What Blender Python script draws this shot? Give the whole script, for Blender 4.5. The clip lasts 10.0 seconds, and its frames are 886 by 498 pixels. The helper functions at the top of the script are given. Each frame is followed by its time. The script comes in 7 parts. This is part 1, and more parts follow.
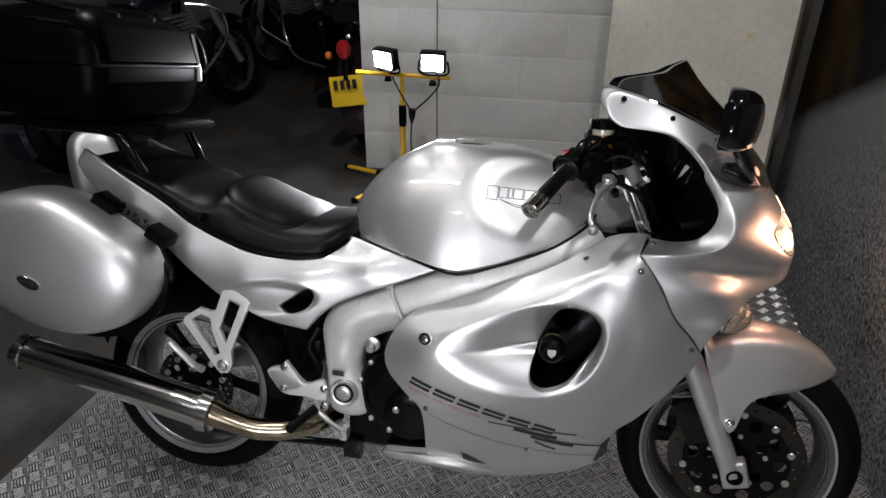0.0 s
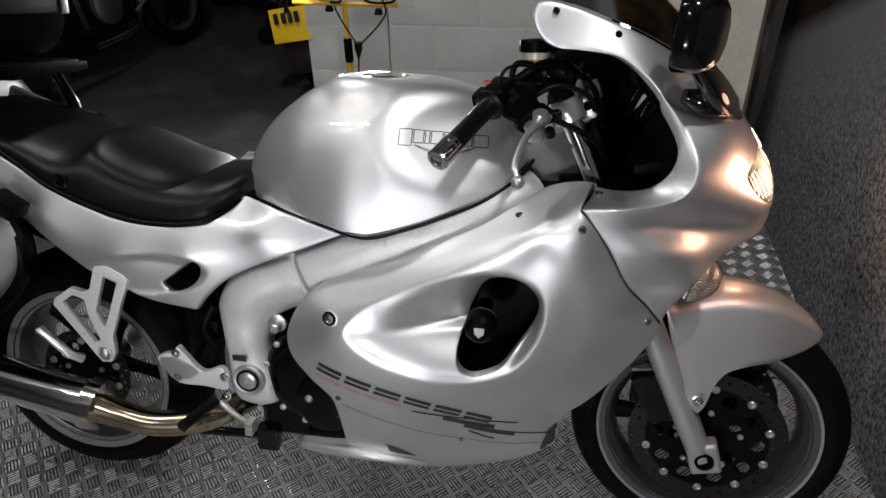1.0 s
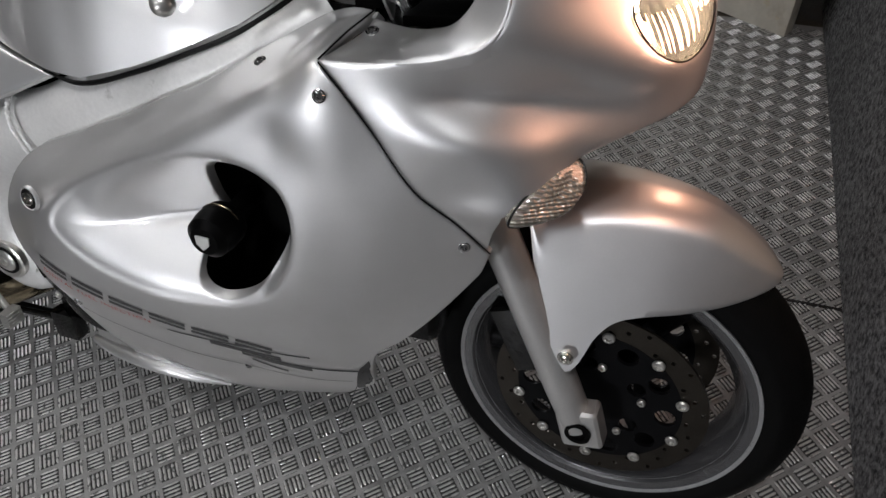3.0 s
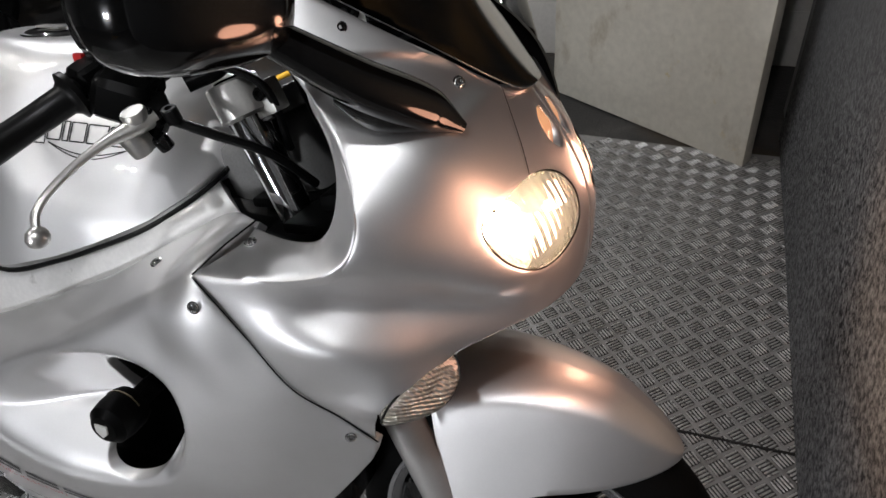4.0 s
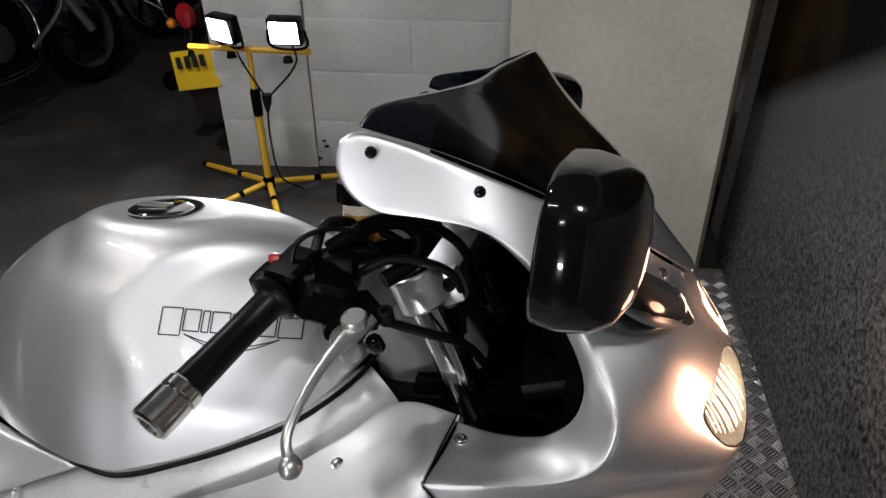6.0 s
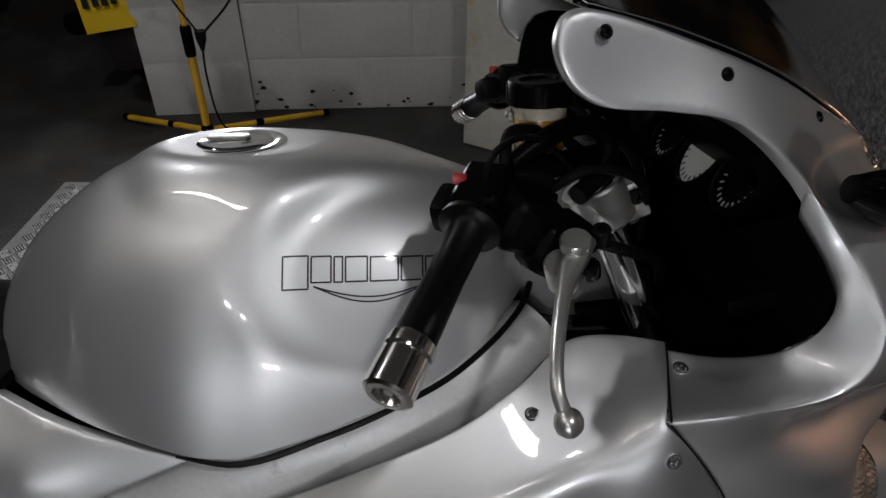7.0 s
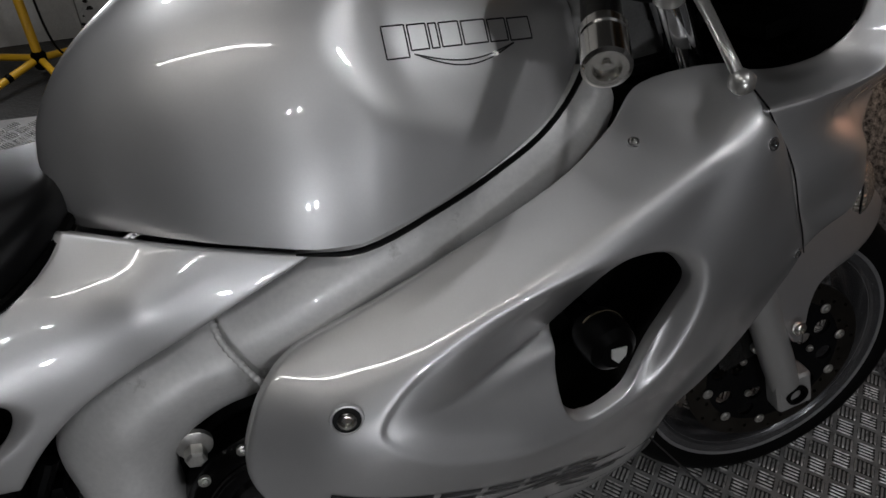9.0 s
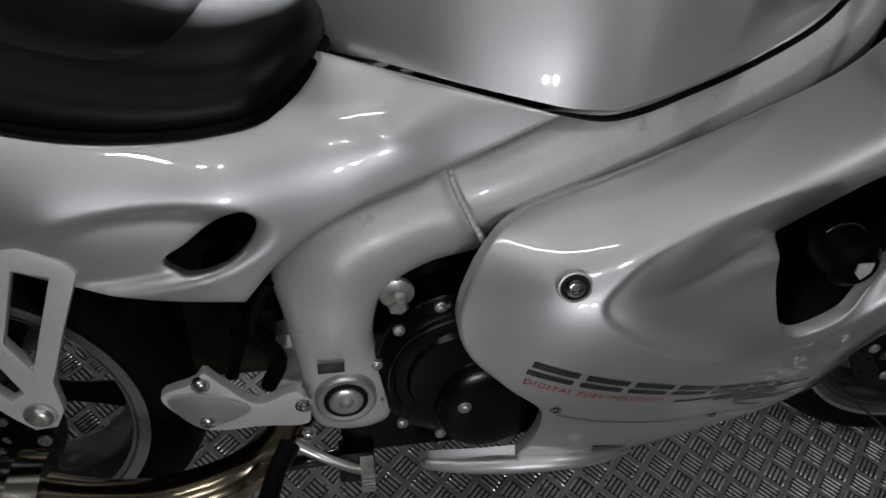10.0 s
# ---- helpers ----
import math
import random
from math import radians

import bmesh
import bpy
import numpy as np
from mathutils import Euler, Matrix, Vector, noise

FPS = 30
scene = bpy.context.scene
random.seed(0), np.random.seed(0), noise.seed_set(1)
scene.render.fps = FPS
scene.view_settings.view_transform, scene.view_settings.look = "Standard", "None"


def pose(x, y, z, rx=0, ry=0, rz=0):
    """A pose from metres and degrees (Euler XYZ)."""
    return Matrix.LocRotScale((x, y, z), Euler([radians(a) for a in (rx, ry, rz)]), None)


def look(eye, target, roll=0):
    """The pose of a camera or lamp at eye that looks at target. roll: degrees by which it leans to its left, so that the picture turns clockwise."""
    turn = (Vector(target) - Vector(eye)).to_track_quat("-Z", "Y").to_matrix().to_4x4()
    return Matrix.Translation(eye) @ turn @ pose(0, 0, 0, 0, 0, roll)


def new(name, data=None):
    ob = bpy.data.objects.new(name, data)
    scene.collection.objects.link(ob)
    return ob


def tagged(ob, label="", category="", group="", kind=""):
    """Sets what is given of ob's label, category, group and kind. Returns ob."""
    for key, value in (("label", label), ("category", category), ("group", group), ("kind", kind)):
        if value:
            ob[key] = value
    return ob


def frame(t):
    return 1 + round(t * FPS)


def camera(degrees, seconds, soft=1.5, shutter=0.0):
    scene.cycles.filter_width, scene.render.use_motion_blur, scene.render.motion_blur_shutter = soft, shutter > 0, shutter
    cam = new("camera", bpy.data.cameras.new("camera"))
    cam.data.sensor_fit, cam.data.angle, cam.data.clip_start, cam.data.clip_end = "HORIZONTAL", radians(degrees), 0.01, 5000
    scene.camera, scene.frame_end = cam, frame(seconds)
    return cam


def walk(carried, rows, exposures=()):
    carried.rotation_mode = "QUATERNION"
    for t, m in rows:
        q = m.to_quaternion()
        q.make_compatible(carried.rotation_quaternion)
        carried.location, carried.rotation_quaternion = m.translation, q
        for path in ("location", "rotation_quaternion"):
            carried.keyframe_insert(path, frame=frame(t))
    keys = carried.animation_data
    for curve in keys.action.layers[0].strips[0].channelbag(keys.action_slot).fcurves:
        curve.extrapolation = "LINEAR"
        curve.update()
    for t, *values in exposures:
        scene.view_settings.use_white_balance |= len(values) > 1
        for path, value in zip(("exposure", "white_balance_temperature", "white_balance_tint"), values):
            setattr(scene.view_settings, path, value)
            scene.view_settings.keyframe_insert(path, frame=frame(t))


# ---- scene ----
from mathutils.bvhtree import BVHTree
from mathutils.geometry import delaunay_2d_cdt

cam = camera(65.2, 10.0, soft=1.5)
PATH = [
    (0, (0.157, 0.168, 1.533), (-0.38, 1.828, 0.555), 0.6),
    (0.5, (0.218, 0.288, 1.508), (-0.367, 1.897, 0.473), -0.8),
    (1, (0.232, 0.467, 1.423), (-0.258, 2.047, 0.298), -1.2),
    (1.5, (0.242, 0.653, 1.348), (-0.262, 2.135, 0.104), -1.8),
    (2, (0.3, 0.803, 1.265), (-0.269, 2.148, -0.102), -4.5),
    (2.5, (0.413, 0.919, 1.203), (-0.155, 2.145, -0.271), -2.6),
    (2.7, (0.459, 0.958, 1.189), (-0.145, 2.14, -0.306), -3.0),
    (3.8, (0.64, 1.104, 1.255), (-0.072, 2.368, -0.122), -5.9),
    (4, (0.643, 1.124, 1.283), (-0.108, 2.455, -0.007), -5.8),
    (4.5, (0.64, 1.15, 1.339), (-0.19, 2.554, 0.182), -6.6),
    (5, (0.579, 1.148, 1.389), (-0.265, 2.602, 0.304), -6.2),
    (5.2, (0.536, 1.14, 1.395), (-0.257, 2.634, 0.329), -5.2),
    (6.5, (0.147, 1.013, 1.352), (-0.156, 2.655, 0.25), 1.5),
    (6.7, (0.093, 1.034, 1.326), (-0.173, 2.667, 0.201), 1.5),
    (7, (0.006, 1.076, 1.298), (-0.133, 2.658, 0.083), 0.5),
    (7.3, (-0.05, 1.11, 1.282), (-0.126, 2.66, 0.021), -0.0),
    (7.5, (-0.081, 1.123, 1.271), (-0.063, 2.669, 0.001), 1.0),
    (8, (-0.169, 1.077, 1.227), (0.052, 2.604, -0.045), 1.3),
    (8.2, (-0.198, 1.046, 1.216), (0.094, 2.566, -0.051), 1.0),
    (8.5, (-0.225, 1.009, 1.209), (0.142, 2.485, -0.09), 2.4),
    (9, (-0.283, 0.958, 1.167), (0.09, 2.405, -0.162), 3.0),
    (9.5, (-0.366, 0.929, 1.122), (-0.036, 2.329, -0.268), 5.0),
    (9.6, (-0.376, 0.918, 1.108), (-0.098, 2.333, -0.278), 5.0),
    (10, (-0.452, 0.946, 1.091), (-0.273, 2.288, -0.381), 7.2),
]
walk(cam, [(t, look(eye, target, roll)) for t, eye, target, roll in PATH],
     [(0.0, -0.58), (1.0, -0.62), (2.0, -0.9), (2.5, -0.75), (4.0, -0.43), (4.5, -0.46), (5.0, -0.44), (6.5, -1.03), (7.0, -1.57), (7.5, -1.58), (8.5, -1.75), (9.0, -1.92), (9.5, -1.9), (10.0, -1.65)])

# ---- world and lights ----
world = bpy.data.worlds.new("garage_air")
world.use_nodes = True
world.node_tree.nodes["Background"].inputs[0].default_value = (0.5, 0.55, 0.62, 1)
world.node_tree.nodes["Background"].inputs[1].default_value = 0.003
scene.world = world


def lamp(name, kind, m, energy, colour, size=0.2, size_y=None, spread=180):
    data = bpy.data.lights.new(name, kind)
    data.energy, data.color = energy, colour
    if kind == "AREA":
        data.shape, data.size, data.size_y = "RECTANGLE", size, size_y or size
        data.spread = radians(spread)
    elif kind == "SPOT":
        data.shadow_soft_size, data.spot_size, data.spot_blend = size, radians(spread), 0.5
    else:
        data.shadow_soft_size = size
    ob = new(name, data)
    ob.matrix_world = m
    return ob


# ---- materials ----
def material(name, colour, rough=0.5, metal=0.0, coat=0.0, vary=0.12, scale=8.0, bump=0.0, bump_scale=200.0,
             rough_vary=0.1, spec=0.5, emit=0.0, emit_colour=(1, 1, 1)):
    """A surface with two scales of colour variation and a fine relief."""
    mat = bpy.data.materials.new(name)
    mat.use_nodes = True
    nt = mat.node_tree
    bsdf = nt.nodes["Principled BSDF"]
    coord = nt.nodes.new("ShaderNodeTexCoord")
    big, fine = nt.nodes.new("ShaderNodeTexNoise"), nt.nodes.new("ShaderNodeTexNoise")
    big.inputs["Scale"].default_value, fine.inputs["Scale"].default_value = scale, scale * 14
    big.inputs["Detail"].default_value = fine.inputs["Detail"].default_value = 5
    for n in (big, fine):
        nt.links.new(coord.outputs["Object"], n.inputs["Vector"])
    both = nt.nodes.new("ShaderNodeMath")
    both.operation = "MULTIPLY_ADD"
    both.inputs[1].default_value = 0.5
    nt.links.new(fine.outputs["Fac"], both.inputs[0])
    half = nt.nodes.new("ShaderNodeMath")
    half.operation = "MULTIPLY"
    half.inputs[1].default_value = 0.5
    nt.links.new(big.outputs["Fac"], half.inputs[0])
    nt.links.new(half.outputs[0], both.inputs[2])
    ramp = nt.nodes.new("ShaderNodeMapRange")
    ramp.inputs[1].default_value, ramp.inputs[2].default_value = 0.3, 0.7
    ramp.inputs[3].default_value, ramp.inputs[4].default_value = 1 - vary, 1 + vary
    nt.links.new(both.outputs[0], ramp.inputs[0])
    tint = nt.nodes.new("ShaderNodeMix")
    tint.data_type, tint.blend_type = "RGBA", "MULTIPLY"
    tint.inputs["Factor"].default_value = 1
    tint.inputs["A"].default_value = (*colour, 1)
    nt.links.new(ramp.outputs[0], tint.inputs["B"])
    nt.links.new(tint.outputs["Result"], bsdf.inputs["Base Color"])
    rr = nt.nodes.new("ShaderNodeMapRange")
    rr.inputs[1].default_value, rr.inputs[2].default_value = 0.3, 0.7
    rr.inputs[3].default_value, rr.inputs[4].default_value = max(rough * (1 - rough_vary), 0.02), min(rough * (1 + rough_vary), 1)
    nt.links.new(fine.outputs["Fac"], rr.inputs[0])
    nt.links.new(rr.outputs[0], bsdf.inputs["Roughness"])
    bsdf.inputs["Metallic"].default_value = metal
    bsdf.inputs["Coat Weight"].default_value = coat
    bsdf.inputs["Coat Roughness"].default_value = 0.03
    bsdf.inputs["Specular IOR Level"].default_value = spec
    if bump:
        rel, bn = nt.nodes.new("ShaderNodeTexNoise"), nt.nodes.new("ShaderNodeBump")
        rel.inputs["Scale"].default_value, rel.inputs["Detail"].default_value = bump_scale, 6
        nt.links.new(coord.outputs["Object"], rel.inputs["Vector"])
        bn.inputs["Strength"].default_value, bn.inputs["Distance"].default_value = bump, 1.0 / bump_scale
        nt.links.new(rel.outputs["Fac"], bn.inputs["Height"])
        nt.links.new(bn.outputs["Normal"], bsdf.inputs["Normal"])
    if emit:
        bsdf.inputs["Emission Color"].default_value = (*emit_colour, 1)
        bsdf.inputs["Emission Strength"].default_value = emit
    return mat


def clear(name, colour, rough=0.03):
    """Thin see-through sheet with a gloss that grows towards grazing."""
    mat = bpy.data.materials.new(name)
    mat.use_nodes = True
    nt = mat.node_tree
    nt.nodes.remove(nt.nodes["Principled BSDF"])
    see, gloss, mix, fr = (nt.nodes.new(k) for k in ("ShaderNodeBsdfTransparent", "ShaderNodeBsdfGlossy", "ShaderNodeMixShader", "ShaderNodeFresnel"))
    see.inputs["Color"].default_value = (*colour, 1)
    gloss.inputs["Roughness"].default_value = rough
    fr.inputs["IOR"].default_value = 1.5
    nt.links.new(fr.outputs[0], mix.inputs[0])
    nt.links.new(see.outputs[0], mix.inputs[1])
    nt.links.new(gloss.outputs[0], mix.inputs[2])
    nt.links.new(mix.outputs[0], nt.nodes["Material Output"].inputs["Surface"])
    return mat


def printed_road(name):
    """The mural's print: coarse grey asphalt below, a black band, a dim brown and green dusk above."""
    mat = material(name, (0.06, 0.06, 0.063), 0.6, vary=0.5, scale=4, spec=0.04)
    nt = mat.node_tree
    bsdf = nt.nodes["Principled BSDF"]
    coord = nt.nodes.new("ShaderNodeTexCoord")
    grit, sep = nt.nodes.new("ShaderNodeTexNoise"), nt.nodes.new("ShaderNodeSeparateXYZ")
    grit.inputs["Scale"].default_value, grit.inputs["Detail"].default_value, grit.inputs["Roughness"].default_value = 75, 6, 0.75
    nt.links.new(coord.outputs["Object"], grit.inputs["Vector"])
    nt.links.new(coord.outputs["Object"], sep.inputs[0])
    stone = nt.nodes.new("ShaderNodeValToRGB")
    stone.color_ramp.elements[0].position, stone.color_ramp.elements[0].color = 0.4, (0.012, 0.012, 0.013, 1)
    stone.color_ramp.elements[1].position, stone.color_ramp.elements[1].color = 0.68, (0.22, 0.22, 0.22, 1)
    nt.links.new(grit.outputs["Fac"], stone.inputs[0])
    cloud = nt.nodes.new("ShaderNodeTexNoise")
    cloud.inputs["Scale"].default_value, cloud.inputs["Detail"].default_value = 2.2, 4
    nt.links.new(coord.outputs["Object"], cloud.inputs["Vector"])
    dusk = nt.nodes.new("ShaderNodeValToRGB")
    dusk.color_ramp.elements[0].position, dusk.color_ramp.elements[0].color = 0.42, (0.002, 0.002, 0.002, 1)
    dusk.color_ramp.elements[1].position, dusk.color_ramp.elements[1].color = 0.7, (0.035, 0.018, 0.005, 1)
    nt.links.new(cloud.outputs["Fac"], dusk.inputs[0])
    step = nt.nodes.new("ShaderNodeMapRange")
    step.inputs[1].default_value, step.inputs[2].default_value = HORIZON - 0.04, HORIZON + 0.04
    slope = nt.nodes.new("ShaderNodeMath")
    slope.operation = "MULTIPLY_ADD"
    slope.inputs[1].default_value = 0.5
    nt.links.new(sep.outputs["Y"], slope.inputs[0])
    nt.links.new(sep.outputs["Z"], slope.inputs[2])
    nt.links.new(slope.outputs[0], step.inputs[0])
    mix = nt.nodes.new("ShaderNodeMix")
    mix.data_type = "RGBA"
    nt.links.new(step.outputs[0], mix.inputs["Factor"])
    far, pale = nt.nodes.new("ShaderNodeMapRange"), nt.nodes.new("ShaderNodeMix")
    far.inputs[1].default_value, far.inputs[2].default_value = HORIZON - 0.55, HORIZON - 0.05
    nt.links.new(slope.outputs[0], far.inputs[0])
    pale.data_type = "RGBA"
    pale.inputs["B"].default_value = (0.1, 0.1, 0.1, 1)
    nt.links.new(far.outputs[0], pale.inputs["Factor"])
    nt.links.new(stone.outputs[0], pale.inputs["A"])
    nt.links.new(pale.outputs["Result"], mix.inputs["A"])
    nt.links.new(dusk.outputs[0], mix.inputs["B"])
    nt.links.new(mix.outputs["Result"], bsdf.inputs["Base Color"])
    return mat



def lit_lens(name):
    """Clear moulded lens that scatters part of the light passing through."""
    mat = clear(name, (0.97, 0.95, 0.92))
    nt = mat.node_tree
    out = nt.nodes["Material Output"]
    first = out.inputs["Surface"].links[0].from_socket
    haze, mix = nt.nodes.new("ShaderNodeBsdfTranslucent"), nt.nodes.new("ShaderNodeMixShader")
    haze.inputs["Color"].default_value = (0.95, 0.93, 0.9, 1)
    mix.inputs[0].default_value = 0.07
    nt.links.new(first, mix.inputs[1])
    nt.links.new(haze.outputs[0], mix.inputs[2])
    nt.links.new(mix.outputs[0], out.inputs["Surface"])
    return mat


def faceted(mat, pitch, takers, axes, depth=0.0012):
    """Moulds ribs into a lens: one row for each axis named, so two rows make a field of small prisms."""
    nt = mat.node_tree
    coord, bn = nt.nodes.new("ShaderNodeTexCoord"), nt.nodes.new("ShaderNodeBump")
    total = None
    for axis, weight in axes:
        wave = nt.nodes.new("ShaderNodeTexWave")
        wave.bands_direction = axis
        wave.inputs["Scale"].default_value = 0.314 / pitch
        nt.links.new(coord.outputs["Object"], wave.inputs["Vector"])
        add = nt.nodes.new("ShaderNodeMath")
        add.operation = "MULTIPLY_ADD"
        add.inputs[1].default_value, add.inputs[2].default_value = weight, 0.0
        nt.links.new(wave.outputs["Fac"], add.inputs[0])
        if total:
            nt.links.new(total, add.inputs[2])
        total = add.outputs[0]
    bn.inputs["Strength"].default_value, bn.inputs["Distance"].default_value = 1.0, depth
    nt.links.new(total, bn.inputs["Height"])
    for name in takers:
        nt.links.new(bn.outputs["Normal"], nt.nodes[name].inputs["Normal"])


HORIZON = 2.25
LAMPLENS = lit_lens("moulded_headlamp_lens")
faceted(LAMPLENS, 0.011, ("Glossy BSDF", "Translucent BSDF"), (("Y", 1.0),), 0.0025)
SILVER = material("silver_metallic_paint", (0.72, 0.715, 0.71), 0.46, 0.94, coat=1.0, vary=0.03, scale=30, rough_vary=0.04)
SILVER.node_tree.nodes["Principled BSDF"].inputs["Coat IOR"].default_value = 1.6
CAST = material("bead_blasted_frame_paint", (0.7, 0.695, 0.68), 0.45, 0.3, coat=0.3, vary=0.1, scale=12, bump=0.06, bump_scale=500)
ALLOY = material("brushed_alloy", (0.62, 0.61, 0.58), 0.33, 0.9, vary=0.1, scale=20, bump=0.03)
CHROME = material("chrome", (0.75, 0.75, 0.75), 0.08, 1.0, vary=0.02, scale=10)
STEEL = material("polished_exhaust_steel", (0.78, 0.76, 0.72), 0.15, 1.0, vary=0.05, scale=8, rough_vary=0.08)
GOLD = material("heat_tinted_steel", (0.44, 0.37, 0.26), 0.18, 1.0, vary=0.2, scale=14)
BLACK = material("gloss_black_paint", (0.003, 0.003, 0.003), 0.12, 0.0, coat=0.6, vary=0.1, scale=10, spec=0.15)
PLASTIC = material("satin_black_plastic", (0.002, 0.002, 0.002), 0.36, vary=0.15, scale=20, bump=0.08, bump_scale=600, spec=0.05)
RUBBER = material("black_rubber", (0.003, 0.003, 0.003), 0.36, vary=0.2, scale=30, bump=0.08, bump_scale=500, spec=0.16)
TYRE = material("worn_tyre_rubber", (0.004, 0.004, 0.004), 0.55, vary=0.25, scale=20, bump=0.15, bump_scale=300, spec=0.05)
VINYL = material("black_seat_vinyl", (0.004, 0.004, 0.0042), 0.37, vary=0.1, scale=30, bump=0.2, bump_scale=900, spec=0.15)
ENGINE = material("black_engine_enamel", (0.003, 0.003, 0.003), 0.2, vary=0.15, scale=20, spec=0.2)
DISC = material("drilled_disc_steel", (0.05, 0.044, 0.037), 0.36, 0.9, vary=0.2, scale=30)
RIM = material("silver_wheel_paint", (0.42, 0.42, 0.425), 0.3, 0.75, coat=0.4, vary=0.06, scale=20)
SPOKE = material("dark_wheel_paint", (0.004, 0.004, 0.0045), 0.45, 0.0, vary=0.1, spec=0.06)
# grey frame casting, its colour darkened for the shade between tank and fork
HEADCAST = material("matt_shaded_casting", (0.13, 0.13, 0.127), 0.6, vary=0.2, scale=25, bump=0.08, bump_scale=400, spec=0.2)
BOXBLACK = material("moulded_box_plastic", (0.0015, 0.0015, 0.0015), 0.3, vary=0.15, scale=20, bump=0.04, bump_scale=600, spec=0.02)
YOKE = material("dull_cast_yoke", (0.13, 0.13, 0.13), 0.4, 0.8, vary=0.15, scale=25)
# silver wheel paint darkened for the shade inside the rims
RIMDARK = material("shaded_rim_paint", (0.15, 0.15, 0.155), 0.25, 0.75, coat=0.4, vary=0.08, scale=20)
SMOKE = clear("smoked_screen", (0.008, 0.014, 0.026), 0.11)
FLUID = material("clouded_pot_plastic", (0.6, 0.54, 0.42), 0.18, vary=0.15, scale=20, coat=0.6)
AMBERFLUID = material("amber_brake_fluid", (0.36, 0.19, 0.03), 0.16, vary=0.15, scale=20, coat=0.6)
RED = material("red_switch", (0.35, 0.012, 0.012), 0.35)
INK = material("black_graphic", (0.015, 0.015, 0.016), 0.35, coat=0.6)
REDINK = material("red_graphic", (0.5, 0.03, 0.02), 0.4, coat=0.6)
DIAL = material("white_dial", (0.5, 0.5, 0.48), 0.5)
SILVERFORK = material("satin_silver_paint", (0.5, 0.495, 0.48), 0.34, 0.6, coat=0.5, vary=0.05, scale=20)
DIALGLOW = material("lit_dial_edge", (0.8, 0.3, 0.05), 0.5, emit=1.2, emit_colour=(1.0, 0.35, 0.05))
YELLOW = material("yellow_tripod_paint", (0.75, 0.42, 0.02), 0.38, vary=0.1, scale=20, coat=0.3)
PLATE = material("yellow_plate", (0.8, 0.52, 0.02), 0.4, vary=0.05)
AMBER_CLEAR = material("orange_position_lens", (0.8, 0.5, 0.3), 0.12, coat=0.6, emit=0.7, emit_colour=(1.0, 0.45, 0.2))
CLEARLENS = material("faceted_clear_lens", (0.3, 0.275, 0.235), 0.2, 0.55, coat=1.0, vary=0.3, scale=60)
faceted(CLEARLENS, 0.0042, ("Principled BSDF",), (("Y", 1.0), ("Z", 1.0)))
AMBER = material("amber_lens", (0.8, 0.22, 0.02), 0.2, coat=0.5)
REDLENS = material("red_lens", (0.35, 0.01, 0.015), 0.15, coat=0.6)
TREAD = material("scuffed_treadplate", (0.3, 0.296, 0.287), 0.5, 0.35, vary=0.3, scale=5, bump=0.12, bump_scale=260, rough_vary=0.3)
CONCRETE = material("dirty_concrete", (0.033, 0.032, 0.031), 0.6, vary=0.4, scale=3, bump=0.3, bump_scale=90)
BLOCKS = material("painted_block", (0.6, 0.59, 0.56), 0.75, vary=0.1, scale=5, bump=0.35, bump_scale=120)
# same painted block as above, with the outer walls' dimness in its colour
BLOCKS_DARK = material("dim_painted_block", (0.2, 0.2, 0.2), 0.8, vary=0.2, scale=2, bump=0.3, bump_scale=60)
BOARD = material("grubby_cream_board", (0.56, 0.54, 0.47), 0.6, vary=0.14, scale=3, bump=0.08, bump_scale=80)
MORTAR = material("painted_mortar", (0.6, 0.59, 0.56), 0.85, vary=0.1, scale=9)
TREADTOP = material("worn_tread_bars", (0.58, 0.575, 0.56), 0.33, 0.6, vary=0.3, scale=6, rough_vary=0.3)
TREADDIRT = material("dirt_between_bars", (0.05, 0.049, 0.047), 0.6, vary=0.4, scale=7, spec=0.2)
GRIME = material("dark_grime", (0.022, 0.0215, 0.021), 0.65, vary=0.3, scale=9, spec=0.2)
LAMPBODY = material("white_enamel", (0.7, 0.7, 0.68), 0.4)
TUBE = material("lit_tube", (1, 1, 1), 0.4, emit=45.0, emit_colour=(1.0, 0.97, 0.92))


def blotched(mat, colour, scale, low, high, stretch=1.0):
    """Lays irregular stains over a material's colour."""
    nt = mat.node_tree
    bsdf = nt.nodes["Principled BSDF"]
    base = bsdf.inputs["Base Color"].links[0].from_socket
    coord, place, spot, edge, mix = (nt.nodes.new(k) for k in ("ShaderNodeTexCoord", "ShaderNodeMapping", "ShaderNodeTexNoise", "ShaderNodeMapRange", "ShaderNodeMix"))
    place.inputs["Scale"].default_value = (1, 1, stretch)
    spot.inputs["Scale"].default_value, spot.inputs["Detail"].default_value, spot.inputs["Roughness"].default_value = scale, 7, 0.68
    edge.inputs[1].default_value, edge.inputs[2].default_value = low, high
    mix.data_type = "RGBA"
    mix.inputs["B"].default_value = (*colour, 1)
    nt.links.new(coord.outputs["Object"], place.inputs["Vector"])
    nt.links.new(place.outputs[0], spot.inputs["Vector"])
    nt.links.new(spot.outputs["Fac"], edge.inputs[0])
    nt.links.new(edge.outputs[0], mix.inputs["Factor"])
    nt.links.new(base, mix.inputs["A"])
    nt.links.new(mix.outputs["Result"], bsdf.inputs["Base Color"])


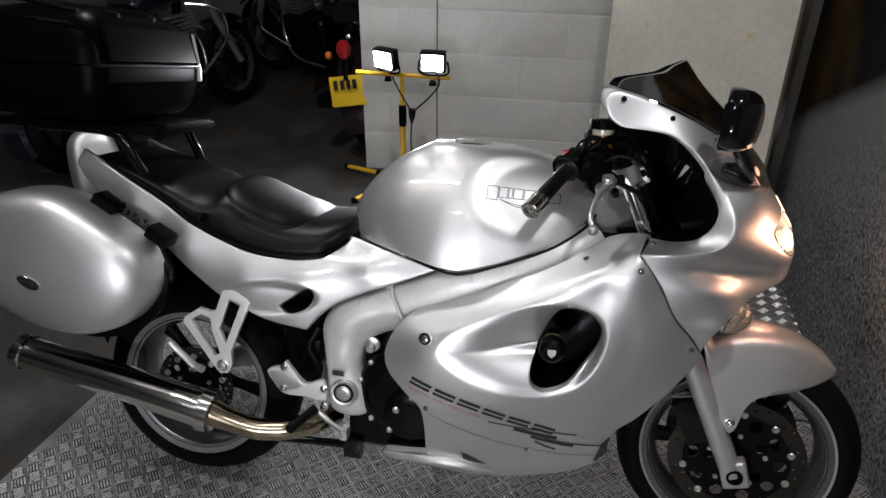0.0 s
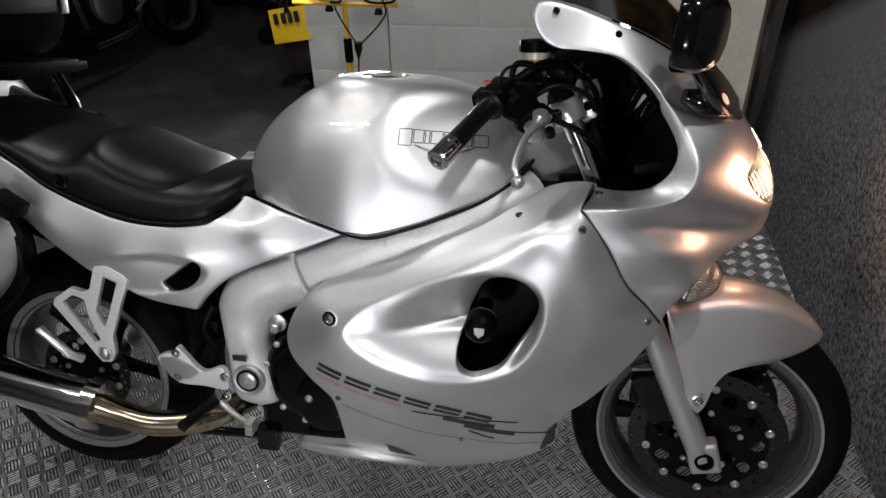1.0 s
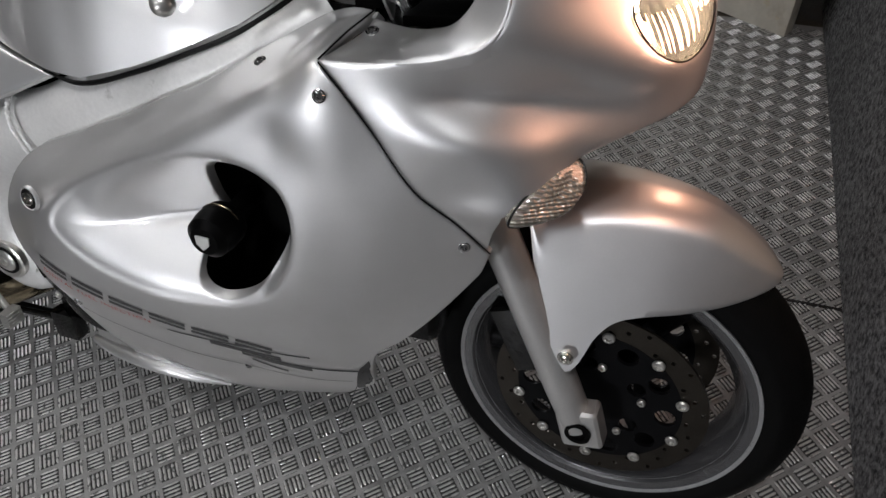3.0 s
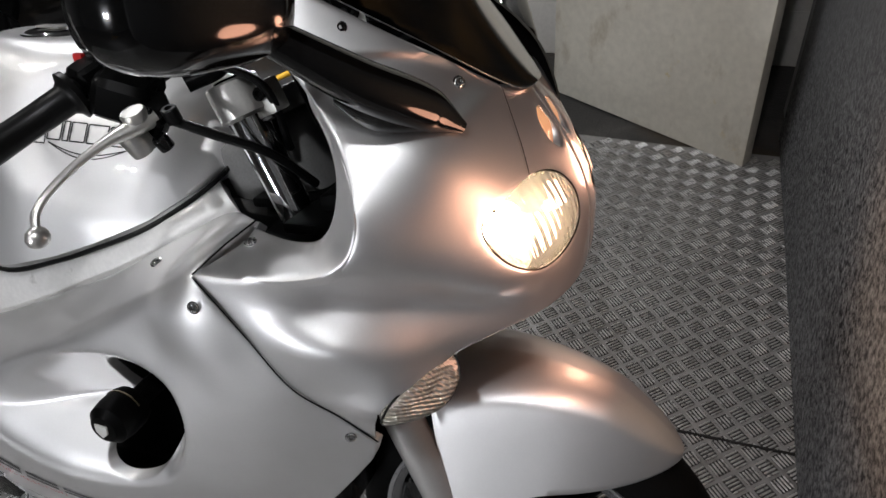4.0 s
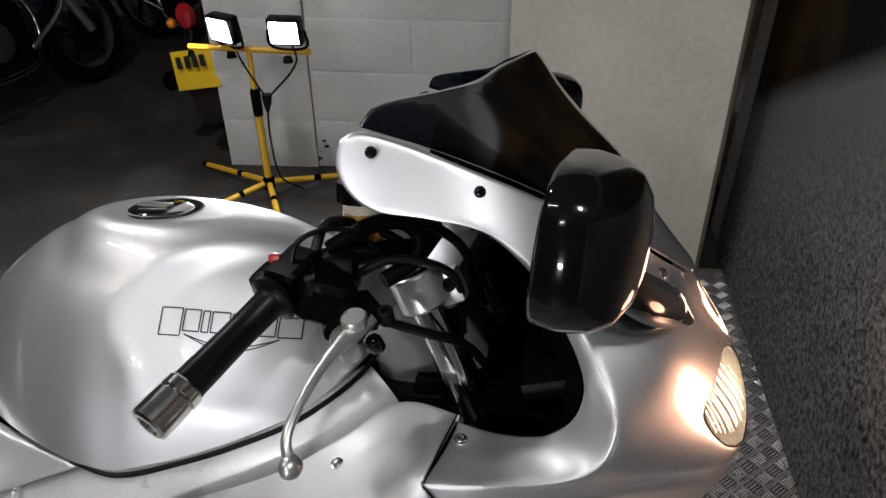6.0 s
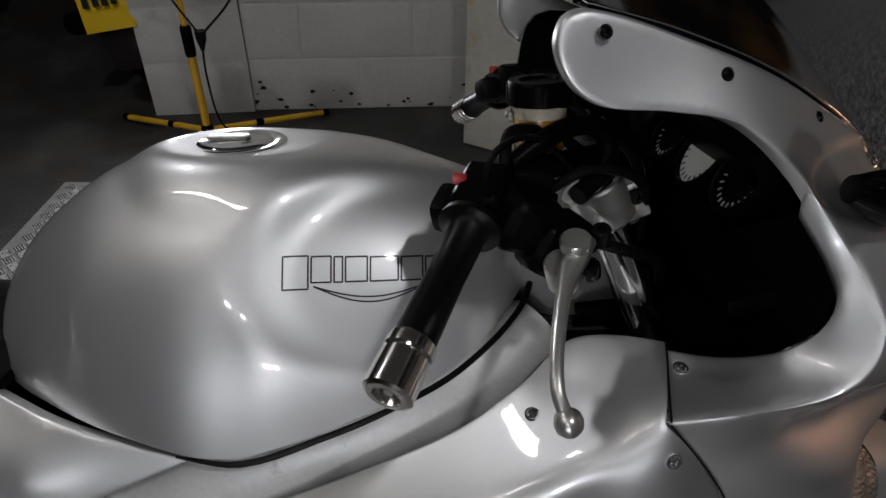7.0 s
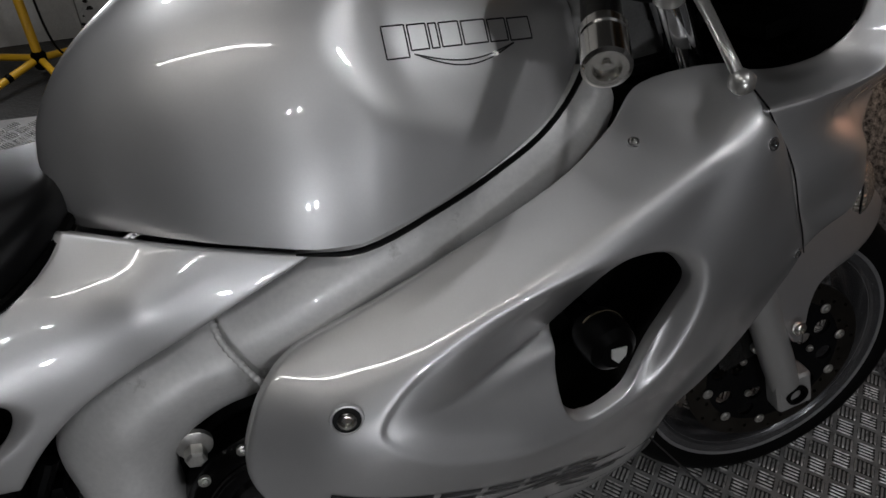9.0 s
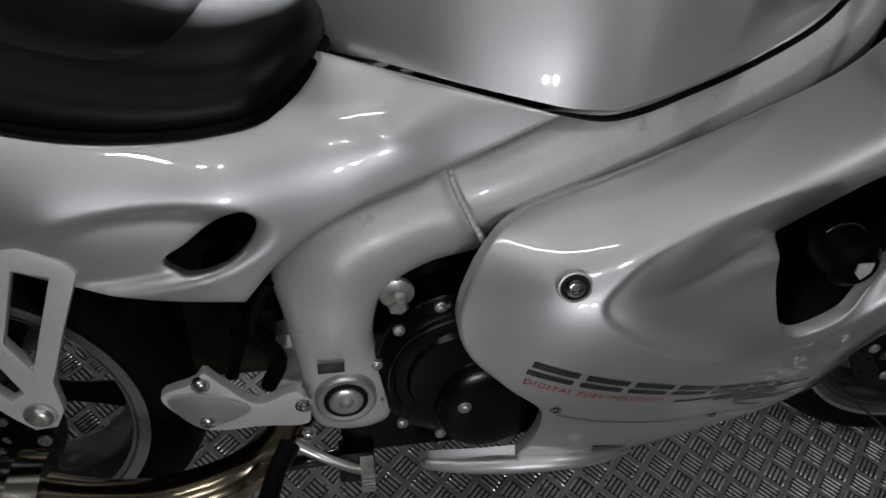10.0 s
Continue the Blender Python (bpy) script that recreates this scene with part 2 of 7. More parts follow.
blotched(BOARD, (0.3, 0.25, 0.17), 3.5, 0.58, 0.75, 0.6)
blotched(BLOCKS, (0.3, 0.29, 0.27), 5.0, 0.66, 0.74)
blotched(CONCRETE, (0.09, 0.085, 0.078), 2.5, 0.5, 0.75)
blotched(CONCRETE, (0.05, 0.034, 0.02), 1.7, 0.52, 0.66)
blotched(BOARD, (0.5, 0.42, 0.22), 7.0, 0.64, 0.72)
blotched(TREAD, (0.1, 0.095, 0.09), 6.0, 0.55, 0.72)
blotched(CAST, (0.3, 0.29, 0.27), 14.0, 0.6, 0.72)
MURAL = printed_road("printed_road_mural")
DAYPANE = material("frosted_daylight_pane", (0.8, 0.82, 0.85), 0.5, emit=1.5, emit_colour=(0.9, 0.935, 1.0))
CEIL = material("dark_ceiling", (0.12, 0.12, 0.12), 0.8, vary=0.2, scale=2)


# ---- building helpers ----
def finish(me, name, mat, parent=None, label="", angle=35):
    me.materials.append(mat)
    for p in me.polygons:
        p.use_smooth = True
    me.set_sharp_from_angle(angle=radians(angle))
    ob = new(name, me)
    if parent:
        ob.parent = parent
    if label:
        ob["label"] = label
    return ob


def part(name, bm, mat, parent, label="", angle=35):
    """One mesh object from a bmesh or from (vertices, faces)."""
    me = bpy.data.meshes.new(name)
    if isinstance(bm, tuple):
        me.from_pydata([tuple(v) for v in bm[0]], [], bm[1])
        me.validate()
    else:
        bm.to_mesh(me)
        bm.free()
    return finish(me, name, mat, parent, label, angle)


def join(*pieces):
    """(vertices, faces) of several (vertices, faces)."""
    vs, fs = [], []
    for v, f in pieces:
        k = len(vs)
        vs += [tuple(p) for p in v]
        fs += [[i + k for i in q] for q in f]
    return vs, fs


def moved(piece, m):
    return [tuple(m @ Vector(v)) for v in piece[0]], piece[1]


def flipped(piece):
    """The mirror image across the bike's middle plane."""
    return [(v[0], -v[1], v[2]) for v in piece[0]], [q[::-1] for q in piece[1]]


def spline(points, n=8, closed=False, corners=()):
    """A smooth line through points; it breaks its direction at the corners."""
    P = [np.array(p, float) for p in points]
    out, N = [], len(P)
    for i in range(N if closed else N - 1):
        b, c = P[i], P[(i + 1) % N]
        a = P[(i - 1) % N] if (closed or i) else 2 * b - c
        d = P[(i + 2) % N] if (closed or i + 2 < N) else 2 * c - b
        if i in corners:
            a = 2 * b - c
        if (i + 1) % N in corners:
            d = 2 * c - b
        L = np.linalg.norm(c - b) + 1e-9
        tb = (c - a) * L / (L + np.linalg.norm(b - a) + 1e-9)
        tc = (d - b) * L / (L + np.linalg.norm(d - c) + 1e-9)
        for k in range(n):
            u = k / n
            out.append((2 * u**3 - 3 * u**2 + 1) * b + (u**3 - 2 * u**2 + u) * tb + (3 * u**2 - 2 * u**3) * c + (u**3 - u**2) * tc)
    if not closed:
        out.append(P[-1])
    return np.array(out)


def loft(rings, cap=True, closed=True):
    """Skin over rings of equally many points."""
    n = len(rings[0])
    vs = [tuple(p) for r in rings for p in r]
    fs = []
    for i in range(len(rings) - 1):
        for j in range(n if closed else n - 1):
            k = (j + 1) % n
            fs.append([i * n + j, i * n + k, (i + 1) * n + k, (i + 1) * n + j])
    if cap and closed:
        fs.append(list(range(n))[::-1])
        fs.append(list(range((len(rings) - 1) * n, len(rings) * n)))
    return vs, fs


def tube(points, radius, n=12, smooth=0, flat=1.0, up=(0, 0, 1), cap=True):
    """A round or flattened bar along a line; radius is a number or one for each point."""
    P = [Vector(p) for p in points]
    R = list(radius) if hasattr(radius, "__len__") else [radius] * len(P)
    if smooth:
        Q = spline([(*p, r) for p, r in zip(P, R)], smooth)
        P, R = [Vector(q[:3]) for q in Q], [q[3] for q in Q]
    rings, side = [], None
    for i, p in enumerate(P):
        t = (P[min(i + 1, len(P) - 1)] - P[max(i - 1, 0)]).normalized()
        side = t.cross(Vector(up)) if side is None else side - t * side.dot(t)
        if side.length < 1e-6:
            side = t.cross(Vector((1, 0.2, 0.1)))
        side.normalize()
        top = side.cross(t).normalized()
        rings.append([p + float(R[i]) * (math.cos(a) * side + float(flat) * math.sin(a) * top) for a in np.arange(n) * 2 * math.pi / n])
    return loft(rings, cap)


def revolve(profile, axis_from, axis, n=32):
    """Turns (radius, along) pairs round an axis."""
    o, z = Vector(tuple(axis_from)), Vector(tuple(axis)).normalized()
    x = z.orthogonal().normalized()
    y = z.cross(x)
    rings = [[o + z * float(h) + float(max(r, 1e-5)) * (math.cos(a) * x + math.sin(a) * y) for a in np.arange(n) * 2 * math.pi / n] for r, h in profile]
    return loft(rings, cap=True)


def block(size, m=Matrix(), bevel=0.004, segments=2):
    bm = bmesh.new()
    bmesh.ops.create_cube(bm, size=1)
    bmesh.ops.scale(bm, vec=size, verts=bm.verts)
    if bevel:
        bmesh.ops.bevel(bm, geom=bm.edges[:], offset=bevel, segments=segments, profile=0.7, affect="EDGES")
    bmesh.ops.transform(bm, matrix=m, verts=bm.verts)
    bm.verts.index_update()
    out = [tuple(v.co) for v in bm.verts], [[v.index for v in f.verts] for f in bm.faces]
    bm.free()
    return out


def slab(outline, thick, m=Matrix(), bevel=0.003, holes=()):
    """A flat plate of the outline (x, z), thick along y, with rounded edges and holes."""
    bm = bmesh.new()
    loops = []
    for loop in (outline, *holes):
        vs = [bm.verts.new((p[0], 0, p[1])) for p in loop]
        loops += [bm.edges.new((vs[i], vs[(i + 1) % len(vs)])) for i in range(len(vs))]
    bmesh.ops.triangle_fill(bm, use_beauty=True, use_dissolve=False, edges=loops)
    faces = bm.faces[:]
    ex = bmesh.ops.extrude_face_region(bm, geom=faces)
    bmesh.ops.translate(bm, vec=(0, thick, 0), verts=[g for g in ex["geom"] if isinstance(g, bmesh.types.BMVert)])
    bmesh.ops.recalc_face_normals(bm, faces=bm.faces)
    if bevel:
        sharp = [e for e in bm.edges if len(e.link_faces) == 2 and e.calc_face_angle(0) > 1.0]
        bmesh.ops.bevel(bm, geom=sharp, offset=bevel, segments=2, profile=0.7, affect="EDGES", clamp_overlap=True)
    bmesh.ops.transform(bm, matrix=m, verts=bm.verts)
    bm.verts.index_update()
    out = [tuple(v.co) for v in bm.verts], [[v.index for v in f.verts] for f in bm.faces]
    bm.free()
    return out


class Thin:
    """A thin plate bent through control heights."""

    def __init__(self, uv, w, soft=1e-5):
        self.c = np.array(uv, float)
        n = len(self.c)
        K = self.kernel(self.c) + soft * np.eye(n)
        Q = np.c_[np.ones(n), self.c]
        A = np.block([[K, Q], [Q.T, np.zeros((3, 3))]])
        self.s = np.linalg.solve(A, np.r_[np.array(w, float), 0, 0, 0])

    def kernel(self, uv):
        r2 = ((uv[:, None] - self.c[None]) ** 2).sum(-1)
        return 0.5 * r2 * np.log(r2 + 1e-12)

    def __call__(self, uv):
        uv = np.array(uv, float)
        return self.kernel(uv) @ self.s[:-3] + self.s[-3] + uv @ self.s[-2:]


class Flat:
    """Heights over a plane that faces n."""

    def __init__(self, n, up=(0, 0, 1)):
        self.n = Vector(n).normalized()
        self.a = Vector(up).cross(self.n).normalized()
        self.b = self.n.cross(self.a)
        self.M = np.array([self.a, self.b, self.n])

    def uvw(self, p):
        return np.array(p, float) @ self.M.T

    def xyz(self, q):
        return np.array(q, float) @ self.M


class Round:
    """Radii about a line: along x at height c (axis 0), or along z at place c (axis 2)."""

    def __init__(self, axis, c, R=0.25):
        self.axis, self.c, self.R = axis, c, R

    def uvw(self, p):
        p = np.array(p, float)
        if self.axis == 0:
            a, b, u = p[:, 1], p[:, 2] - self.c, p[:, 0]
        else:
            a, b, u = p[:, 1], p[:, 0] - self.c, p[:, 2]
        return np.c_[u, np.arctan2(a, b) * self.R, np.hypot(a, b)]

    def xyz(self, q):
        s, c = np.sin(q[:, 1] / self.R) * q[:, 2], np.cos(q[:, 1] / self.R) * q[:, 2]
        return np.c_[q[:, 0], s, c + self.c] if self.axis == 0 else np.c_[c + self.c, s, q[:, 0]]


def inside(pts, poly):
    x, y = pts[:, 0][:, None], pts[:, 1][:, None]
    a, b = poly, np.roll(poly, -1, 0)
    cross = ((a[:, 1] > y) != (b[:, 1] > y)) & (x < (b[:, 0] - a[:, 0]) * (y - a[:, 1]) / (b[:, 1] - a[:, 1] + 1e-15) + a[:, 0])
    return cross.sum(1) % 2 == 1


def rim_distance(pts, poly):
    a, d = poly, np.roll(poly, -1, 0) - poly
    best = np.full(len(pts), 9.0)
    for i in range(len(a)):
        t = np.clip(((pts - a[i]) @ d[i]) / (d[i] @ d[i] + 1e-15), 0, 1)
        best = np.minimum(best, np.linalg.norm(pts - a[i] - t[:, None] * d[i], axis=1))
    return best


def evenly(loop, step):
    """The closed line again, with points at even steps."""
    q = np.vstack([loop, loop[:1]])
    far = np.r_[0, np.cumsum(np.linalg.norm(np.diff(q, axis=0), axis=1))]
    at = np.linspace(0, far[-1], max(int(far[-1] / step), 12), endpoint=False)
    return np.c_[np.interp(at, far, q[:, 0]), np.interp(at, far, q[:, 1])]


def shell(outline, inner, base, corners=(), holes=(), res=0.008, lip=0.004, thick=0.012, press=None, soft=2e-4, also=(), steps=6):
    """A pressed panel: an outline and a few inner points, bent smoothly through them, with turned-in edges and openings.
    press gives the depth pushed in at each place; also: further points that guide the bend only."""
    rimline = spline(outline, steps, True, corners)
    guide = np.array([*outline, *inner, *also], float)
    g = base.uvw(guide)
    bend = Thin(g[:, :2], g[:, 2], soft)
    step = max(min(res * 0.6, 0.004), 0.0025)
    loops = [evenly(base.uvw(rimline)[:, :2], step)]
    for h in holes:
        loops.append(evenly(base.uvw(spline(h, steps, True))[:, :2], step))
    pts, edges, keep = [], [], []
    for L in loops:
        for off in (0.0, lip * 0.3, lip):
            t = np.roll(L, -1, 0) - np.roll(L, 1, 0)
            nrm = np.c_[-t[:, 1], t[:, 0]] / (np.linalg.norm(t, axis=1)[:, None] + 1e-12)
            area = (L[:, 0] * np.roll(L[:, 1], -1) - np.roll(L[:, 0], -1) * L[:, 1]).sum()
            sign = (1 if area > 0 else -1) * (1 if L is loops[0] else -1)
            ring = L + sign * nrm * off
            if off:
                ok = rim_distance(ring, L) > off * 0.8
                keep += list(ring[ok])
            else:
                k = len(pts)
                pts += list(ring)
                edges += [(k + i, k + (i + 1) % len(ring)) for i in range(len(ring))]
    lo, hi = loops[0].min(0), loops[0].max(0)
    xs, ys = np.arange(lo[0], hi[0], res), np.arange(lo[1], hi[1], res)
    grid = np.array([(x + (res / 2 if j % 2 else 0), y) for j, y in enumerate(ys) for x in xs])
    ok = inside(grid, loops[0])
    for L in loops[1:]:
        ok &= ~inside(grid, L)
    for L in loops:
        ok &= rim_distance(grid, L) > lip + res * 0.45
    keep = np.array(keep)
    okk = inside(keep, loops[0])
    for L in loops[1:]:
        okk &= ~inside(keep, L)
    every = [Vector(p) for p in pts] + [Vector(p) for p in keep[okk]] + [Vector(p) for p in grid[ok]]
    vs, _, fs, *_ = delaunay_2d_cdt(every, edges, [], 0, 1e-6)
    uv = np.array([tuple(v) for v in vs])
    mid = np.array([uv[list(f)].mean(0) for f in fs])
    good = inside(mid, loops[0])
    for L in loops[1:]:
        good &= ~inside(mid, L)
    faces = [list(f) for f, k in zip(fs, good) if k]
    w = bend(uv)
    if press:
        w = w - press(base.xyz(np.c_[uv, w]))
    d = np.full(len(uv), 9.0)
    for L in loops:
        d = np.minimum(d, rim_distance(uv, L))
    q = np.clip(1 - d / lip, 0, 1)
    w = w - lip * (1 - np.sqrt(1 - q * q))
    verts = [tuple(p) for p in base.xyz(np.c_[uv, w])]
    count = {}
    for f in faces:
        for i in range(len(f)):
            e = (f[i], f[(i + 1) % len(f)])
            count[e] = count.get(e, 0) + 1
    edge = [e for e in count if (e[1], e[0]) not in count]
    back = {}
    low = base.xyz(np.c_[uv, w - thick])
    for a, b in edge:
        for i in (a, b):
            if i not in back:
                back[i] = len(verts)
                verts.append(tuple(low[i]))
        faces.append([b, a, back[a], back[b]])
    return verts, faces


def thing(name, m, label, category, group=""):
    ob = new(name)
    ob.matrix_world = m
    ob.empty_display_size = 0.1
    return tagged(ob, label, category, group)


def bolt(parent, p, n, r=0.008, mat=None, name="bolt"):
    """A domed socket screw with a hex recess."""
    p, n = Vector(p), Vector(n).normalized()
    prof = [(r * 1.25, -0.004), (r * 1.25, 0.1 * r), (r, 0.16 * r), (r * 0.92, 0.4 * r), (r * 0.7, 0.55 * r), (r * 0.45, 0.6 * r), (r * 0.42, 0.2 * r), (0.0001, 0.2 * r)]
    return part(name, revolve(prof, p, n, 14), mat or CHROME, parent, "", 50)


def ring_on(c, n, r, thick, a0=0.0, a1=6.2832):
    """A thin arc round c in the plane that faces n."""
    n = Vector(n).normalized()
    x = Vector((0, -1, 0))
    y = n.cross(x)
    return tube([c + (x * math.cos(a) + y * math.sin(a)) * r for a in np.linspace(a0, a1, 24)], thick, 6)


def ring_arc(c, r, half, a0, a1):
    """A curved guard over a wheel between two angles from straight up, forwards positive."""
    rings = []
    for a in np.linspace(radians(a0), radians(a1), 20):
        rings.append([(c[0] + (r - d) * math.sin(a), c[1] + y, c[2] + (r - d) * math.cos(a)) for y, d in ((-half, 0.03), (-half * 0.8, 0.006), (0, 0), (half * 0.8, 0.006), (half, 0.03), (half * 0.78, 0.012), (0, 0.006), (-half * 0.78, 0.012))])
    return loft(rings)

# ---- the garage ----
GROUND = -0.03


def quad_sheet(points, z):
    return [(x, y, z) for x, y in points], [list(range(len(points)))]


ground = part("ground", quad_sheet([(-9, -5), (6, -5), (6, 9), (-9, 9)], GROUND - 0.006), CONCRETE, None)
tagged(ground, "dark stained concrete garage floor", "floor", kind="structure")


def wall(name, a, b, height, thick, mat, label, z0=GROUND - 0.006):
    """An upright wall from a to b, thick to the left of its way."""
    a, b = Vector((*a, 0)), Vector((*b, 0))
    d = b - a
    m = Matrix.Translation(a + d / 2 + Vector((-d.y, d.x, 0)).normalized() * thick / 2 + Vector((0, 0, z0 + height / 2))) @ Matrix.Rotation(math.atan2(d.y, d.x), 4, "Z")
    return tagged(part(name, block((d.length, thick, height), m, 0.004), mat, None), label, "wall", kind="structure")


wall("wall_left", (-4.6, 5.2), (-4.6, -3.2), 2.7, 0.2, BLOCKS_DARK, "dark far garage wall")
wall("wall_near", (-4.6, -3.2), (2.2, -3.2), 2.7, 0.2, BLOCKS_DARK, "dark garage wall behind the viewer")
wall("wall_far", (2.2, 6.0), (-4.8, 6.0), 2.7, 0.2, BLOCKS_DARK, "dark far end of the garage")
roof = part("ceiling", block((8, 10, 0.1), pose(-1.3, 1.4, 2.72), 0), CEIL, None)
tagged(roof, "dark garage ceiling", "ceiling", kind="structure")

# blockwork with its own blocks
def blockwork(name, a, b, height, thick, label, course=0.225, long=0.45, shift=0.0):
    a, b = Vector((*a, 0)), Vector((*b, 0))
    d = b - a
    turn = Matrix.Rotation(math.atan2(d.y, d.x), 4, "Z")
    base = Matrix.Translation((a.x, a.y, GROUND - 0.004)) @ turn
    core = part(name, block((d.length, thick, height), base @ pose(d.length / 2, thick / 2 - 0.002, height / 2), 0), MORTAR, None)
    tagged(core, label, "wall", kind="structure")
    rng = random.Random(name)
    shapes = {}
    row = 0
    z = 0.0
    while z < height - 0.05:
        x = -(long / 2 if row % 2 else 0) - shift
        while x < d.length - 0.02:
            x0, x1 = max(x, 0) + 0.004, min(x + long, d.length) - 0.004
            if x1 - x0 > 0.03:
                key = round(x1 - x0, 3)
                if key not in shapes:
                    me = bpy.data.meshes.new("block")
                    v, f = block((key, thick + 0.01, course - 0.009), Matrix(), 0.006, 2)
                    me.from_pydata(v, [], f)
                    me.materials.append(BLOCKS)
                    for p in me.polygons:
                        p.use_smooth = True
                    me.set_sharp_from_angle(angle=radians(40))
                    shapes[key] = me
                ob = new("block", shapes[key])
                ob.parent = core
                ob.matrix_local = base @ pose((x0 + x1) / 2, thick / 2 + rng.uniform(-0.001, 0.002), z + course / 2)
            x += long
        z += course
        row += 1
    return core


blockwork("wall_back", (-1.03, 3.706), (0.8, 3.985), 2.7, 0.14, "white painted blockwork back wall")
blockwork("pillar", (-1.43, 3.61), (-1.03, 3.69), 2.7, 0.3, "white painted blockwork pillar with chipped corner", long=0.4)

# paint broken away from the blocks near the floor and by the pillar
rng = random.Random(5)
chips_v, chips_f = [], []
a, b = Vector((-1.03, 3.706, 0)), Vector((0.8, 3.985, 0))
u = (b - a).normalized()
n = Vector((u.y, -u.x, 0))
spots = [(rng.uniform(0.0, 1.2), abs(rng.gauss(0, 0.05)) + 0.008, rng.uniform(0.003, 0.013)) for _ in range(34)] + [(0.1, 1.42, 0.07), (0.14, 1.35, 0.05), (0.09, 1.5, 0.06)]
for x, z, r in spots:
    k = len(chips_v)
    ring = [(r * (0.6 + 0.6 * rng.random()) * math.cos(t), 0.7 * r * (0.6 + 0.6 * rng.random()) * math.sin(t)) for t in np.arange(11) * 2 * math.pi / 11]
    chips_v += [tuple(a + u * (x + p) + n * 0.0095 + Vector((0, 0, GROUND + max(z + q, 0.003)))) for p, q in ring]
    chips_f.append(list(range(k, k + 11)))
tagged(part("paint_chip", (chips_v, chips_f), GRIME, bpy.data.objects["wall_back"], "dark chips in the white paint"), kind="stuff")

# board that stands across the corner
bl, br = Vector((-0.13, 3.5, 0)), Vector((0.61, 3.185, 0))
d = br - bl
m = Matrix.Translation(bl + Vector((0, 0, GROUND))) @ Matrix.Rotation(math.atan2(d.y, d.x), 4, "Z")
w = d.length
tall_board = part("board", slab([(0, 0), (w, 0), (w - 0.03, 1.8), (0, 1.8)], 0.05, m, 0.004), BOARD, None)
tagged(tall_board, "grubby cream upright board standing across the corner", "board")

# side wall with a printed road mural
A, B = Vector((1.26, -1.0, 0)), Vector((0.68, 3.6, 0))
d = B - A
turn = Matrix.Rotation(math.atan2(d.y, d.x), 4, "Z")
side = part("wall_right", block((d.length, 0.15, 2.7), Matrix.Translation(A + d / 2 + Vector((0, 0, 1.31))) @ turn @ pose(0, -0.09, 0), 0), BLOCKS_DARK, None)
tagged(side, "dark side wall", "wall", kind="structure")
sheet = part("mural", block((3.9, 0.018, 2.3), Matrix.Translation(A + d * (2.47 / d.length) + Vector((0, 0, GROUND + 1.16))) @ turn, 0.003), MURAL, None)
tagged(sheet, "dark printed panel of asphalt with a faint sunset", "mural")

# treadplate: a sheet with five raised bars in each lozenge, turned by quarter turns
plate = [(-1.45, 0.2), (1.2, -0.05), (0.76, 3.29), (0.42, 3.25), (-1.53, 3.06)]
deck = part("treadplate", loft([[(x, y, GROUND - 0.006) for x, y in plate], [(x, y, GROUND) for x, y in plate]]), TREAD, None)
tagged(deck, "scuffed grey five bar treadplate flooring", "floor plate", kind="structure")


def tread():
    pitch, vs, fs, gv, gf = 0.0421, [], [], [], []
    ca, sa = math.cos(radians(49)), math.sin(radians(49))
    poly = np.array(plate)
    shape = np.array([(-0.0165, 0, 0), (-0.012, -0.0026, 0), (0.012, -0.0026, 0), (0.0165, 0, 0), (0.012, 0.0026, 0), (-0.012, 0.0026, 0),
                      (-0.0115, -0.0009, 0.0021), (0.0115, -0.0009, 0.0021), (0.0115, 0.0009, 0.0021), (-0.0115, 0.0009, 0.0021)])
    faces = [(0, 1, 6), (1, 2, 7, 6), (2, 3, 7), (3, 4, 8), (4, 5, 9, 8), (5, 0, 9), (0, 6, 9), (3, 8, 7), (6, 7, 8, 9)]
    near, pieces = Vector((0.05, 1.2)), []
    mids = [(i * pitch, j * pitch, (i + j) % 2) for i in range(-40, 100) for j in range(-60, 80)]
    at = np.array([(x * ca - y * sa, x * sa + y * ca) for x, y, _ in mids])
    ok = inside(at, poly) & (rim_distance(at, poly) > 0.02)
    order = sorted(np.flatnonzero(ok), key=lambda i: (Vector(at[i]) - near).length)
    single = set(order[:60])
    for i in order:
        x, y, k = mids[i]
        hx, hy = (0.0165, 0.0188) if not k else (0.0188, 0.0165)
        ring = [(x + hx * a, y + hy * b) for a, b in ((-1, -0.75), (-0.75, -1), (0.75, -1), (1, -0.75), (1, 0.75), (0.75, 1), (-0.75, 1), (-1, 0.75))]
        gf.append(list(range(len(gv), len(gv) + 8)))
        gv += [(u * ca - v * sa, u * sa + v * ca, GROUND + 0.0004) for u, v in ring]
        for n in range(5):
            p = shape + (0, (n - 2) * 0.0079, 0)
            if i in single:
                d = (n - 2) * 0.0079
                u, v = (x + d, y) if k else (x, y + d)
                pieces.append(Matrix.Translation((u * ca - v * sa, u * sa + v * ca, GROUND)) @ Matrix.Rotation(radians(49 + 90 * k), 4, "Z"))
                continue
            if k:
                p = p[:, [1, 0, 2]]
            p = p + (x, y, 0)
            q = np.c_[p[:, 0] * ca - p[:, 1] * sa, p[:, 0] * sa + p[:, 1] * ca, p[:, 2] + GROUND]
            b = len(vs)
            vs += [tuple(v) for v in q]
            fs += [[b + i for i in f] for f in faces]
    return (vs, fs), (gv, gf), (shape, faces), pieces


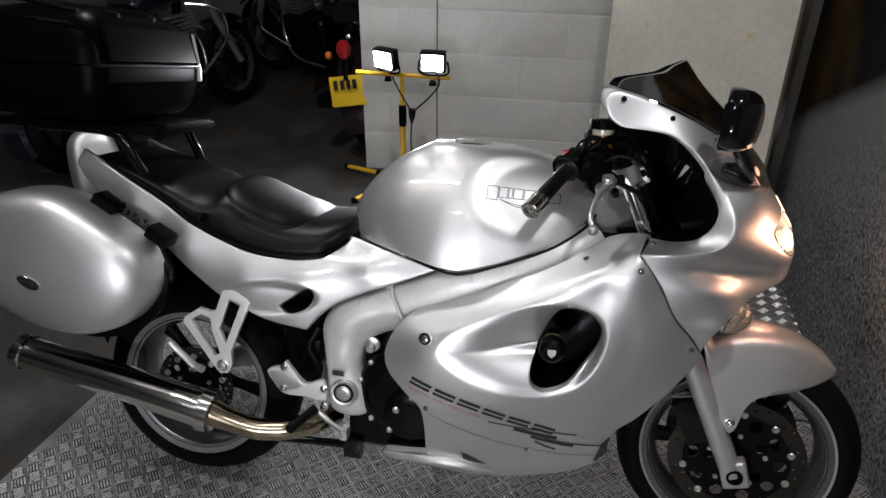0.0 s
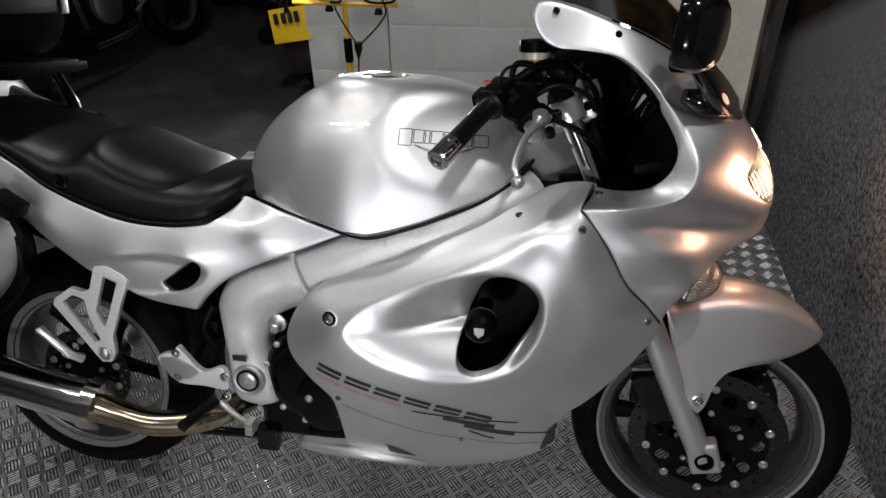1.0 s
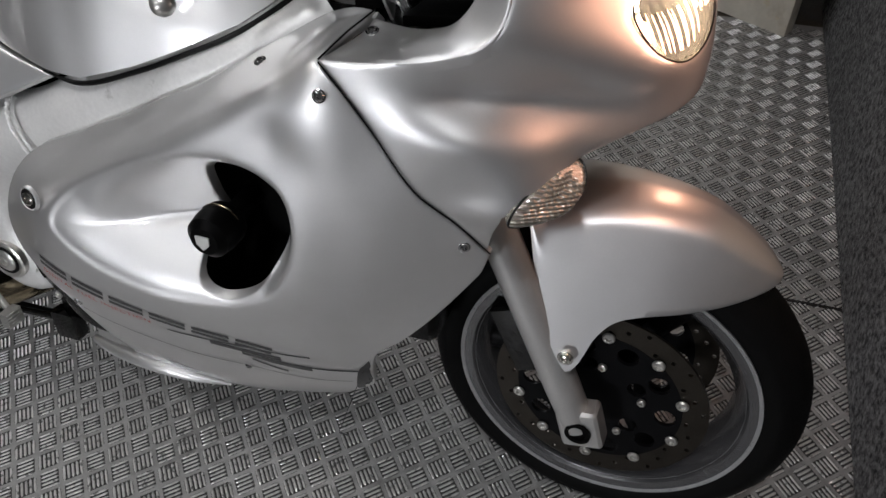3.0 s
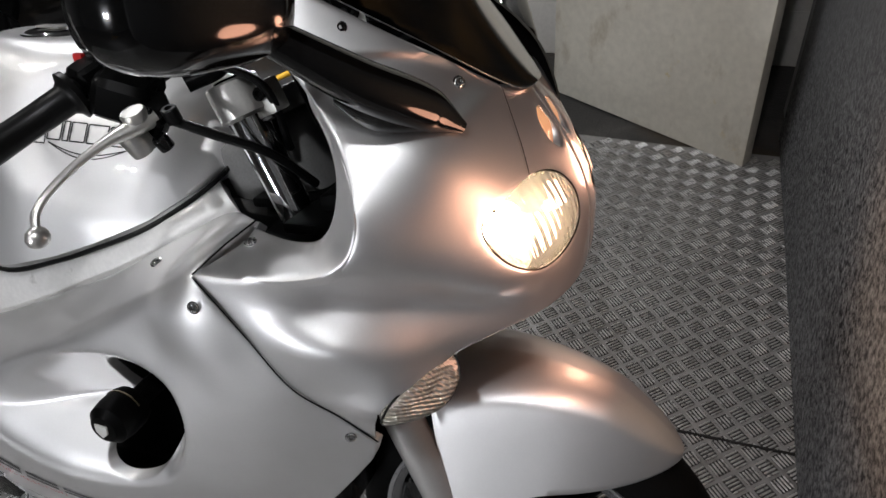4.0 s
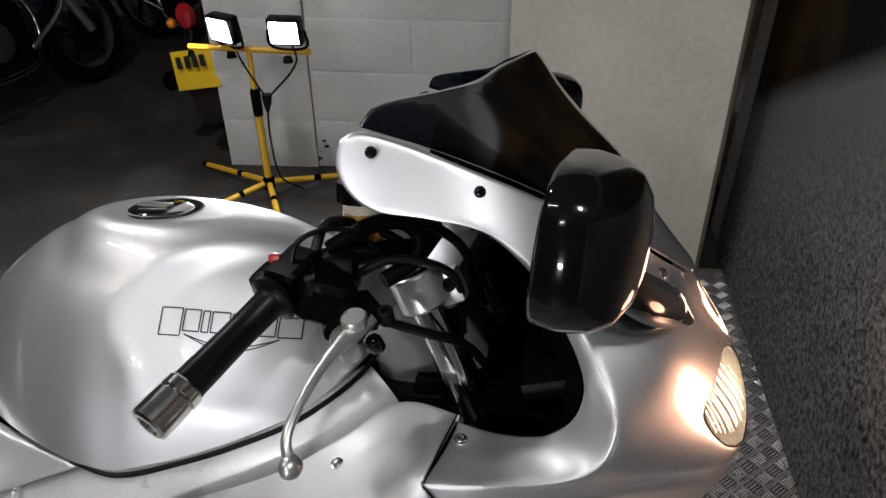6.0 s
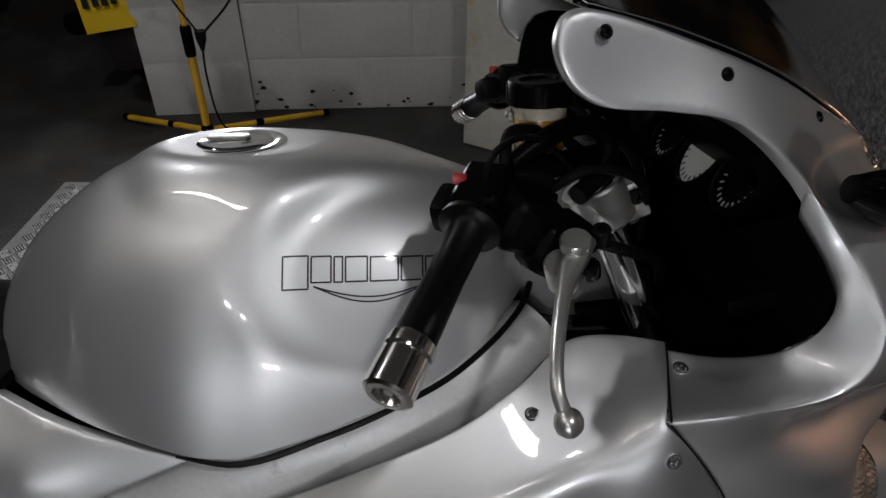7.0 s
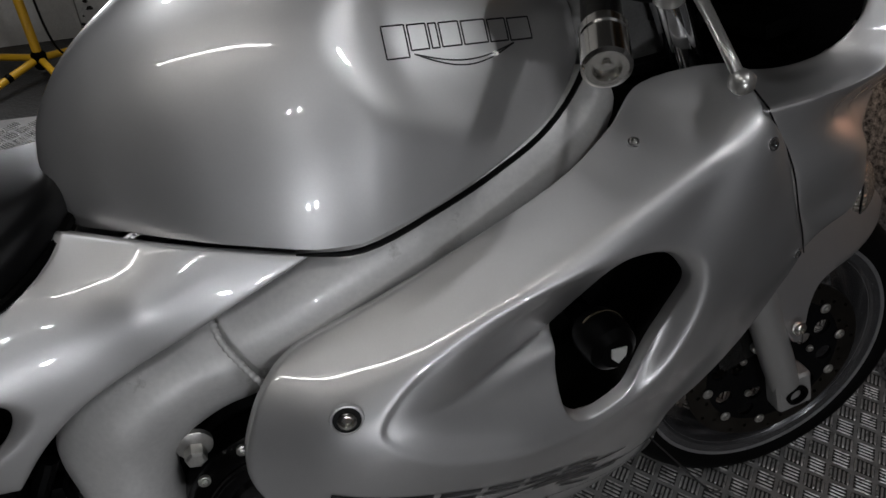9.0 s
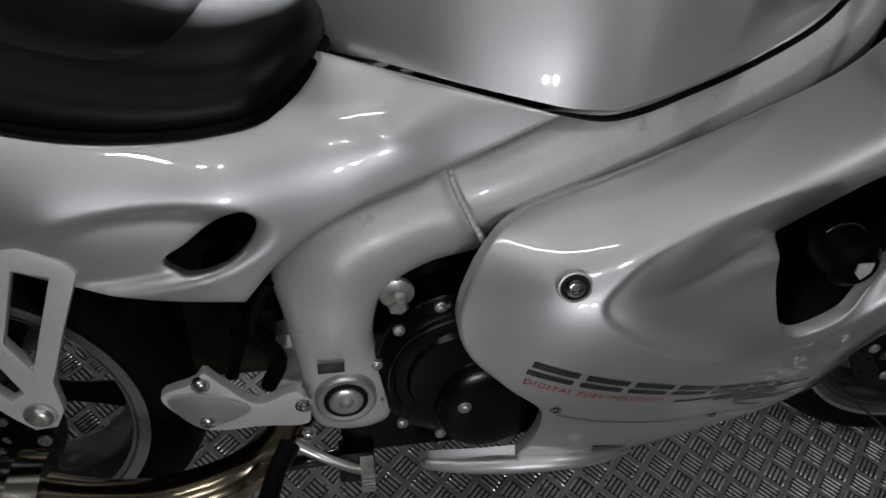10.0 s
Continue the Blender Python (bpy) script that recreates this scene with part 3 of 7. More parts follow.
raised, dirt, one_bar, places = tread()
gap = Vector((2.43, 0.34, 0))
# dark strip laid proud of the deck to read as the open gap
part("plate_joint", block((gap.length, 0.0065, 0.0034), Matrix.Translation((-0.28, 1.98, GROUND + 0.0011)) @ Matrix.Rotation(math.atan2(gap.y, gap.x), 4, "Z"), 0.0006), GRIME, deck, "dark strip for the gap between two plates")
bars = tagged(part("tread_bars", raised, TREADTOP, deck, "", 20), kind="stuff")
tagged(part("grime", dirt, TREADDIRT, deck, "", 20), kind="stuff")
bar_mesh = bpy.data.meshes.new("bar")
bar_mesh.from_pydata([tuple(v) for v in one_bar[0]], [], one_bar[1])
bar_mesh.materials.append(TREADTOP)
for m in places:
    ob = new("bar", bar_mesh)
    ob.parent = deck
    ob.matrix_local = m

# ceiling lamps: small floodlights on the ceiling
def flood(p, target, power, colour=(0.94, 0.95, 0.99), size=0.12):
    m = look(p, target)
    t = thing("floodlight", m, "small white floodlight hung from the dark ceiling", "ceiling light", "ceiling floodlights")
    part("housing", block((size + 0.05, size + 0.05, 0.05), pose(0, 0, 0.03), 0.008), LAMPBODY, t)
    part("bracket", block((0.02, 0.02, 2.72 - p[2] + 0.02), m.inverted() @ Matrix.Translation((p[0], p[1], (2.7 + p[2]) / 2 + 0.03)), 0.002), LAMPBODY, t)
    part("glowing_pane", block((size, size, 0.004), pose(0, 0, 0.003), 0.001), TUBE, t)
    lamp("flood_glow", "AREA", m @ pose(0, 0, -0.004), power, colour, size, size)
    return t


def batten(p, L, turn, power):
    """A fluorescent tube lamp under the ceiling."""
    m = Matrix.Translation(p) @ pose(0, 0, 0, 0, 0, turn)
    t = thing("tube_lamp", m, "lit white fluorescent tube lamp under the ceiling", "ceiling light", "fluorescent tube lamps")
    part("body", block((L + 0.06, 0.07, 0.05), pose(0, 0, 0.04), 0.006), LAMPBODY, t)
    part("tube", tube([(-L / 2, 0, 0), (L / 2, 0, 0)], 0.013, 12), TUBE, t, "glowing tube")
    for e in (-1, 1):
        part("holder", block((0.02, 0.03, 0.05), pose(e * (L / 2 + 0.012), 0, 0.008), 0.003), LAMPBODY, t)
    lamp("tube_glow", "AREA", m @ pose(0, 0, -0.016), power, (0.97, 0.955, 0.95), L, 0.05)
    return t

# ---- the motorcycle ----
BIKE = Matrix.Translation((0, 1.513, -0.012)) @ pose(0, 0, 0, 0, 0, 7) @ pose(0, 0, 0, -14.5)
bike = thing("motorcycle", BIKE, "silver sports tourer motorcycle leaning on its side stand on treadplate", "motorcycle")


def ribbon(line, width, tree, toward, lift=0.0007, ends=True):
    """A painted stroke that follows a surface: a line of points, pressed on along a direction."""
    P, n = [Vector(p) for p in line], Vector(toward).normalized()
    vs, fs = [], []
    for i, p in enumerate(P):
        t = (P[min(i + 1, len(P) - 1)] - P[max(i - 1, 0)]).normalized()
        s = t.cross(n).normalized() * width / 2
        for q in (p - s, p + s):
            hit, nrm, *_ = tree.ray_cast(q - n * 0.3, n)
            if hit is None:
                hit, nrm = q, -n
            if nrm.dot(n) > 0:
                nrm = -nrm
            vs.append(tuple(hit + nrm * lift))
        if i:
            k = 2 * i
            fs.append([k - 2, k - 1, k + 1, k])
    return vs, fs


def tree_of(piece):
    return BVHTree.FromPolygons([Vector(v) for v in piece[0]], piece[1])


# side fairing
FAIR_EDGE = [
    (-0.314, -0.192, 0.599), (-0.224, -0.2, 0.638), (-0.115, -0.203, 0.69), (-0.018, -0.2, 0.737), (0.046, -0.182, 0.777),
    (0.101, -0.146, 0.806), (0.177, -0.193, 0.828), (0.153, -0.282, 0.802), (0.204, -0.275, 0.735), (0.244, -0.26, 0.666),
    (0.284, -0.235, 0.621), (0.318, -0.212, 0.575), (0.304, -0.206, 0.534), (0.201, -0.197, 0.391), (0.161, -0.19, 0.348),
    (0.15, -0.17, 0.27), (0.069, -0.152, 0.205), (-0.053, -0.15, 0.168), (-0.15, -0.15, 0.154), (-0.277, -0.155, 0.16),
    (-0.405, -0.14, 0.168), (-0.392, -0.152, 0.184), (-0.283, -0.182, 0.212), (-0.289, -0.255, 0.367), (-0.335, -0.255, 0.414),
    (-0.376, -0.242, 0.454), (-0.387, -0.232, 0.493), (-0.37, -0.22, 0.545), (-0.344, -0.205, 0.579)]
CREST = [(0.153, -0.282, 0.802), (0.1, -0.284, 0.771), (0.045, -0.284, 0.738), (-0.074, -0.28, 0.667), (-0.19, -0.27, 0.602), (-0.28, -0.248, 0.574)]
FAIR_BEND = [
    (-0.2, -0.277, 0.57), (-0.3, -0.262, 0.545), (0.19, -0.279, 0.7), (0.1, -0.288, 0.62), (0.293, -0.228, 0.589), (0.2, -0.264, 0.6),
    (0.1, -0.268, 0.49), (0.0, -0.262, 0.42), (-0.037, -0.21, 0.284), (-0.15, -0.25, 0.35), (0.1, -0.21, 0.33), (-0.25, -0.28, 0.46),
    (-0.1, -0.285, 0.45), (-0.05, -0.285, 0.62)]
DUCT = [(0.01, -0.26, 0.659), (0.064, -0.27, 0.662), (0.096, -0.28, 0.635), (0.094, -0.28, 0.593), (0.068, -0.275, 0.534),
        (0.035, -0.265, 0.487), (-0.013, -0.24, 0.474), (-0.045, -0.22, 0.5), (-0.034, -0.22, 0.559), (-0.018, -0.23, 0.61)]


HOLLOW = [(-0.253, 0.531), (-0.228, 0.568), (-0.169, 0.611), (-0.099, 0.647), (-0.034, 0.669), (0.02, 0.677), (0.066, 0.672), (0.1, 0.648), (0.108, 0.6),
          (0.09, 0.535), (0.055, 0.486), (0.006, 0.461), (-0.042, 0.454), (-0.104, 0.458), (-0.176, 0.475), (-0.226, 0.501)]
HOLLOW_RIM = spline(HOLLOW, 6, True)


def ease(k):
    k = np.clip(k, 0, 1)
    return k * k * (3 - 2 * k)


def scoop(p):
    """The teardrop hollow that runs forward into the air duct: a flat upper wall, a crease, a curved lower shelf and a rolled rim."""
    q = p[:, [0, 2]]
    x, z = q[:, 0], q[:, 1]
    d = rim_distance(q, HOLLOW_RIM) * np.where(inside(q, HOLLOW_RIM), 1.0, -1.0)
    s = np.clip((x + 0.26) / 0.27, 0, 1)
    deep = 0.012 + 0.075 * s ** 1.15
    fold = 0.532 + 0.02 * s
    upper = np.clip(d / 0.1, 0, 1) ** 0.9
    lower = 0.62 * ease(d / 0.085)
    side = ease((z - fold + 0.015) / 0.03)
    shape = upper * side + lower * (1 - side)
    step = 0.003 * (1 - side) * np.exp(-np.clip(fold - z, 0, 1) / 0.02) * ease(d / 0.05) * ease((s - 0.1) * 3)
    ahead = ease((x - 0.03) / 0.05)
    front = 0.02 * ease(d / 0.016)
    roll = 0.002 * np.exp(-((d + 0.05) / 0.028) ** 2) * ease((x + 0.02) / 0.08)
    turn_in = 0.003 * ease((d + 0.004) / 0.008)
    return np.where(d > 0, (deep * shape + step) * (1 - ahead) + front * ahead, 0.0) + turn_in + roll


ROLLED = Round(0, 0.55, 0.28)
SHELF = [(0.101, -0.146, 0.806), (0.046, -0.182, 0.777), (-0.07, -0.202, 0.711), (-0.19, -0.2, 0.654), (-0.28, -0.195, 0.615)]
RIDGE, INNER = spline(CREST[1:], 9), spline(SHELF, 9)
LEDGE = [tuple(a * (1 - k) + b * k) for a, b in zip(RIDGE, INNER) for k in (0.0, 0.2, 0.6)]
LEDGE += [(x, y - 0.004, z - 0.045) for x, y, z in RIDGE[:24]]
fair = shell(FAIR_EDGE, FAIR_BEND + LEDGE, ROLLED, corners=(0, 6, 7, 11, 15, 20, 22), holes=[DUCT], res=0.0045, lip=0.002, press=scoop, thick=0.014, soft=5e-4)
fair_tree = tree_of(fair)
fairing = part("side_fairing", fair, SILVER, bike, "silver side fairing with a scooped air duct", 50)
left = part("side_fairing", flipped(fair), SILVER, bike, "silver side fairing with a scooped air duct", 50)

# nose with headlamps
CREASE = [
    (0.154, -0.282, 0.802), (0.187, -0.28, 0.804), (0.236, -0.279, 0.809), (0.28, -0.279, 0.819), (0.308, -0.276, 0.83), (0.324, -0.272, 0.845),
    (0.331, -0.268, 0.868), (0.329, -0.262, 0.888), (0.319, -0.247, 0.909), (0.3, -0.231, 0.938), (0.283, -0.225, 0.963), (0.268, -0.222, 0.984)]
NOSE_EDGE = CREASE + [
    (0.233, -0.222, 1.018), (0.195, -0.221, 1.04), (0.143, -0.22, 1.048), (0.091, -0.219, 1.052), (0.066, -0.218, 1.068),
    (0.053, -0.217, 1.096), (0.06, -0.214, 1.118), (0.083, -0.211, 1.123), (0.154, -0.205, 1.103), (0.25, -0.187, 1.066),
    (0.335, -0.145, 1.02), (0.412, -0.062, 0.964), (0.43, 0.0, 0.955), (0.462, 0.0, 0.915), (0.495, 0.0, 0.86), (0.511, 0.0, 0.80),
    (0.513, 0.0, 0.752), (0.507, -0.06, 0.742), (0.485, -0.11, 0.731), (0.44, -0.152, 0.716), (0.398, -0.18, 0.699),
    (0.343, -0.252, 0.648), (0.318, -0.212, 0.577), (0.284, -0.235, 0.623), (0.244, -0.26, 0.668), (0.204, -0.275, 0.737)]
NOSE_BEND = [
    (0.352, -0.249, 0.88), (0.395, -0.217, 0.86), (0.375, -0.215, 0.93), (0.387, -0.124, 0.982),
    (0.285, -0.18, 1.034), (0.425, -0.187, 0.856), (0.468, -0.085, 0.885), (0.502, -0.06, 0.825), (0.473, -0.165, 0.803), (0.456, -0.03, 0.916),
    (0.36, -0.206, 0.765), (0.425, -0.168, 0.758), (0.29, -0.246, 0.772), (0.25, -0.275, 0.748), (0.303, -0.262, 0.735), (0.352, -0.231, 0.722), (0.383, -0.2, 0.712),
    (0.345, -0.244, 0.8), (0.4, -0.213, 0.792), (0.45, -0.18, 0.785),
    (0.35, -0.247, 0.69), (0.3, -0.25, 0.67)]
NOSE_ALSO = [(0.456, 0.03, 0.916), (0.468, 0.085, 0.885), (0.502, 0.06, 0.825), (0.473, 0.165, 0.803), (0.507, 0.06, 0.742), (0.387, 0.124, 0.982)]
LAMP = [(0.427, -0.186, 0.853), (0.437, -0.15, 0.876), (0.453, -0.11, 0.887), (0.475, -0.07, 0.88), (0.494, -0.05, 0.855), (0.503, -0.055, 0.825),
        (0.498, -0.1, 0.806), (0.48, -0.15, 0.802), (0.452, -0.178, 0.818)]
POSITION = [(0.44, -0.02, 0.935), (0.448, -0.038, 0.925), (0.458, -0.04, 0.905), (0.462, -0.025, 0.895), (0.456, -0.012, 0.91)]
AROUND = Round(2, 0.05)


def stalk_hollow(p):
    """The oval recess that the mirror's foot sits in."""
    x, z = p[:, 0] - 0.337, p[:, 2] - 0.98
    u, v = (x * 0.98 - z * 0.18) / 0.073, (z * 0.98 + x * 0.18) / 0.031
    k = np.clip((1.0 - np.hypot(u, v)) * 4.0, 0, 1) * (p[:, 1] < 0)
    return 0.01 * k * k * (3 - 2 * k)


def nose_press(p):
    """The mirror's recess, and the long valley between the nose's flank and the flared lip over the indicator."""
    x, z = p[:, 0], p[:, 2]
    off = z - (0.772 - 0.11 * (x - 0.29))
    fade = ease((x - 0.19) / 0.12) * ease((0.47 - x) / 0.08)
    valley = np.exp(-(off / np.where(off > 0, 0.04, 0.017)) ** 2)
    lip = np.exp(-((off + 0.042) / 0.018) ** 2)
    return stalk_hollow(p) + fade * (0.011 * valley - 0.005 * lip)


nose = shell(NOSE_EDGE, NOSE_BEND, AROUND, corners=(0, 23, 24, 28, 32, 33, 34), also=NOSE_ALSO, res=0.005, lip=0.0035, soft=5e-4, holes=[LAMP, POSITION], press=nose_press)
OPENING = [(0.168, -0.195, 0.824), (0.214, -0.208, 0.821), (0.244, -0.216, 0.825), (0.268, -0.224, 0.834), (0.287, -0.235, 0.855), (0.297, -0.24, 0.878), (0.299, -0.238, 0.902), (0.291, -0.226, 0.925), (0.277, -0.216, 0.948), (0.267, -0.213, 0.963)]
collar = shell(CREASE + [(0.264, -0.219, 0.983)] + OPENING[::-1] + [(0.178, -0.193, 0.829)], [], Flat((-0.35, -0.6, 0.72)), corners=(0, 11, 12, 23), res=0.006, soft=2e-4, lip=0.003)
liner = loft([[(x, y + 0.004, z - 0.004) for x, y, z in OPENING], [(x - 0.01, y + 0.05, z - 0.03) for x, y, z in OPENING], [(x - 0.02, y * 0.3, z * 0.6 + 0.3) for x, y, z in OPENING]], cap=False, closed=False)
cowl = part("nose_fairing", join(nose, flipped(nose), collar, flipped(collar)), SILVER, bike, "silver nose fairing with twin headlamps", 50)
nose_tree, collar_tree = tree_of(nose), tree_of(collar)
for piece in (liner, flipped(liner)):
    part("cockpit_liner", piece, PLASTIC, bike, "black plastic cockpit liner", 60)

# headlamps: a clear lens over a bright bowl with a glowing bulb
HOT = material("glowing_bulb", (1, 0.9, 0.75), 0.3, emit=60.0, emit_colour=(1.0, 0.82, 0.6))
BOWL = material("lamp_reflector", (0.85, 0.83, 0.8), 0.16, 0.9, vary=0.02)


def on_nose(ring, k=0.0):
    """Pushes a ring of points a little inwards, towards the nose's core."""
    mid = np.mean(ring, 0)
    back = np.array([mid[0] - 0.05, mid[1], 0])
    back[1] = mid[1] * 1.0
    d = np.array([-0.86, 0.42 if mid[1] < 0 else -0.42, -0.12])
    return ring + d * k


for side in (1, -1):
    lens = shell(LAMP, [(0.478, -0.125, 0.848)], AROUND, res=0.007, lip=0.003, thick=0.004, also=NOSE_BEND + NOSE_EDGE)
    ring = spline(LAMP, 6, True)
    mid = ring.mean(0)
    rings = [on_nose(mid + (ring - mid) * s, k) for s, k in ((1.0, 0.003), (0.97, 0.012), (0.86, 0.03), (0.68, 0.045), (0.4, 0.055), (0.12, 0.06))]
    bowl = loft(rings, cap=False)
    bulb = revolve([(0.001, 0.0), (0.008, 0.002), (0.009, 0.014), (0.006, 0.024), (0.001, 0.026)], mid + np.array([-0.86, 0.42, -0.12]) * 0.056, (0.86, -0.42, 0.12), 16)
    pos_lens = shell(POSITION, [], AROUND, res=0.004, lip=0.002, thick=0.004, also=NOSE_BEND + NOSE_EDGE + NOSE_ALSO)
    if side < 0:
        lens, bowl, bulb, pos_lens = flipped(lens), flipped(bowl), flipped(bulb), flipped(pos_lens)
    hl = part("headlamp", bowl, BOWL, bike, "headlamp lit warm white behind a clear lens", 60)
    glassy = part("lens", lens, LAMPLENS, hl, "clear fluted lens")
    glassy.visible_shadow = False
    part("bulb", bulb, HOT, hl)
    part("position_lamp", pos_lens, AMBER_CLEAR, bike, "small orange position lamp")

# dark joints: round the lamps, between nose and side panel, across the shelf
for s in (1, -1):
    ring = [(x + 0.0005, y * s, z) for x, y, z in spline(LAMP, 5, True)]
    part("bezel", tube(ring + ring[:1], 0.0011, 6), RUBBER, cowl, "black lamp bezel")
    joint = spline([(0.156, -0.283, 0.801), (0.204, -0.2765, 0.737), (0.244, -0.2615, 0.668), (0.284, -0.2365, 0.6225), (0.319, -0.2135, 0.577)], 6)
    part("panel_joint", tube([(x, y * s, z) for x, y, z in joint], 0.0009, 6), RUBBER, cowl)
    part("panel_joint", tube([(0.156, -0.282 * s, 0.8035), (0.166, -0.238 * s, 0.818), (0.177, -0.194 * s, 0.829)], 0.001, 6), RUBBER, cowl)

# indicators
for side in (1, -1):
    P = spline([(0.398, -0.18, 0.697), (0.41, -0.195, 0.679), (0.396, -0.22, 0.653), (0.345, -0.254, 0.644), (0.352, -0.245, 0.668), (0.376, -0.215, 0.69)], 5, True)
    mid = P.mean(0)
    out = np.array([0.55, -0.7, -0.2])
    rings = [P - out * 0.008, P + out * 0.0015, mid + (P - mid) * 0.94 + out * 0.005, mid + (P - mid) * 0.8 + out * 0.0085, mid + (P - mid) * 0.5 + out * 0.0115, mid + (P - mid) * 0.05 + out * 0.0125]
    lens = loft(rings)
    part("indicator", lens if side > 0 else flipped(lens), CLEARLENS, bike, "clear faceted indicator lens", 60)
    rim = [(x + 0.0006, (y - 0.0007) * side, z) for x, y, z in P]
    part("bezel", tube(rim + rim[:1], 0.0016, 6), RUBBER, cowl, "black indicator surround")

# windscreen
right = [(0.425, -0.055, 0.962), (0.335, -0.138, 1.024), (0.25, -0.18, 1.07), (0.154, -0.199, 1.107), (0.075, -0.206, 1.128), (0.088, -0.185, 1.146), (0.14, -0.15, 1.158), (0.178, -0.1, 1.168),
         (0.2, -0.055, 1.182)]
leftside = [(x, -y, z) for x, y, z in right[::-1]]
edge = right + [(0.231, 0.0, 1.196)] + leftside + [(0.437, 0.0, 0.958)]
screen = part("windscreen", shell(edge, [(0.335, 0, 1.085), (0.3, -0.09, 1.082), (0.3, 0.09, 1.082), (0.25, -0.14, 1.105), (0.25, 0.14, 1.105)], Round(2, -0.05),
              corners=(4, 14), res=0.008, lip=0.0015, thick=0.003), SMOKE, bike, "dark smoked windscreen", 60)
for p in ((0.089, -0.219, 1.108), (0.19, -0.208, 1.075), (0.285, -0.179, 1.034)):
    for s in (1, -1):
        bolt(bike, (p[0], p[1] * s, p[2]), (0.25, -0.9 * s, 0.35), 0.0046, BLACK, "screen_bolt")
for p, n in (((0.387, -0.126, 0.983), (0.6, -0.55, 0.5)), ((0.184, -0.222, 0.824), (0, -0.35, 0.93)), ((0.05, -0.224, 0.778), (-0.1, -0.5, 0.85)), ((0.158, -0.281, 0.769), (0.1, -1, 0.2)),
             ((0.293, -0.23, 0.589), (0.4, -0.9, 0)), ((-0.037, -0.214, 0.284), (0, -0.85, -0.4)), ((-0.278, -0.268, 0.378), (-0.2, -0.95, -0.1))):
    n = Vector(n).normalized()
    hits = [tree.ray_cast(Vector(p) + n * 0.03, -n, 0.06)[0] for tree in (fair_tree, nose_tree, collar_tree)]
    p = min([h for h in hits if h] or [Vector(p)], key=lambda h: (h - Vector(p)).length)
    for s in (1, -1):
        bolt(bike, (p.x + n.x * 0.001, (p.y + n.y * 0.001) * s, p.z + n.z * 0.001), (n.x, n.y * s, n.z), 0.0056, CHROME, "fairing_bolt")
# recessed frame bolt in the fairing's rear
for s in (1, -1):
    cup = revolve([(0.0175, -0.002), (0.0165, 0.0022), (0.0148, 0.0026), (0.0138, 0.0012), (0.001, 0.001)], (-0.285, -0.272 * s, 0.556), (-0.15, -1.0 * s, 0.15), 24)
    c = part("bolt_cup", cup, SILVER, bike)
    # uncut panel: a black disc stands for the shade in the bolt's recess
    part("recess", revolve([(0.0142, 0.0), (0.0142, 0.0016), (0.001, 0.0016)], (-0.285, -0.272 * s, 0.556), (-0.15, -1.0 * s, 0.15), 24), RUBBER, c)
    part("bolt", revolve([(0.01, -0.004), (0.0095, 0.003), (0.007, 0.0045), (0.005, 0.0045), (0.0045, 0.001), (0.0005, 0.001)], (-0.285, -0.273 * s, 0.556), (-0.15, -s, 0.15), 16), STEEL, c)

# crash bung and dark core behind the duct
for s in (1, -1):
    bung = part("crash_bung", revolve([(0.014, 0.0), (0.014, 0.06), (0.026, 0.062), (0.029, 0.07), (0.0295, 0.09), (0.027, 0.105), (0.018, 0.113), (0.001, 0.1145)], (-0.002, -0.185 * s, 0.575), (0, -1.0 * s, -0.04), 32),
                PLASTIC, bike, "black plastic crash bung")
    part("crest", slab([(-0.009, 0.008), (0.009, 0.008), (0.0085, -0.003), (0.0, -0.011), (-0.0085, -0.003)], 0.002, Matrix.Translation((-0.002, -0.3012 * s if s > 0 else 0.2995, 0.571)), 0.0005), DIAL, bung)
    part("gold_band", tube([(-0.002 + 0.0294 * math.cos(a), -0.262 * s, 0.572 + 0.0294 * math.sin(a)) for a in np.linspace(0.5, 2.4, 14)], 0.0012, 6), GOLD, bung)
# the last one is a plain black block added to darken an open gap
for name, size, m, r in (("engine_block", (0.5, 0.26, 0.34), pose(-0.02, 0, 0.5), 0.03), ("airbox", (0.22, 0.2, 0.16), pose(0.12, 0, 0.72), 0.03), ("gearbox", (0.26, 0.22, 0.25), pose(-0.4, 0, 0.4), 0.03),
                         ("sump", (0.42, 0.24, 0.2), pose(-0.3, 0, 0.265), 0.04), ("gap_block", (0.2, 0.18, 0.24), pose(-0.6, 0, 0.42), 0.04)):
    part(name, block(size, m, r, 3), ENGINE, bike, "black enamelled casting behind the fairing")
part("headstock", block((0.13, 0.17, 0.19), pose(0.135, 0, 0.8, 0, -25, 0), 0.04, 4), HEADCAST, bike, "grey cast steering head", 60)

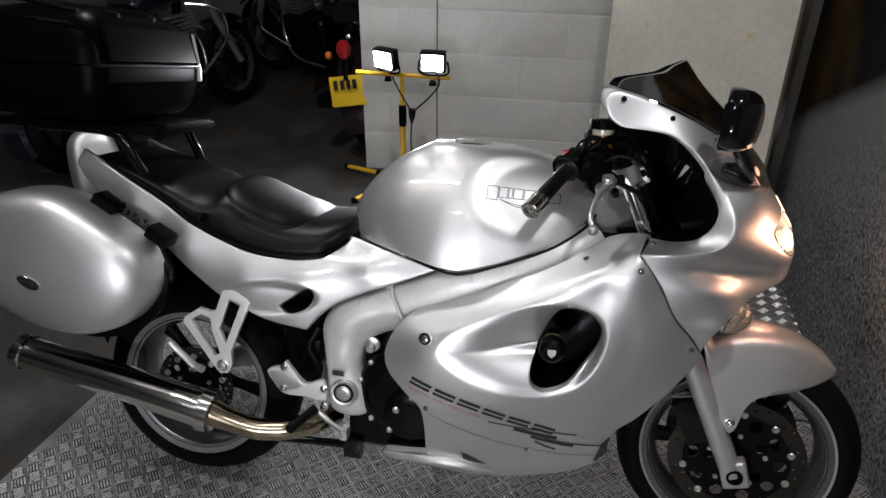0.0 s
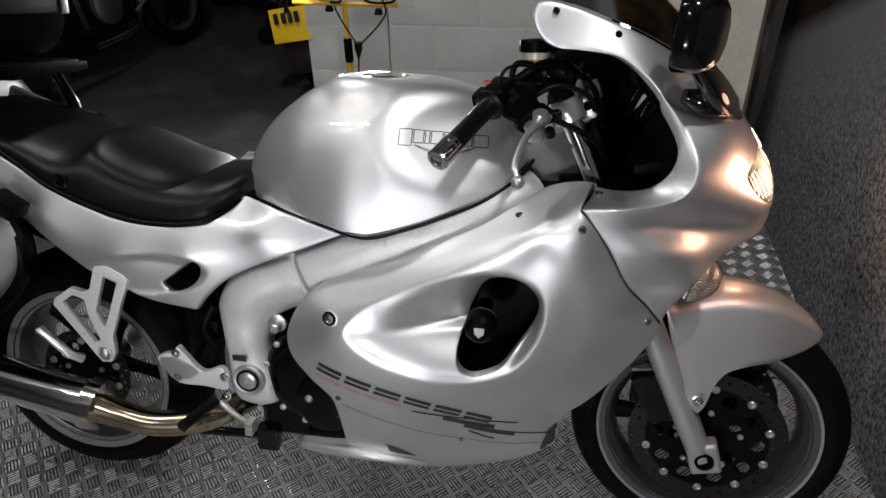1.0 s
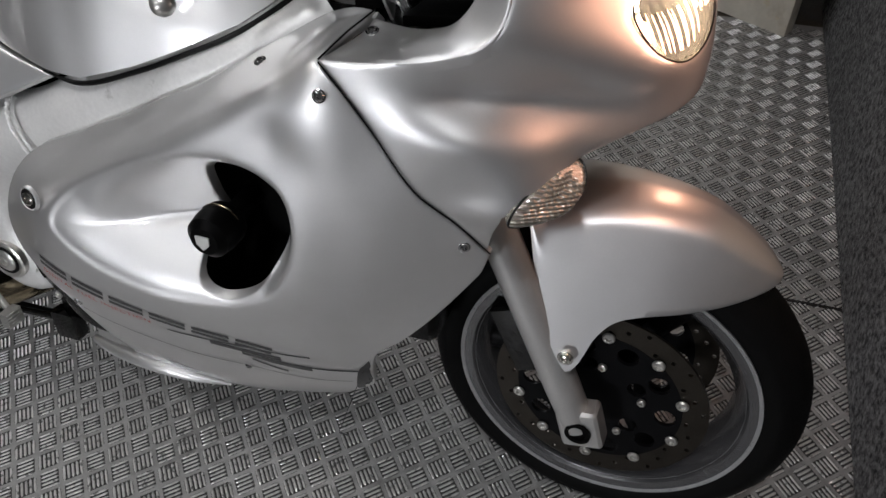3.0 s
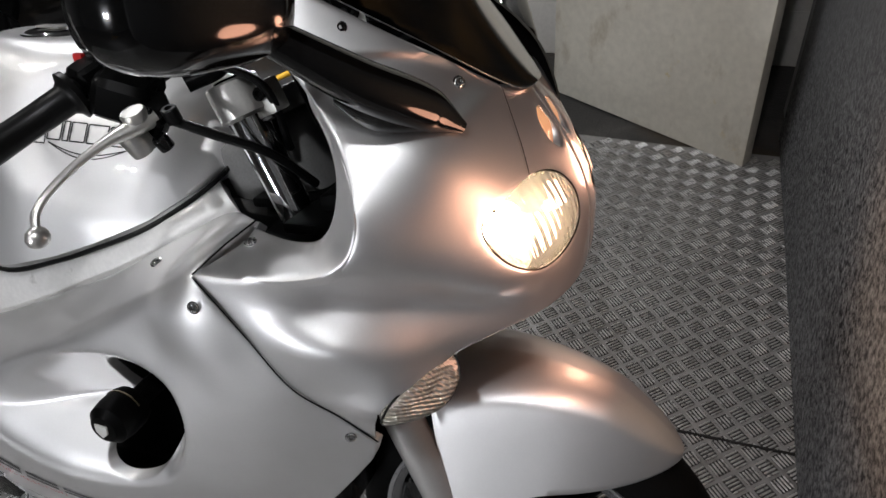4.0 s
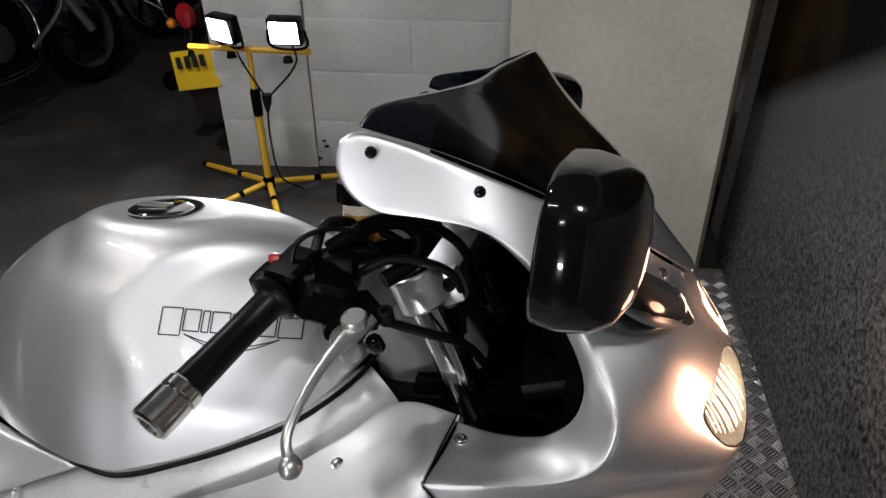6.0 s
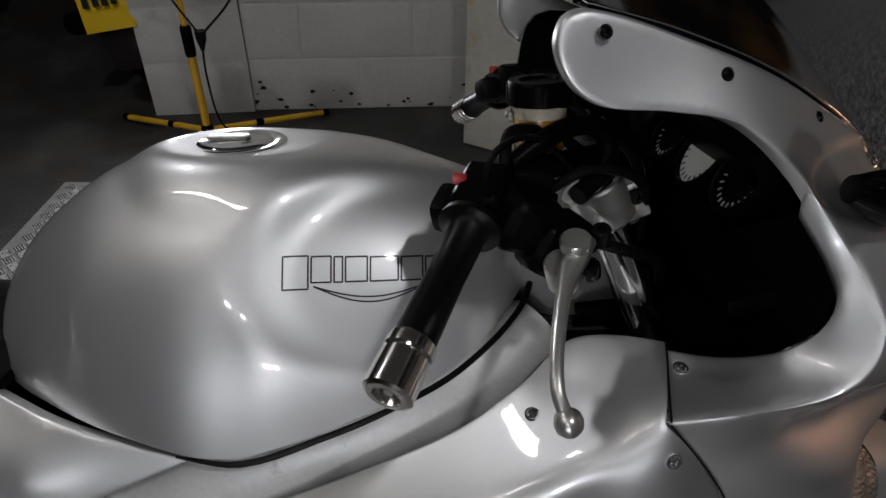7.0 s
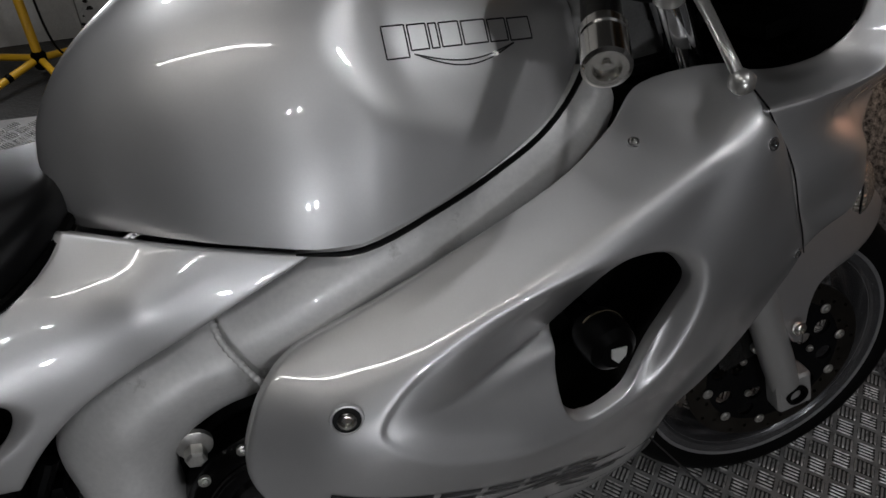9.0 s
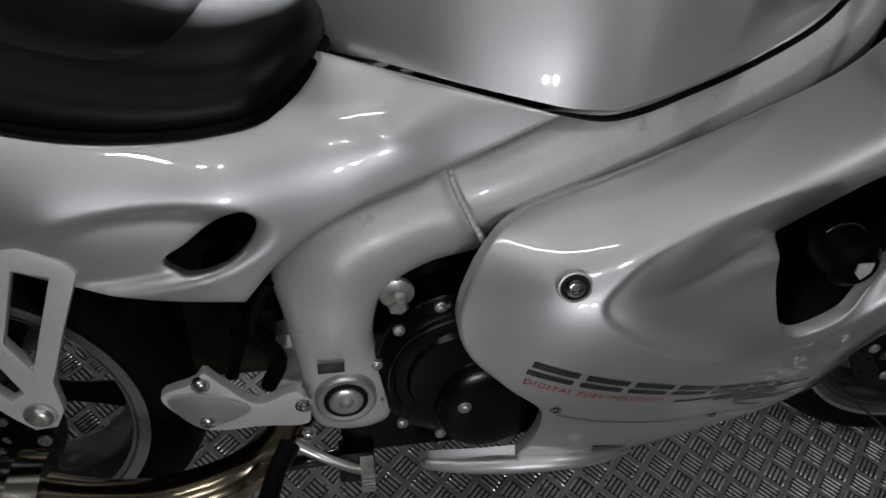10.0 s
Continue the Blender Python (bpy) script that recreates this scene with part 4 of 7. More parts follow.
# fuel tank
half = [(-0.515, -0.072, 0.729), (-0.45, -0.124, 0.726), (-0.39, -0.156, 0.718), (-0.282, -0.187, 0.699), (-0.234, -0.187, 0.697), (-0.15, -0.18, 0.722), (-0.085, -0.172, 0.748),
        (-0.014, -0.152, 0.78), (0.05, -0.11, 0.825), (0.075, -0.06, 0.86)]
TANK_ROW = [  # along, half width, lower edge, top, squareness
    (-0.532, 0.012, 0.757, 0.768, 2.0), (-0.526, 0.045, 0.742, 0.8, 2.0), (-0.515, 0.072, 0.729, 0.828, 1.95), (-0.487, 0.098, 0.727, 0.868, 1.9), (-0.45, 0.124, 0.726, 0.903, 1.9), (-0.39, 0.156, 0.718, 0.944, 1.95),
    (-0.328, 0.177, 0.708, 0.968, 2.0), (-0.282, 0.187, 0.7, 0.975, 2.1), (-0.234, 0.188, 0.697, 0.978, 2.25), (-0.19, 0.186, 0.71, 0.978, 2.5), (-0.15, 0.181, 0.722, 0.976, 2.55), (-0.085, 0.172, 0.748, 0.967, 2.5), (-0.014, 0.152, 0.78, 0.946, 2.4),
    (0.03, 0.126, 0.81, 0.926, 2.3), (0.06, 0.094, 0.838, 0.906, 2.1), (0.078, 0.055, 0.862, 0.888, 2.0), (0.086, 0.015, 0.875, 0.88, 2.0)]


def scallop(x, z):
    """The soft hollow round the badge on each flank."""
    u = x + 0.05 + 0.3 * (z - 0.87)
    r = math.hypot(min(u, 0.06) / 0.198, (z - 0.868) / 0.112)
    k = min(max((1.0 - r) / 0.42, 0.0), 1.0)
    return (0.02 + 0.17 * (z - 0.87)) * k * k * (3 - 2 * k)


def tank_skin(n=72):
    rows_t = np.array(spline([(x, w, t, q) for x, w, _, t, q in TANK_ROW], 8))
    low = np.interp(rows_t[:, 0], [r[0] for r in TANK_ROW], [r[2] for r in TANK_ROW])
    rings = []
    for (x, w, top, q), z0 in zip(rows_t, low):
        ring = []
        zb = 0.69 + (1.4 if x > -0.25 else 0.5) * (x + 0.25) ** 2
        a0 = math.asin(min(max((z0 - zb) / (top - zb), 0.0), 0.98) ** (q / 2))
        for a in np.linspace(a0, math.pi - a0, n):
            c, v = math.cos(a), max(math.sin(a), 0.0)
            y, z = w * math.copysign(abs(c) ** (2 / q), c), zb + (top - zb) * v ** (2 / q)
            d = min(scallop(x, z), abs(y) * 0.5)
            f = min(max((0.125 - math.hypot(x + 0.252, y)) / 0.065, 0.0), 1.0) * (z > 0.92)
            z += (0.9735 - z) * f * f * (3 - 2 * f)
            ring.append((x, y - math.copysign(d, y), z))
        inner = [(x, ring[-1][1] * 0.9, z0 - 0.002), (x, ring[0][1] * 0.9, z0 - 0.002)]
        rings.append([inner[1]] + ring + [inner[0]])
    return loft(rings, cap=False, closed=False)


tank = tank_skin()
fuel = part("fuel_tank", tank, SILVER, bike, "silver fuel tank with a black outline badge", 70)
tank_tree = tree_of(tank)
cap_z = tank_tree.ray_cast(Vector((-0.252, 0.0, 1.3)), Vector((0, 0, -1)))[0].z - 0.001
capo = part("filler_cap", revolve([(0.058, -0.016), (0.058, -0.0015), (0.055, 0.001), (0.046, 0.0015), (0.042, -0.0005), (0.04, 0.002), (0.036, 0.0035), (0.001, 0.004)], (-0.252, 0, cap_z), (-0.02, 0, 1), 40),
            CHROME, bike, "polished fuel filler cap")
part("key_flap", slab([(-0.03, -0.009), (0.012, -0.009), (0.016, 0), (0.012, 0.009), (-0.03, 0.009)], 0.003, Matrix.Translation((-0.25, 0, cap_z + 0.0045)) @ pose(0, 0, 0, 90), 0.001), ALLOY, capo)

# black tube laid along the gap between tank and spar to keep it dark
for s in (1, -1):
    part("tank_gap_line", tube([(x, (y + 0.001) * s, z - 0.008) for x, y, z in [(-0.3, -0.18, 0.702)] + half[4:]], [0.0015] + [0.0034] * 6, 10, 5), RUBBER, bike, "black line along the gap under the tank")

# badge: an outlined row of plain blocks with a curved underline
for a, b, h in ((-0.184, -0.16, 0.032), (-0.157, -0.138, 0.025), (-0.135, -0.127, 0.0245), (-0.124, -0.103, 0.024), (-0.1, -0.073, 0.0235), (-0.07, -0.049, 0.023), (-0.046, -0.019, 0.023)):
    t0 = 0.8965 - (a + 0.184) * 0.03
    box = [(a, t0), (b, t0), (b, t0 - h), (a, t0 - h), (a, t0)]
    line = [(x0 + (x1 - x0) * u, -0.15, z0 + (z1 - z0) * u) for (x0, z0), (x1, z1) in zip(box, box[1:]) for u in np.linspace(0, 0.96, 6)]
    part("badge_block", ribbon(line + line[:2], 0.0017, tank_tree, (0, 1, -0.25)), INK, fuel, "black outlined badge block")
for w in (0.0, 0.005):
    part("badge_underline", ribbon([(-0.155 + 0.112 * u, -0.15, 0.869 - (0.0165 - w) * math.sin(math.pi * u) - 0.002) for u in np.linspace(0, 1, 24)], 0.0015, tank_tree, (0, 1, -0.25)), INK, fuel)

# fairing graphics: slanted blocks, a sweeping stroke and a small red line of writing
for k in range(6):
    x0, z0 = -0.312 + 0.0575 * k, 0.455 - 0.0168 * k
    for dz, dx, wd in ((0.0, 0.0, 0.0085), (-0.0115, -0.005, 0.0075)):
        line = [(x0 + dx + 0.049 * u, -0.3, z0 + dz - 0.0142 * u) for u in np.linspace(0, 1, 7)]
        part("graphic_bar", ribbon(line, wd, fair_tree, (0, 1, 0)), INK, fairing)
for a, b, z, wd in ((-0.13, 0.075, 0.366, 0.004), (-0.07, 0.03, 0.352, 0.012), (0.0, 0.17, 0.327, 0.004), (-0.03, 0.07, 0.33, 0.009), (-0.02, 0.03, 0.315, 0.006)):
    part("graphic_bar", ribbon([(a + (b - a) * u, -0.3, z - 0.03 * u + 0.01 * u * u) for u in np.linspace(0, 1, 12)], wd, fair_tree, (0, 1, 0)), INK, fairing)


def patch(outline, tree, toward, lift=0.0012):
    """A flat marking pressed on a surface."""
    n = Vector(toward).normalized()
    vs = []
    mid = np.mean(outline, 0)
    for k in (1.0, 0.66, 0.33):
        for p in outline:
            q = Vector(mid + (np.array(p) - mid) * k)
            hit, *_ = tree.ray_cast(q - n * 0.3, n)
            vs.append(tuple((hit or tree.find_nearest(q + n * 0.1)[0]) - n * lift))
    m = len(outline)
    fs = [[r * m + i, r * m + (i + 1) % m, (r + 1) * m + (i + 1) % m, (r + 1) * m + i] for r in (0, 1) for i in range(m)]
    return vs, fs + [[2 * m + i for i in range(m)]]


# black patch for the vent's dark inside; no opening is cut
vent_line = evenly(np.array([(-0.196, 0.252), (-0.176, 0.245), (-0.128, 0.215), (-0.17, 0.219), (-0.192, 0.226), (-0.186, 0.238)]), 0.012)
part("belly_vent", patch([(x, -0.3, z) for x, z in vent_line], fair_tree, (0, 1, 0)), INK, fairing, "wedge-shaped belly vent drawn as a black patch")
for s in (1, -1):
    lip = tube([(-0.404, -0.147 * s, 0.177), (-0.395, -0.151 * s, 0.179), (-0.34, -0.169 * s, 0.188), (-0.28, -0.185 * s, 0.2), (-0.22, -0.193 * s, 0.205), (-0.165, -0.189 * s, 0.197), (-0.11, -0.172 * s, 0.182)], [0.004, 0.009, 0.0125, 0.0135, 0.0125, 0.0085, 0.002], 16, 6)
    part("belly_lip", lip, SILVER, bike, "rounded silver lip along the belly fairing", 60)
end_line = evenly(np.array([(0.152, 0.338), (0.158, 0.268), (0.12, 0.252), (0.134, 0.314)]), 0.012)
part("end_panel", patch([(x, -0.3, z) for x, z in end_line], fair_tree, (0, 1, 0)), INK, fairing, "black panel at the fairing's lower front")
for line in ([(-0.272, 0.366), (-0.21, 0.338), (-0.148, 0.315), (-0.09, 0.298), (-0.035, 0.288), (0.05, 0.28), (0.12, 0.279)],):
    part("panel_joint", ribbon([(x, -0.3, z) for x, z in spline(line, 8)], 0.0013, fair_tree, (0, 1, 0), 0.0009), GRIME, fairing)
seam = [(p[0], p[1], p[2]) for p in spline([(0.406, -0.066, 0.968), (0.423, -0.088, 0.935), (0.438, -0.104, 0.905), (0.446, -0.112, 0.888)], 6)]
part("panel_joint", ribbon(seam, 0.0014, nose_tree, (-1, 0.35, -0.15), 0.0009), GRIME, cowl)


def writing(text, m, size, mat, parent, tree=None, toward=(0, 1, 0), lift=0.0008, name="writing", label=""):
    """Flat letters, laid on a surface."""
    cu = bpy.data.curves.new(name, "FONT")
    cu.body, cu.size, cu.align_x, cu.resolution_u, cu.space_character = text, size, "LEFT", 3, 1.2
    tmp = bpy.data.objects.new(name, cu)
    me = bpy.data.meshes.new_from_object(tmp)
    bpy.data.objects.remove(tmp)
    bm = bmesh.new()
    bm.from_mesh(me)
    bmesh.ops.triangulate(bm, faces=bm.faces)
    n = Vector(toward).normalized()
    for v in bm.verts:
        p = m @ v.co
        if tree:
            hit, nrm, *_ = tree.ray_cast(p - n * 0.3, n)
            if hit is not None:
                p = hit - n * lift
        v.co = p
    return part(name, bm, mat, parent, label)


place = Matrix.Translation((-0.32, -0.3, 0.425)) @ Matrix(((1, 0.25, 0, 0), (0, 0, -1, 0), (-0.3, 0.9, 0, 0), (0, 0, 0, 1)))
writing("DIGITAL FUEL INJECTION", place, 0.0125, REDINK, fairing, fair_tree, label="small red line of writing")

# seat
def seat_ring(x, w, ze, zt, k=2.6, drop=0.02, n=20):
    ring = []
    for a in np.linspace(-math.pi / 2, math.pi / 2, n):
        c, s = math.cos(a), math.sin(a)
        ring.append((x, w * math.copysign(abs(s) ** (2 / k), s), ze + (zt - ze) * abs(c) ** (2 / k)))
    return ring + [(x, w * 0.9, ze - drop), (x, -w * 0.9, ze - drop)]


SEAT = [(-0.497, 0.06, 0.745, 0.77), (-0.515, 0.12, 0.728, 0.778), (-0.561, 0.168, 0.7, 0.77), (-0.61, 0.178, 0.69, 0.764), (-0.664, 0.182, 0.688, 0.768), (-0.715, 0.184, 0.692, 0.782),
        (-0.764, 0.186, 0.702, 0.8), (-0.805, 0.187, 0.716, 0.818), (-0.835, 0.187, 0.726, 0.824), (-0.862, 0.187, 0.737, 0.815), (-0.9, 0.185, 0.753, 0.815), (-0.96, 0.178, 0.79, 0.836), (-1.03, 0.168, 0.826, 0.853),
        (-1.1, 0.152, 0.853, 0.866), (-1.17, 0.13, 0.87, 0.876), (-1.2, 0.1, 0.875, 0.878)]
rows = spline(SEAT, 4)
seat = part("seat", loft([seat_ring(*r) for r in rows]), VINYL, bike, "black vinyl dual seat", 60)
piping = part("piping", join(*[tube([(x, s * (w + 0.002), z - 0.004) for x, w, z, _ in rows], 0.006, 8) for s in (1, -1)]), PLASTIC, seat)
pad = [(-0.6, 0.08, 0.735, 0.757), (-0.63, 0.13, 0.733, 0.769), (-0.67, 0.155, 0.733, 0.781), (-0.72, 0.163, 0.738, 0.795), (-0.78, 0.163, 0.758, 0.818), (-0.82, 0.15, 0.775, 0.834), (-0.848, 0.12, 0.79, 0.836), (-0.865, 0.06, 0.8, 0.825)]
part("rider_pad", loft([seat_ring(*r, k=2.3) for r in spline(pad, 4)]), VINYL, seat, "raised rider pad", 60)
for s in (1, -1):
    part("seat_button", revolve([(0.017, -0.004), (0.017, 0.003), (0.013, 0.005), (0.008, 0.003), (0.007, 0.005), (0.001, 0.005)], (-0.868, -0.184 * s, 0.757), (0, -1.0 * s, 0.25), 20), PLASTIC, seat)

# tail panels
TAIL_EDGE = [
    (-0.286, -0.183, 0.692), (-0.393, -0.168, 0.717), (-0.513, -0.112, 0.735), (-0.54, -0.16, 0.706), (-0.635, -0.183, 0.682), (-0.747, -0.19, 0.688), (-0.864, -0.19, 0.731), (-1.003, -0.18, 0.803),
    (-1.117, -0.163, 0.855), (-1.211, -0.14, 0.898), (-1.226, -0.15, 0.862), (-1.165, -0.17, 0.801), (-1.065, -0.185, 0.734), (-0.958, -0.19, 0.671), (-0.881, -0.195, 0.611), (-0.807, -0.195, 0.561),
    (-0.703, -0.195, 0.522), (-0.597, -0.195, 0.507), (-0.563, -0.195, 0.55), (-0.523, -0.192, 0.583), (-0.457, -0.188, 0.617), (-0.392, -0.186, 0.644), (-0.339, -0.185, 0.668)]
TAIL_BEND = [(-0.6, -0.207, 0.63), (-0.75, -0.213, 0.62), (-0.9, -0.207, 0.69), (-0.45, -0.192, 0.675), (-1.05, -0.193, 0.77)]
TAIL_HOLE = [(-0.668, -0.185, 0.558), (-0.645, -0.185, 0.576), (-0.616, -0.185, 0.599), (-0.589, -0.185, 0.611), (-0.577, -0.185, 0.6), (-0.588, -0.185, 0.572), (-0.612, -0.185, 0.551), (-0.65, -0.185, 0.542)]


def hollow(p):
    x, z = p[:, 0] + 0.7, p[:, 2] - 0.577
    u, v = (x * 0.99 + z * 0.12) / 0.145, (z * 0.99 - x * 0.12) / 0.05
    r = np.sqrt(u * u + v * v)
    k = np.clip((1.0 - r) * 2.8, 0, 1)
    return 0.02 * k * k * (3 - 2 * k) * np.clip(0.35 + 0.65 * (u + 1) / 2, 0, 1)


tail = shell(TAIL_EDGE, TAIL_BEND, Flat((0, -0.96, 0.28)), corners=(0, 2, 9, 17), holes=[TAIL_HOLE], press=hollow, res=0.005, lip=0.003, soft=8e-4)
tail_panel = part("tail_panel", tail, SILVER, bike, "silver tail panel with an oval hollow and vent", 50)
part("tail_panel", flipped(tail), SILVER, bike, "silver tail panel with an oval hollow and vent", 50)
tail_tree = tree_of(tail)
part("tail_core", join(block((0.62, 0.2, 0.1), pose(-0.85, 0, 0.655, 0, 20, 0), 0.03), block((0.3, 0.16, 0.2), pose(-0.65, 0, 0.55), 0.03)), PLASTIC, bike, "black undertray")

for text, dx, ink in (("955", 0.0, INK), ("i", 0.092, REDINK)):
    place = Matrix.Translation((-1.082 + dx, -0.25, 0.752 - 0.5 * dx)) @ Matrix(((1.25, 0.1, 0, 0), (0, 0, -1, 0), (-0.62, 0.9, 0, 0), (0, 0, 0, 1)))
    writing(text, place, 0.036, ink, tail_panel, tail_tree, name="graphic", label="small printed number")

# frame: spar and rear casting
CAST_EDGE = [(-0.575, -0.15, 0.5), (-0.556, -0.158, 0.545), (-0.52, -0.16, 0.585), (-0.455, -0.16, 0.612), (-0.385, -0.16, 0.635), (-0.335, -0.16, 0.535), (-0.40, -0.158, 0.512), (-0.449, -0.16, 0.483), (-0.463, -0.164, 0.45),
             (-0.466, -0.166, 0.407), (-0.448, -0.168, 0.35), (-0.446, -0.168, 0.29), (-0.485, -0.168, 0.272), (-0.541, -0.168, 0.29), (-0.555, -0.166, 0.383), (-0.566, -0.16, 0.45)]
spar_line = [(-0.42, -0.135, 0.578), (-0.34, -0.143, 0.6), (-0.2, -0.146, 0.662), (-0.08, -0.14, 0.704), (0.02, -0.12, 0.748), (0.06, -0.097, 0.777), (0.075, -0.085, 0.788)]
cast = shell(CAST_EDGE, [(-0.51, -0.185, 0.53), (-0.45, -0.185, 0.56), (-0.38, -0.183, 0.575), (-0.51, -0.182, 0.44), (-0.505, -0.178, 0.34)], Flat((0, -1, 0.12)), res=0.008, lip=0.018, thick=0.05)
for s in (1, -1):
    fr = part("frame_casting", cast if s > 0 else flipped(cast), CAST, bike, "grey cast frame section with scuffs", 60)
    spar = tube(spar_line, [0.036, 0.037, 0.037, 0.036, 0.034, 0.03, 0.026], 24, 6, 1.45)
    part("frame_spar", spar if s > 0 else flipped(spar), CAST, bike, "grey beam frame spar", 60)
    seam = spline([(-0.392, -0.165, 0.643), (-0.387, -0.182, 0.62), (-0.372, -0.19, 0.59), (-0.355, -0.188, 0.558), (-0.343, -0.172, 0.534)], 18)
    bead = tube(seam, [0.0034 + 0.0006 * math.cos(k * math.pi / 2) for k in range(len(seam))], 10)
    part("weld_bead", bead if s > 0 else flipped(bead), CAST, fr, "ribbed weld bead")
    piv = part("swingarm_pivot", revolve([(0.036, -0.006), (0.036, 0.004), (0.032, 0.006), (0.026, 0.005), (0.025, 0.001), (0.021, 0.001), (0.02, 0.007), (0.017, 0.009), (0.009, 0.009), (0.008, 0.003), (0.001, 0.003)],
               (-0.502, -0.178 * s, 0.345), (0, -s, 0), 32), ALLOY, bike, "round alloy swingarm pivot")
    # black ring in the groove, added to make it read as a dark recess
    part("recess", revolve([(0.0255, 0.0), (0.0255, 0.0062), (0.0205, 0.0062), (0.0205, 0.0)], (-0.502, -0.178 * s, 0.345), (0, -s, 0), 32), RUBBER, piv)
    part("sticker", block((0.03, 0.001, 0.014), pose(-0.517, -0.183 * s, 0.398), 0.0003), INK, fr)

# engine cover seen behind the fairing's edge
cover = part("clutch_cover", revolve([(0.112, -0.05), (0.112, -0.01), (0.104, 0.0), (0.085, 0.006), (0.07, 0.008), (0.066, 0.014), (0.035, 0.016), (0.001, 0.016)], (-0.36, -0.165, 0.358), (0, -1, 0), 48), ENGINE, bike,
             "black clutch cover ringed with small bolts")
for k in range(12):
    a = k * 2 * math.pi / 12 + 0.3
    bolt(bike, (-0.36 + 0.107 * math.cos(a), -0.168, 0.358 + 0.107 * math.sin(a)), (0, -1, 0), 0.0055, ALLOY, "cover_bolt")
part("cover_boss", revolve([(0.07, -0.004), (0.07, 0.012), (0.066, 0.02), (0.056, 0.025), (0.03, 0.027), (0.001, 0.027)], (-0.326, -0.17, 0.315), (0, -1, 0), 40), ENGINE, cover, "glossy round boss")
part("cover_rib", tube([(-0.36 + 0.088 * math.cos(a), -0.172, 0.358 + 0.088 * math.sin(a)) for a in np.linspace(1.2, 3.6, 20)], 0.004, 8), ENGINE, cover)
bolt(bike, (-0.362, -0.196, 0.327), (0, -1, 0), 0.007, ALLOY, "cover_bolt")
part("engine_bolt", join(revolve([(0.02, 0), (0.02, 0.006), (0.014, 0.008), (0.001, 0.008)], (-0.44, -0.15, 0.475), (0, -1, -0.1), 20), revolve([(0.012, 0.006), (0.012, 0.02), (0.009, 0.022), (0.001, 0.022)], (-0.44, -0.152, 0.47), (0, -1, -0.1), 6)), ALLOY, bike)

# ---- wheels, forks and steering ----
RAKE = Vector((-0.43, 0, 0.9)).normalized()
STEER = Matrix.Translation((0.444, 0, 0.26)) @ Matrix.Rotation(radians(-6), 4, RAKE) @ Matrix.Translation((-0.444, 0, -0.26))


def ring_profile(profile, c, n=72):
    """A wheel part: (radius, across) pairs, closed, turned round the axle at c."""
    rings = [[(c[0] + r * math.sin(a), c[1] + y, c[2] + r * math.cos(a)) for r, y in profile] for a in np.arange(n) * 2 * math.pi / n]
    v, f = loft(rings, cap=False)
    k = len(profile)
    f += [[(n - 1) * k + j, (n - 1) * k + (j + 1) % k, (j + 1) % k, j] for j in range(k)]
    return v, f


def wheel(name, c, R, w, rim_r, rim_w, spokes, m, label, paint=RIM, lip=0.001):
    w2, r2 = w / 2, rim_w / 2
    prof = []
    for a in np.linspace(-1.45, 1.45, 15):
        prof.append((R - w2 * 0.82 + w2 * 0.82 * math.cos(a), w2 * math.sin(a)))
    prof += [(rim_r + 0.004, r2 * 0.95), (rim_r - 0.006, r2 * 0.8), (rim_r - 0.006, -r2 * 0.8), (rim_r + 0.004, -r2 * 0.95)]
    base = part("%s_wheel" % name, moved(ring_profile([(rim_r + 0.006, r2), (rim_r + 0.006, r2 - 0.006), (rim_r - 0.008, r2 - 0.012), (rim_r - 0.022, r2 * 0.5), (rim_r - 0.022, -r2 * 0.5), (rim_r - 0.008, -r2 + 0.012),
                (rim_r + 0.006, -r2 + 0.006), (rim_r + 0.006, -r2), (rim_r - 0.012, -r2 + 0.002), (rim_r - 0.032, -r2 * 0.5), (rim_r - 0.034, r2 * 0.5), (rim_r - 0.012, r2 - 0.002)], c), m), paint, bike, label, 40)
    for e in (-1, 1):
        part("rim_lip", moved(ring_profile([(rim_r + 0.0065, e * (r2 + 0.0015)), (rim_r + 0.0065, e * (r2 - 0.004)), (rim_r - lip, e * (r2 - 0.006)), (rim_r - lip, e * (r2 - lip * 0.2))], c), m), RIM, base, "bright rim lip", 40)
        part("rim_step", moved(ring_profile([(rim_r - 0.011, e * (r2 - 0.005)), (rim_r - 0.011, e * (r2 - 0.012)), (rim_r - 0.0165, e * (r2 - 0.012)), (rim_r - 0.0165, e * (r2 - 0.007))], c), m), RIM, base, "thin inner rim step", 40)
    part("tyre", moved(ring_profile(prof, c, 96), m), TYRE, base, "worn black road tyre", 50)
    sp = []
    for k in range(spokes):
        a = 2 * math.pi * k / spokes + 0.5
        u = Vector((math.sin(a), 0, math.cos(a)))
        C = Vector(c)
        sp.append(tube([C + u * 0.03, C + u * 0.1, C + u * (rim_r - 0.025)], [0.026, 0.016, 0.024], 10, 4, 0.7, (0, 1, 0)))
    sp.append(revolve([(0.001, -0.05), (0.036, -0.05), (0.042, -0.03), (0.042, 0.03), (0.036, 0.05), (0.001, 0.05)], c, (0, 1, 0), 28))
    for one in sp:
        part("spoke", moved(one, m), SPOKE, base, "", 40)
    return base


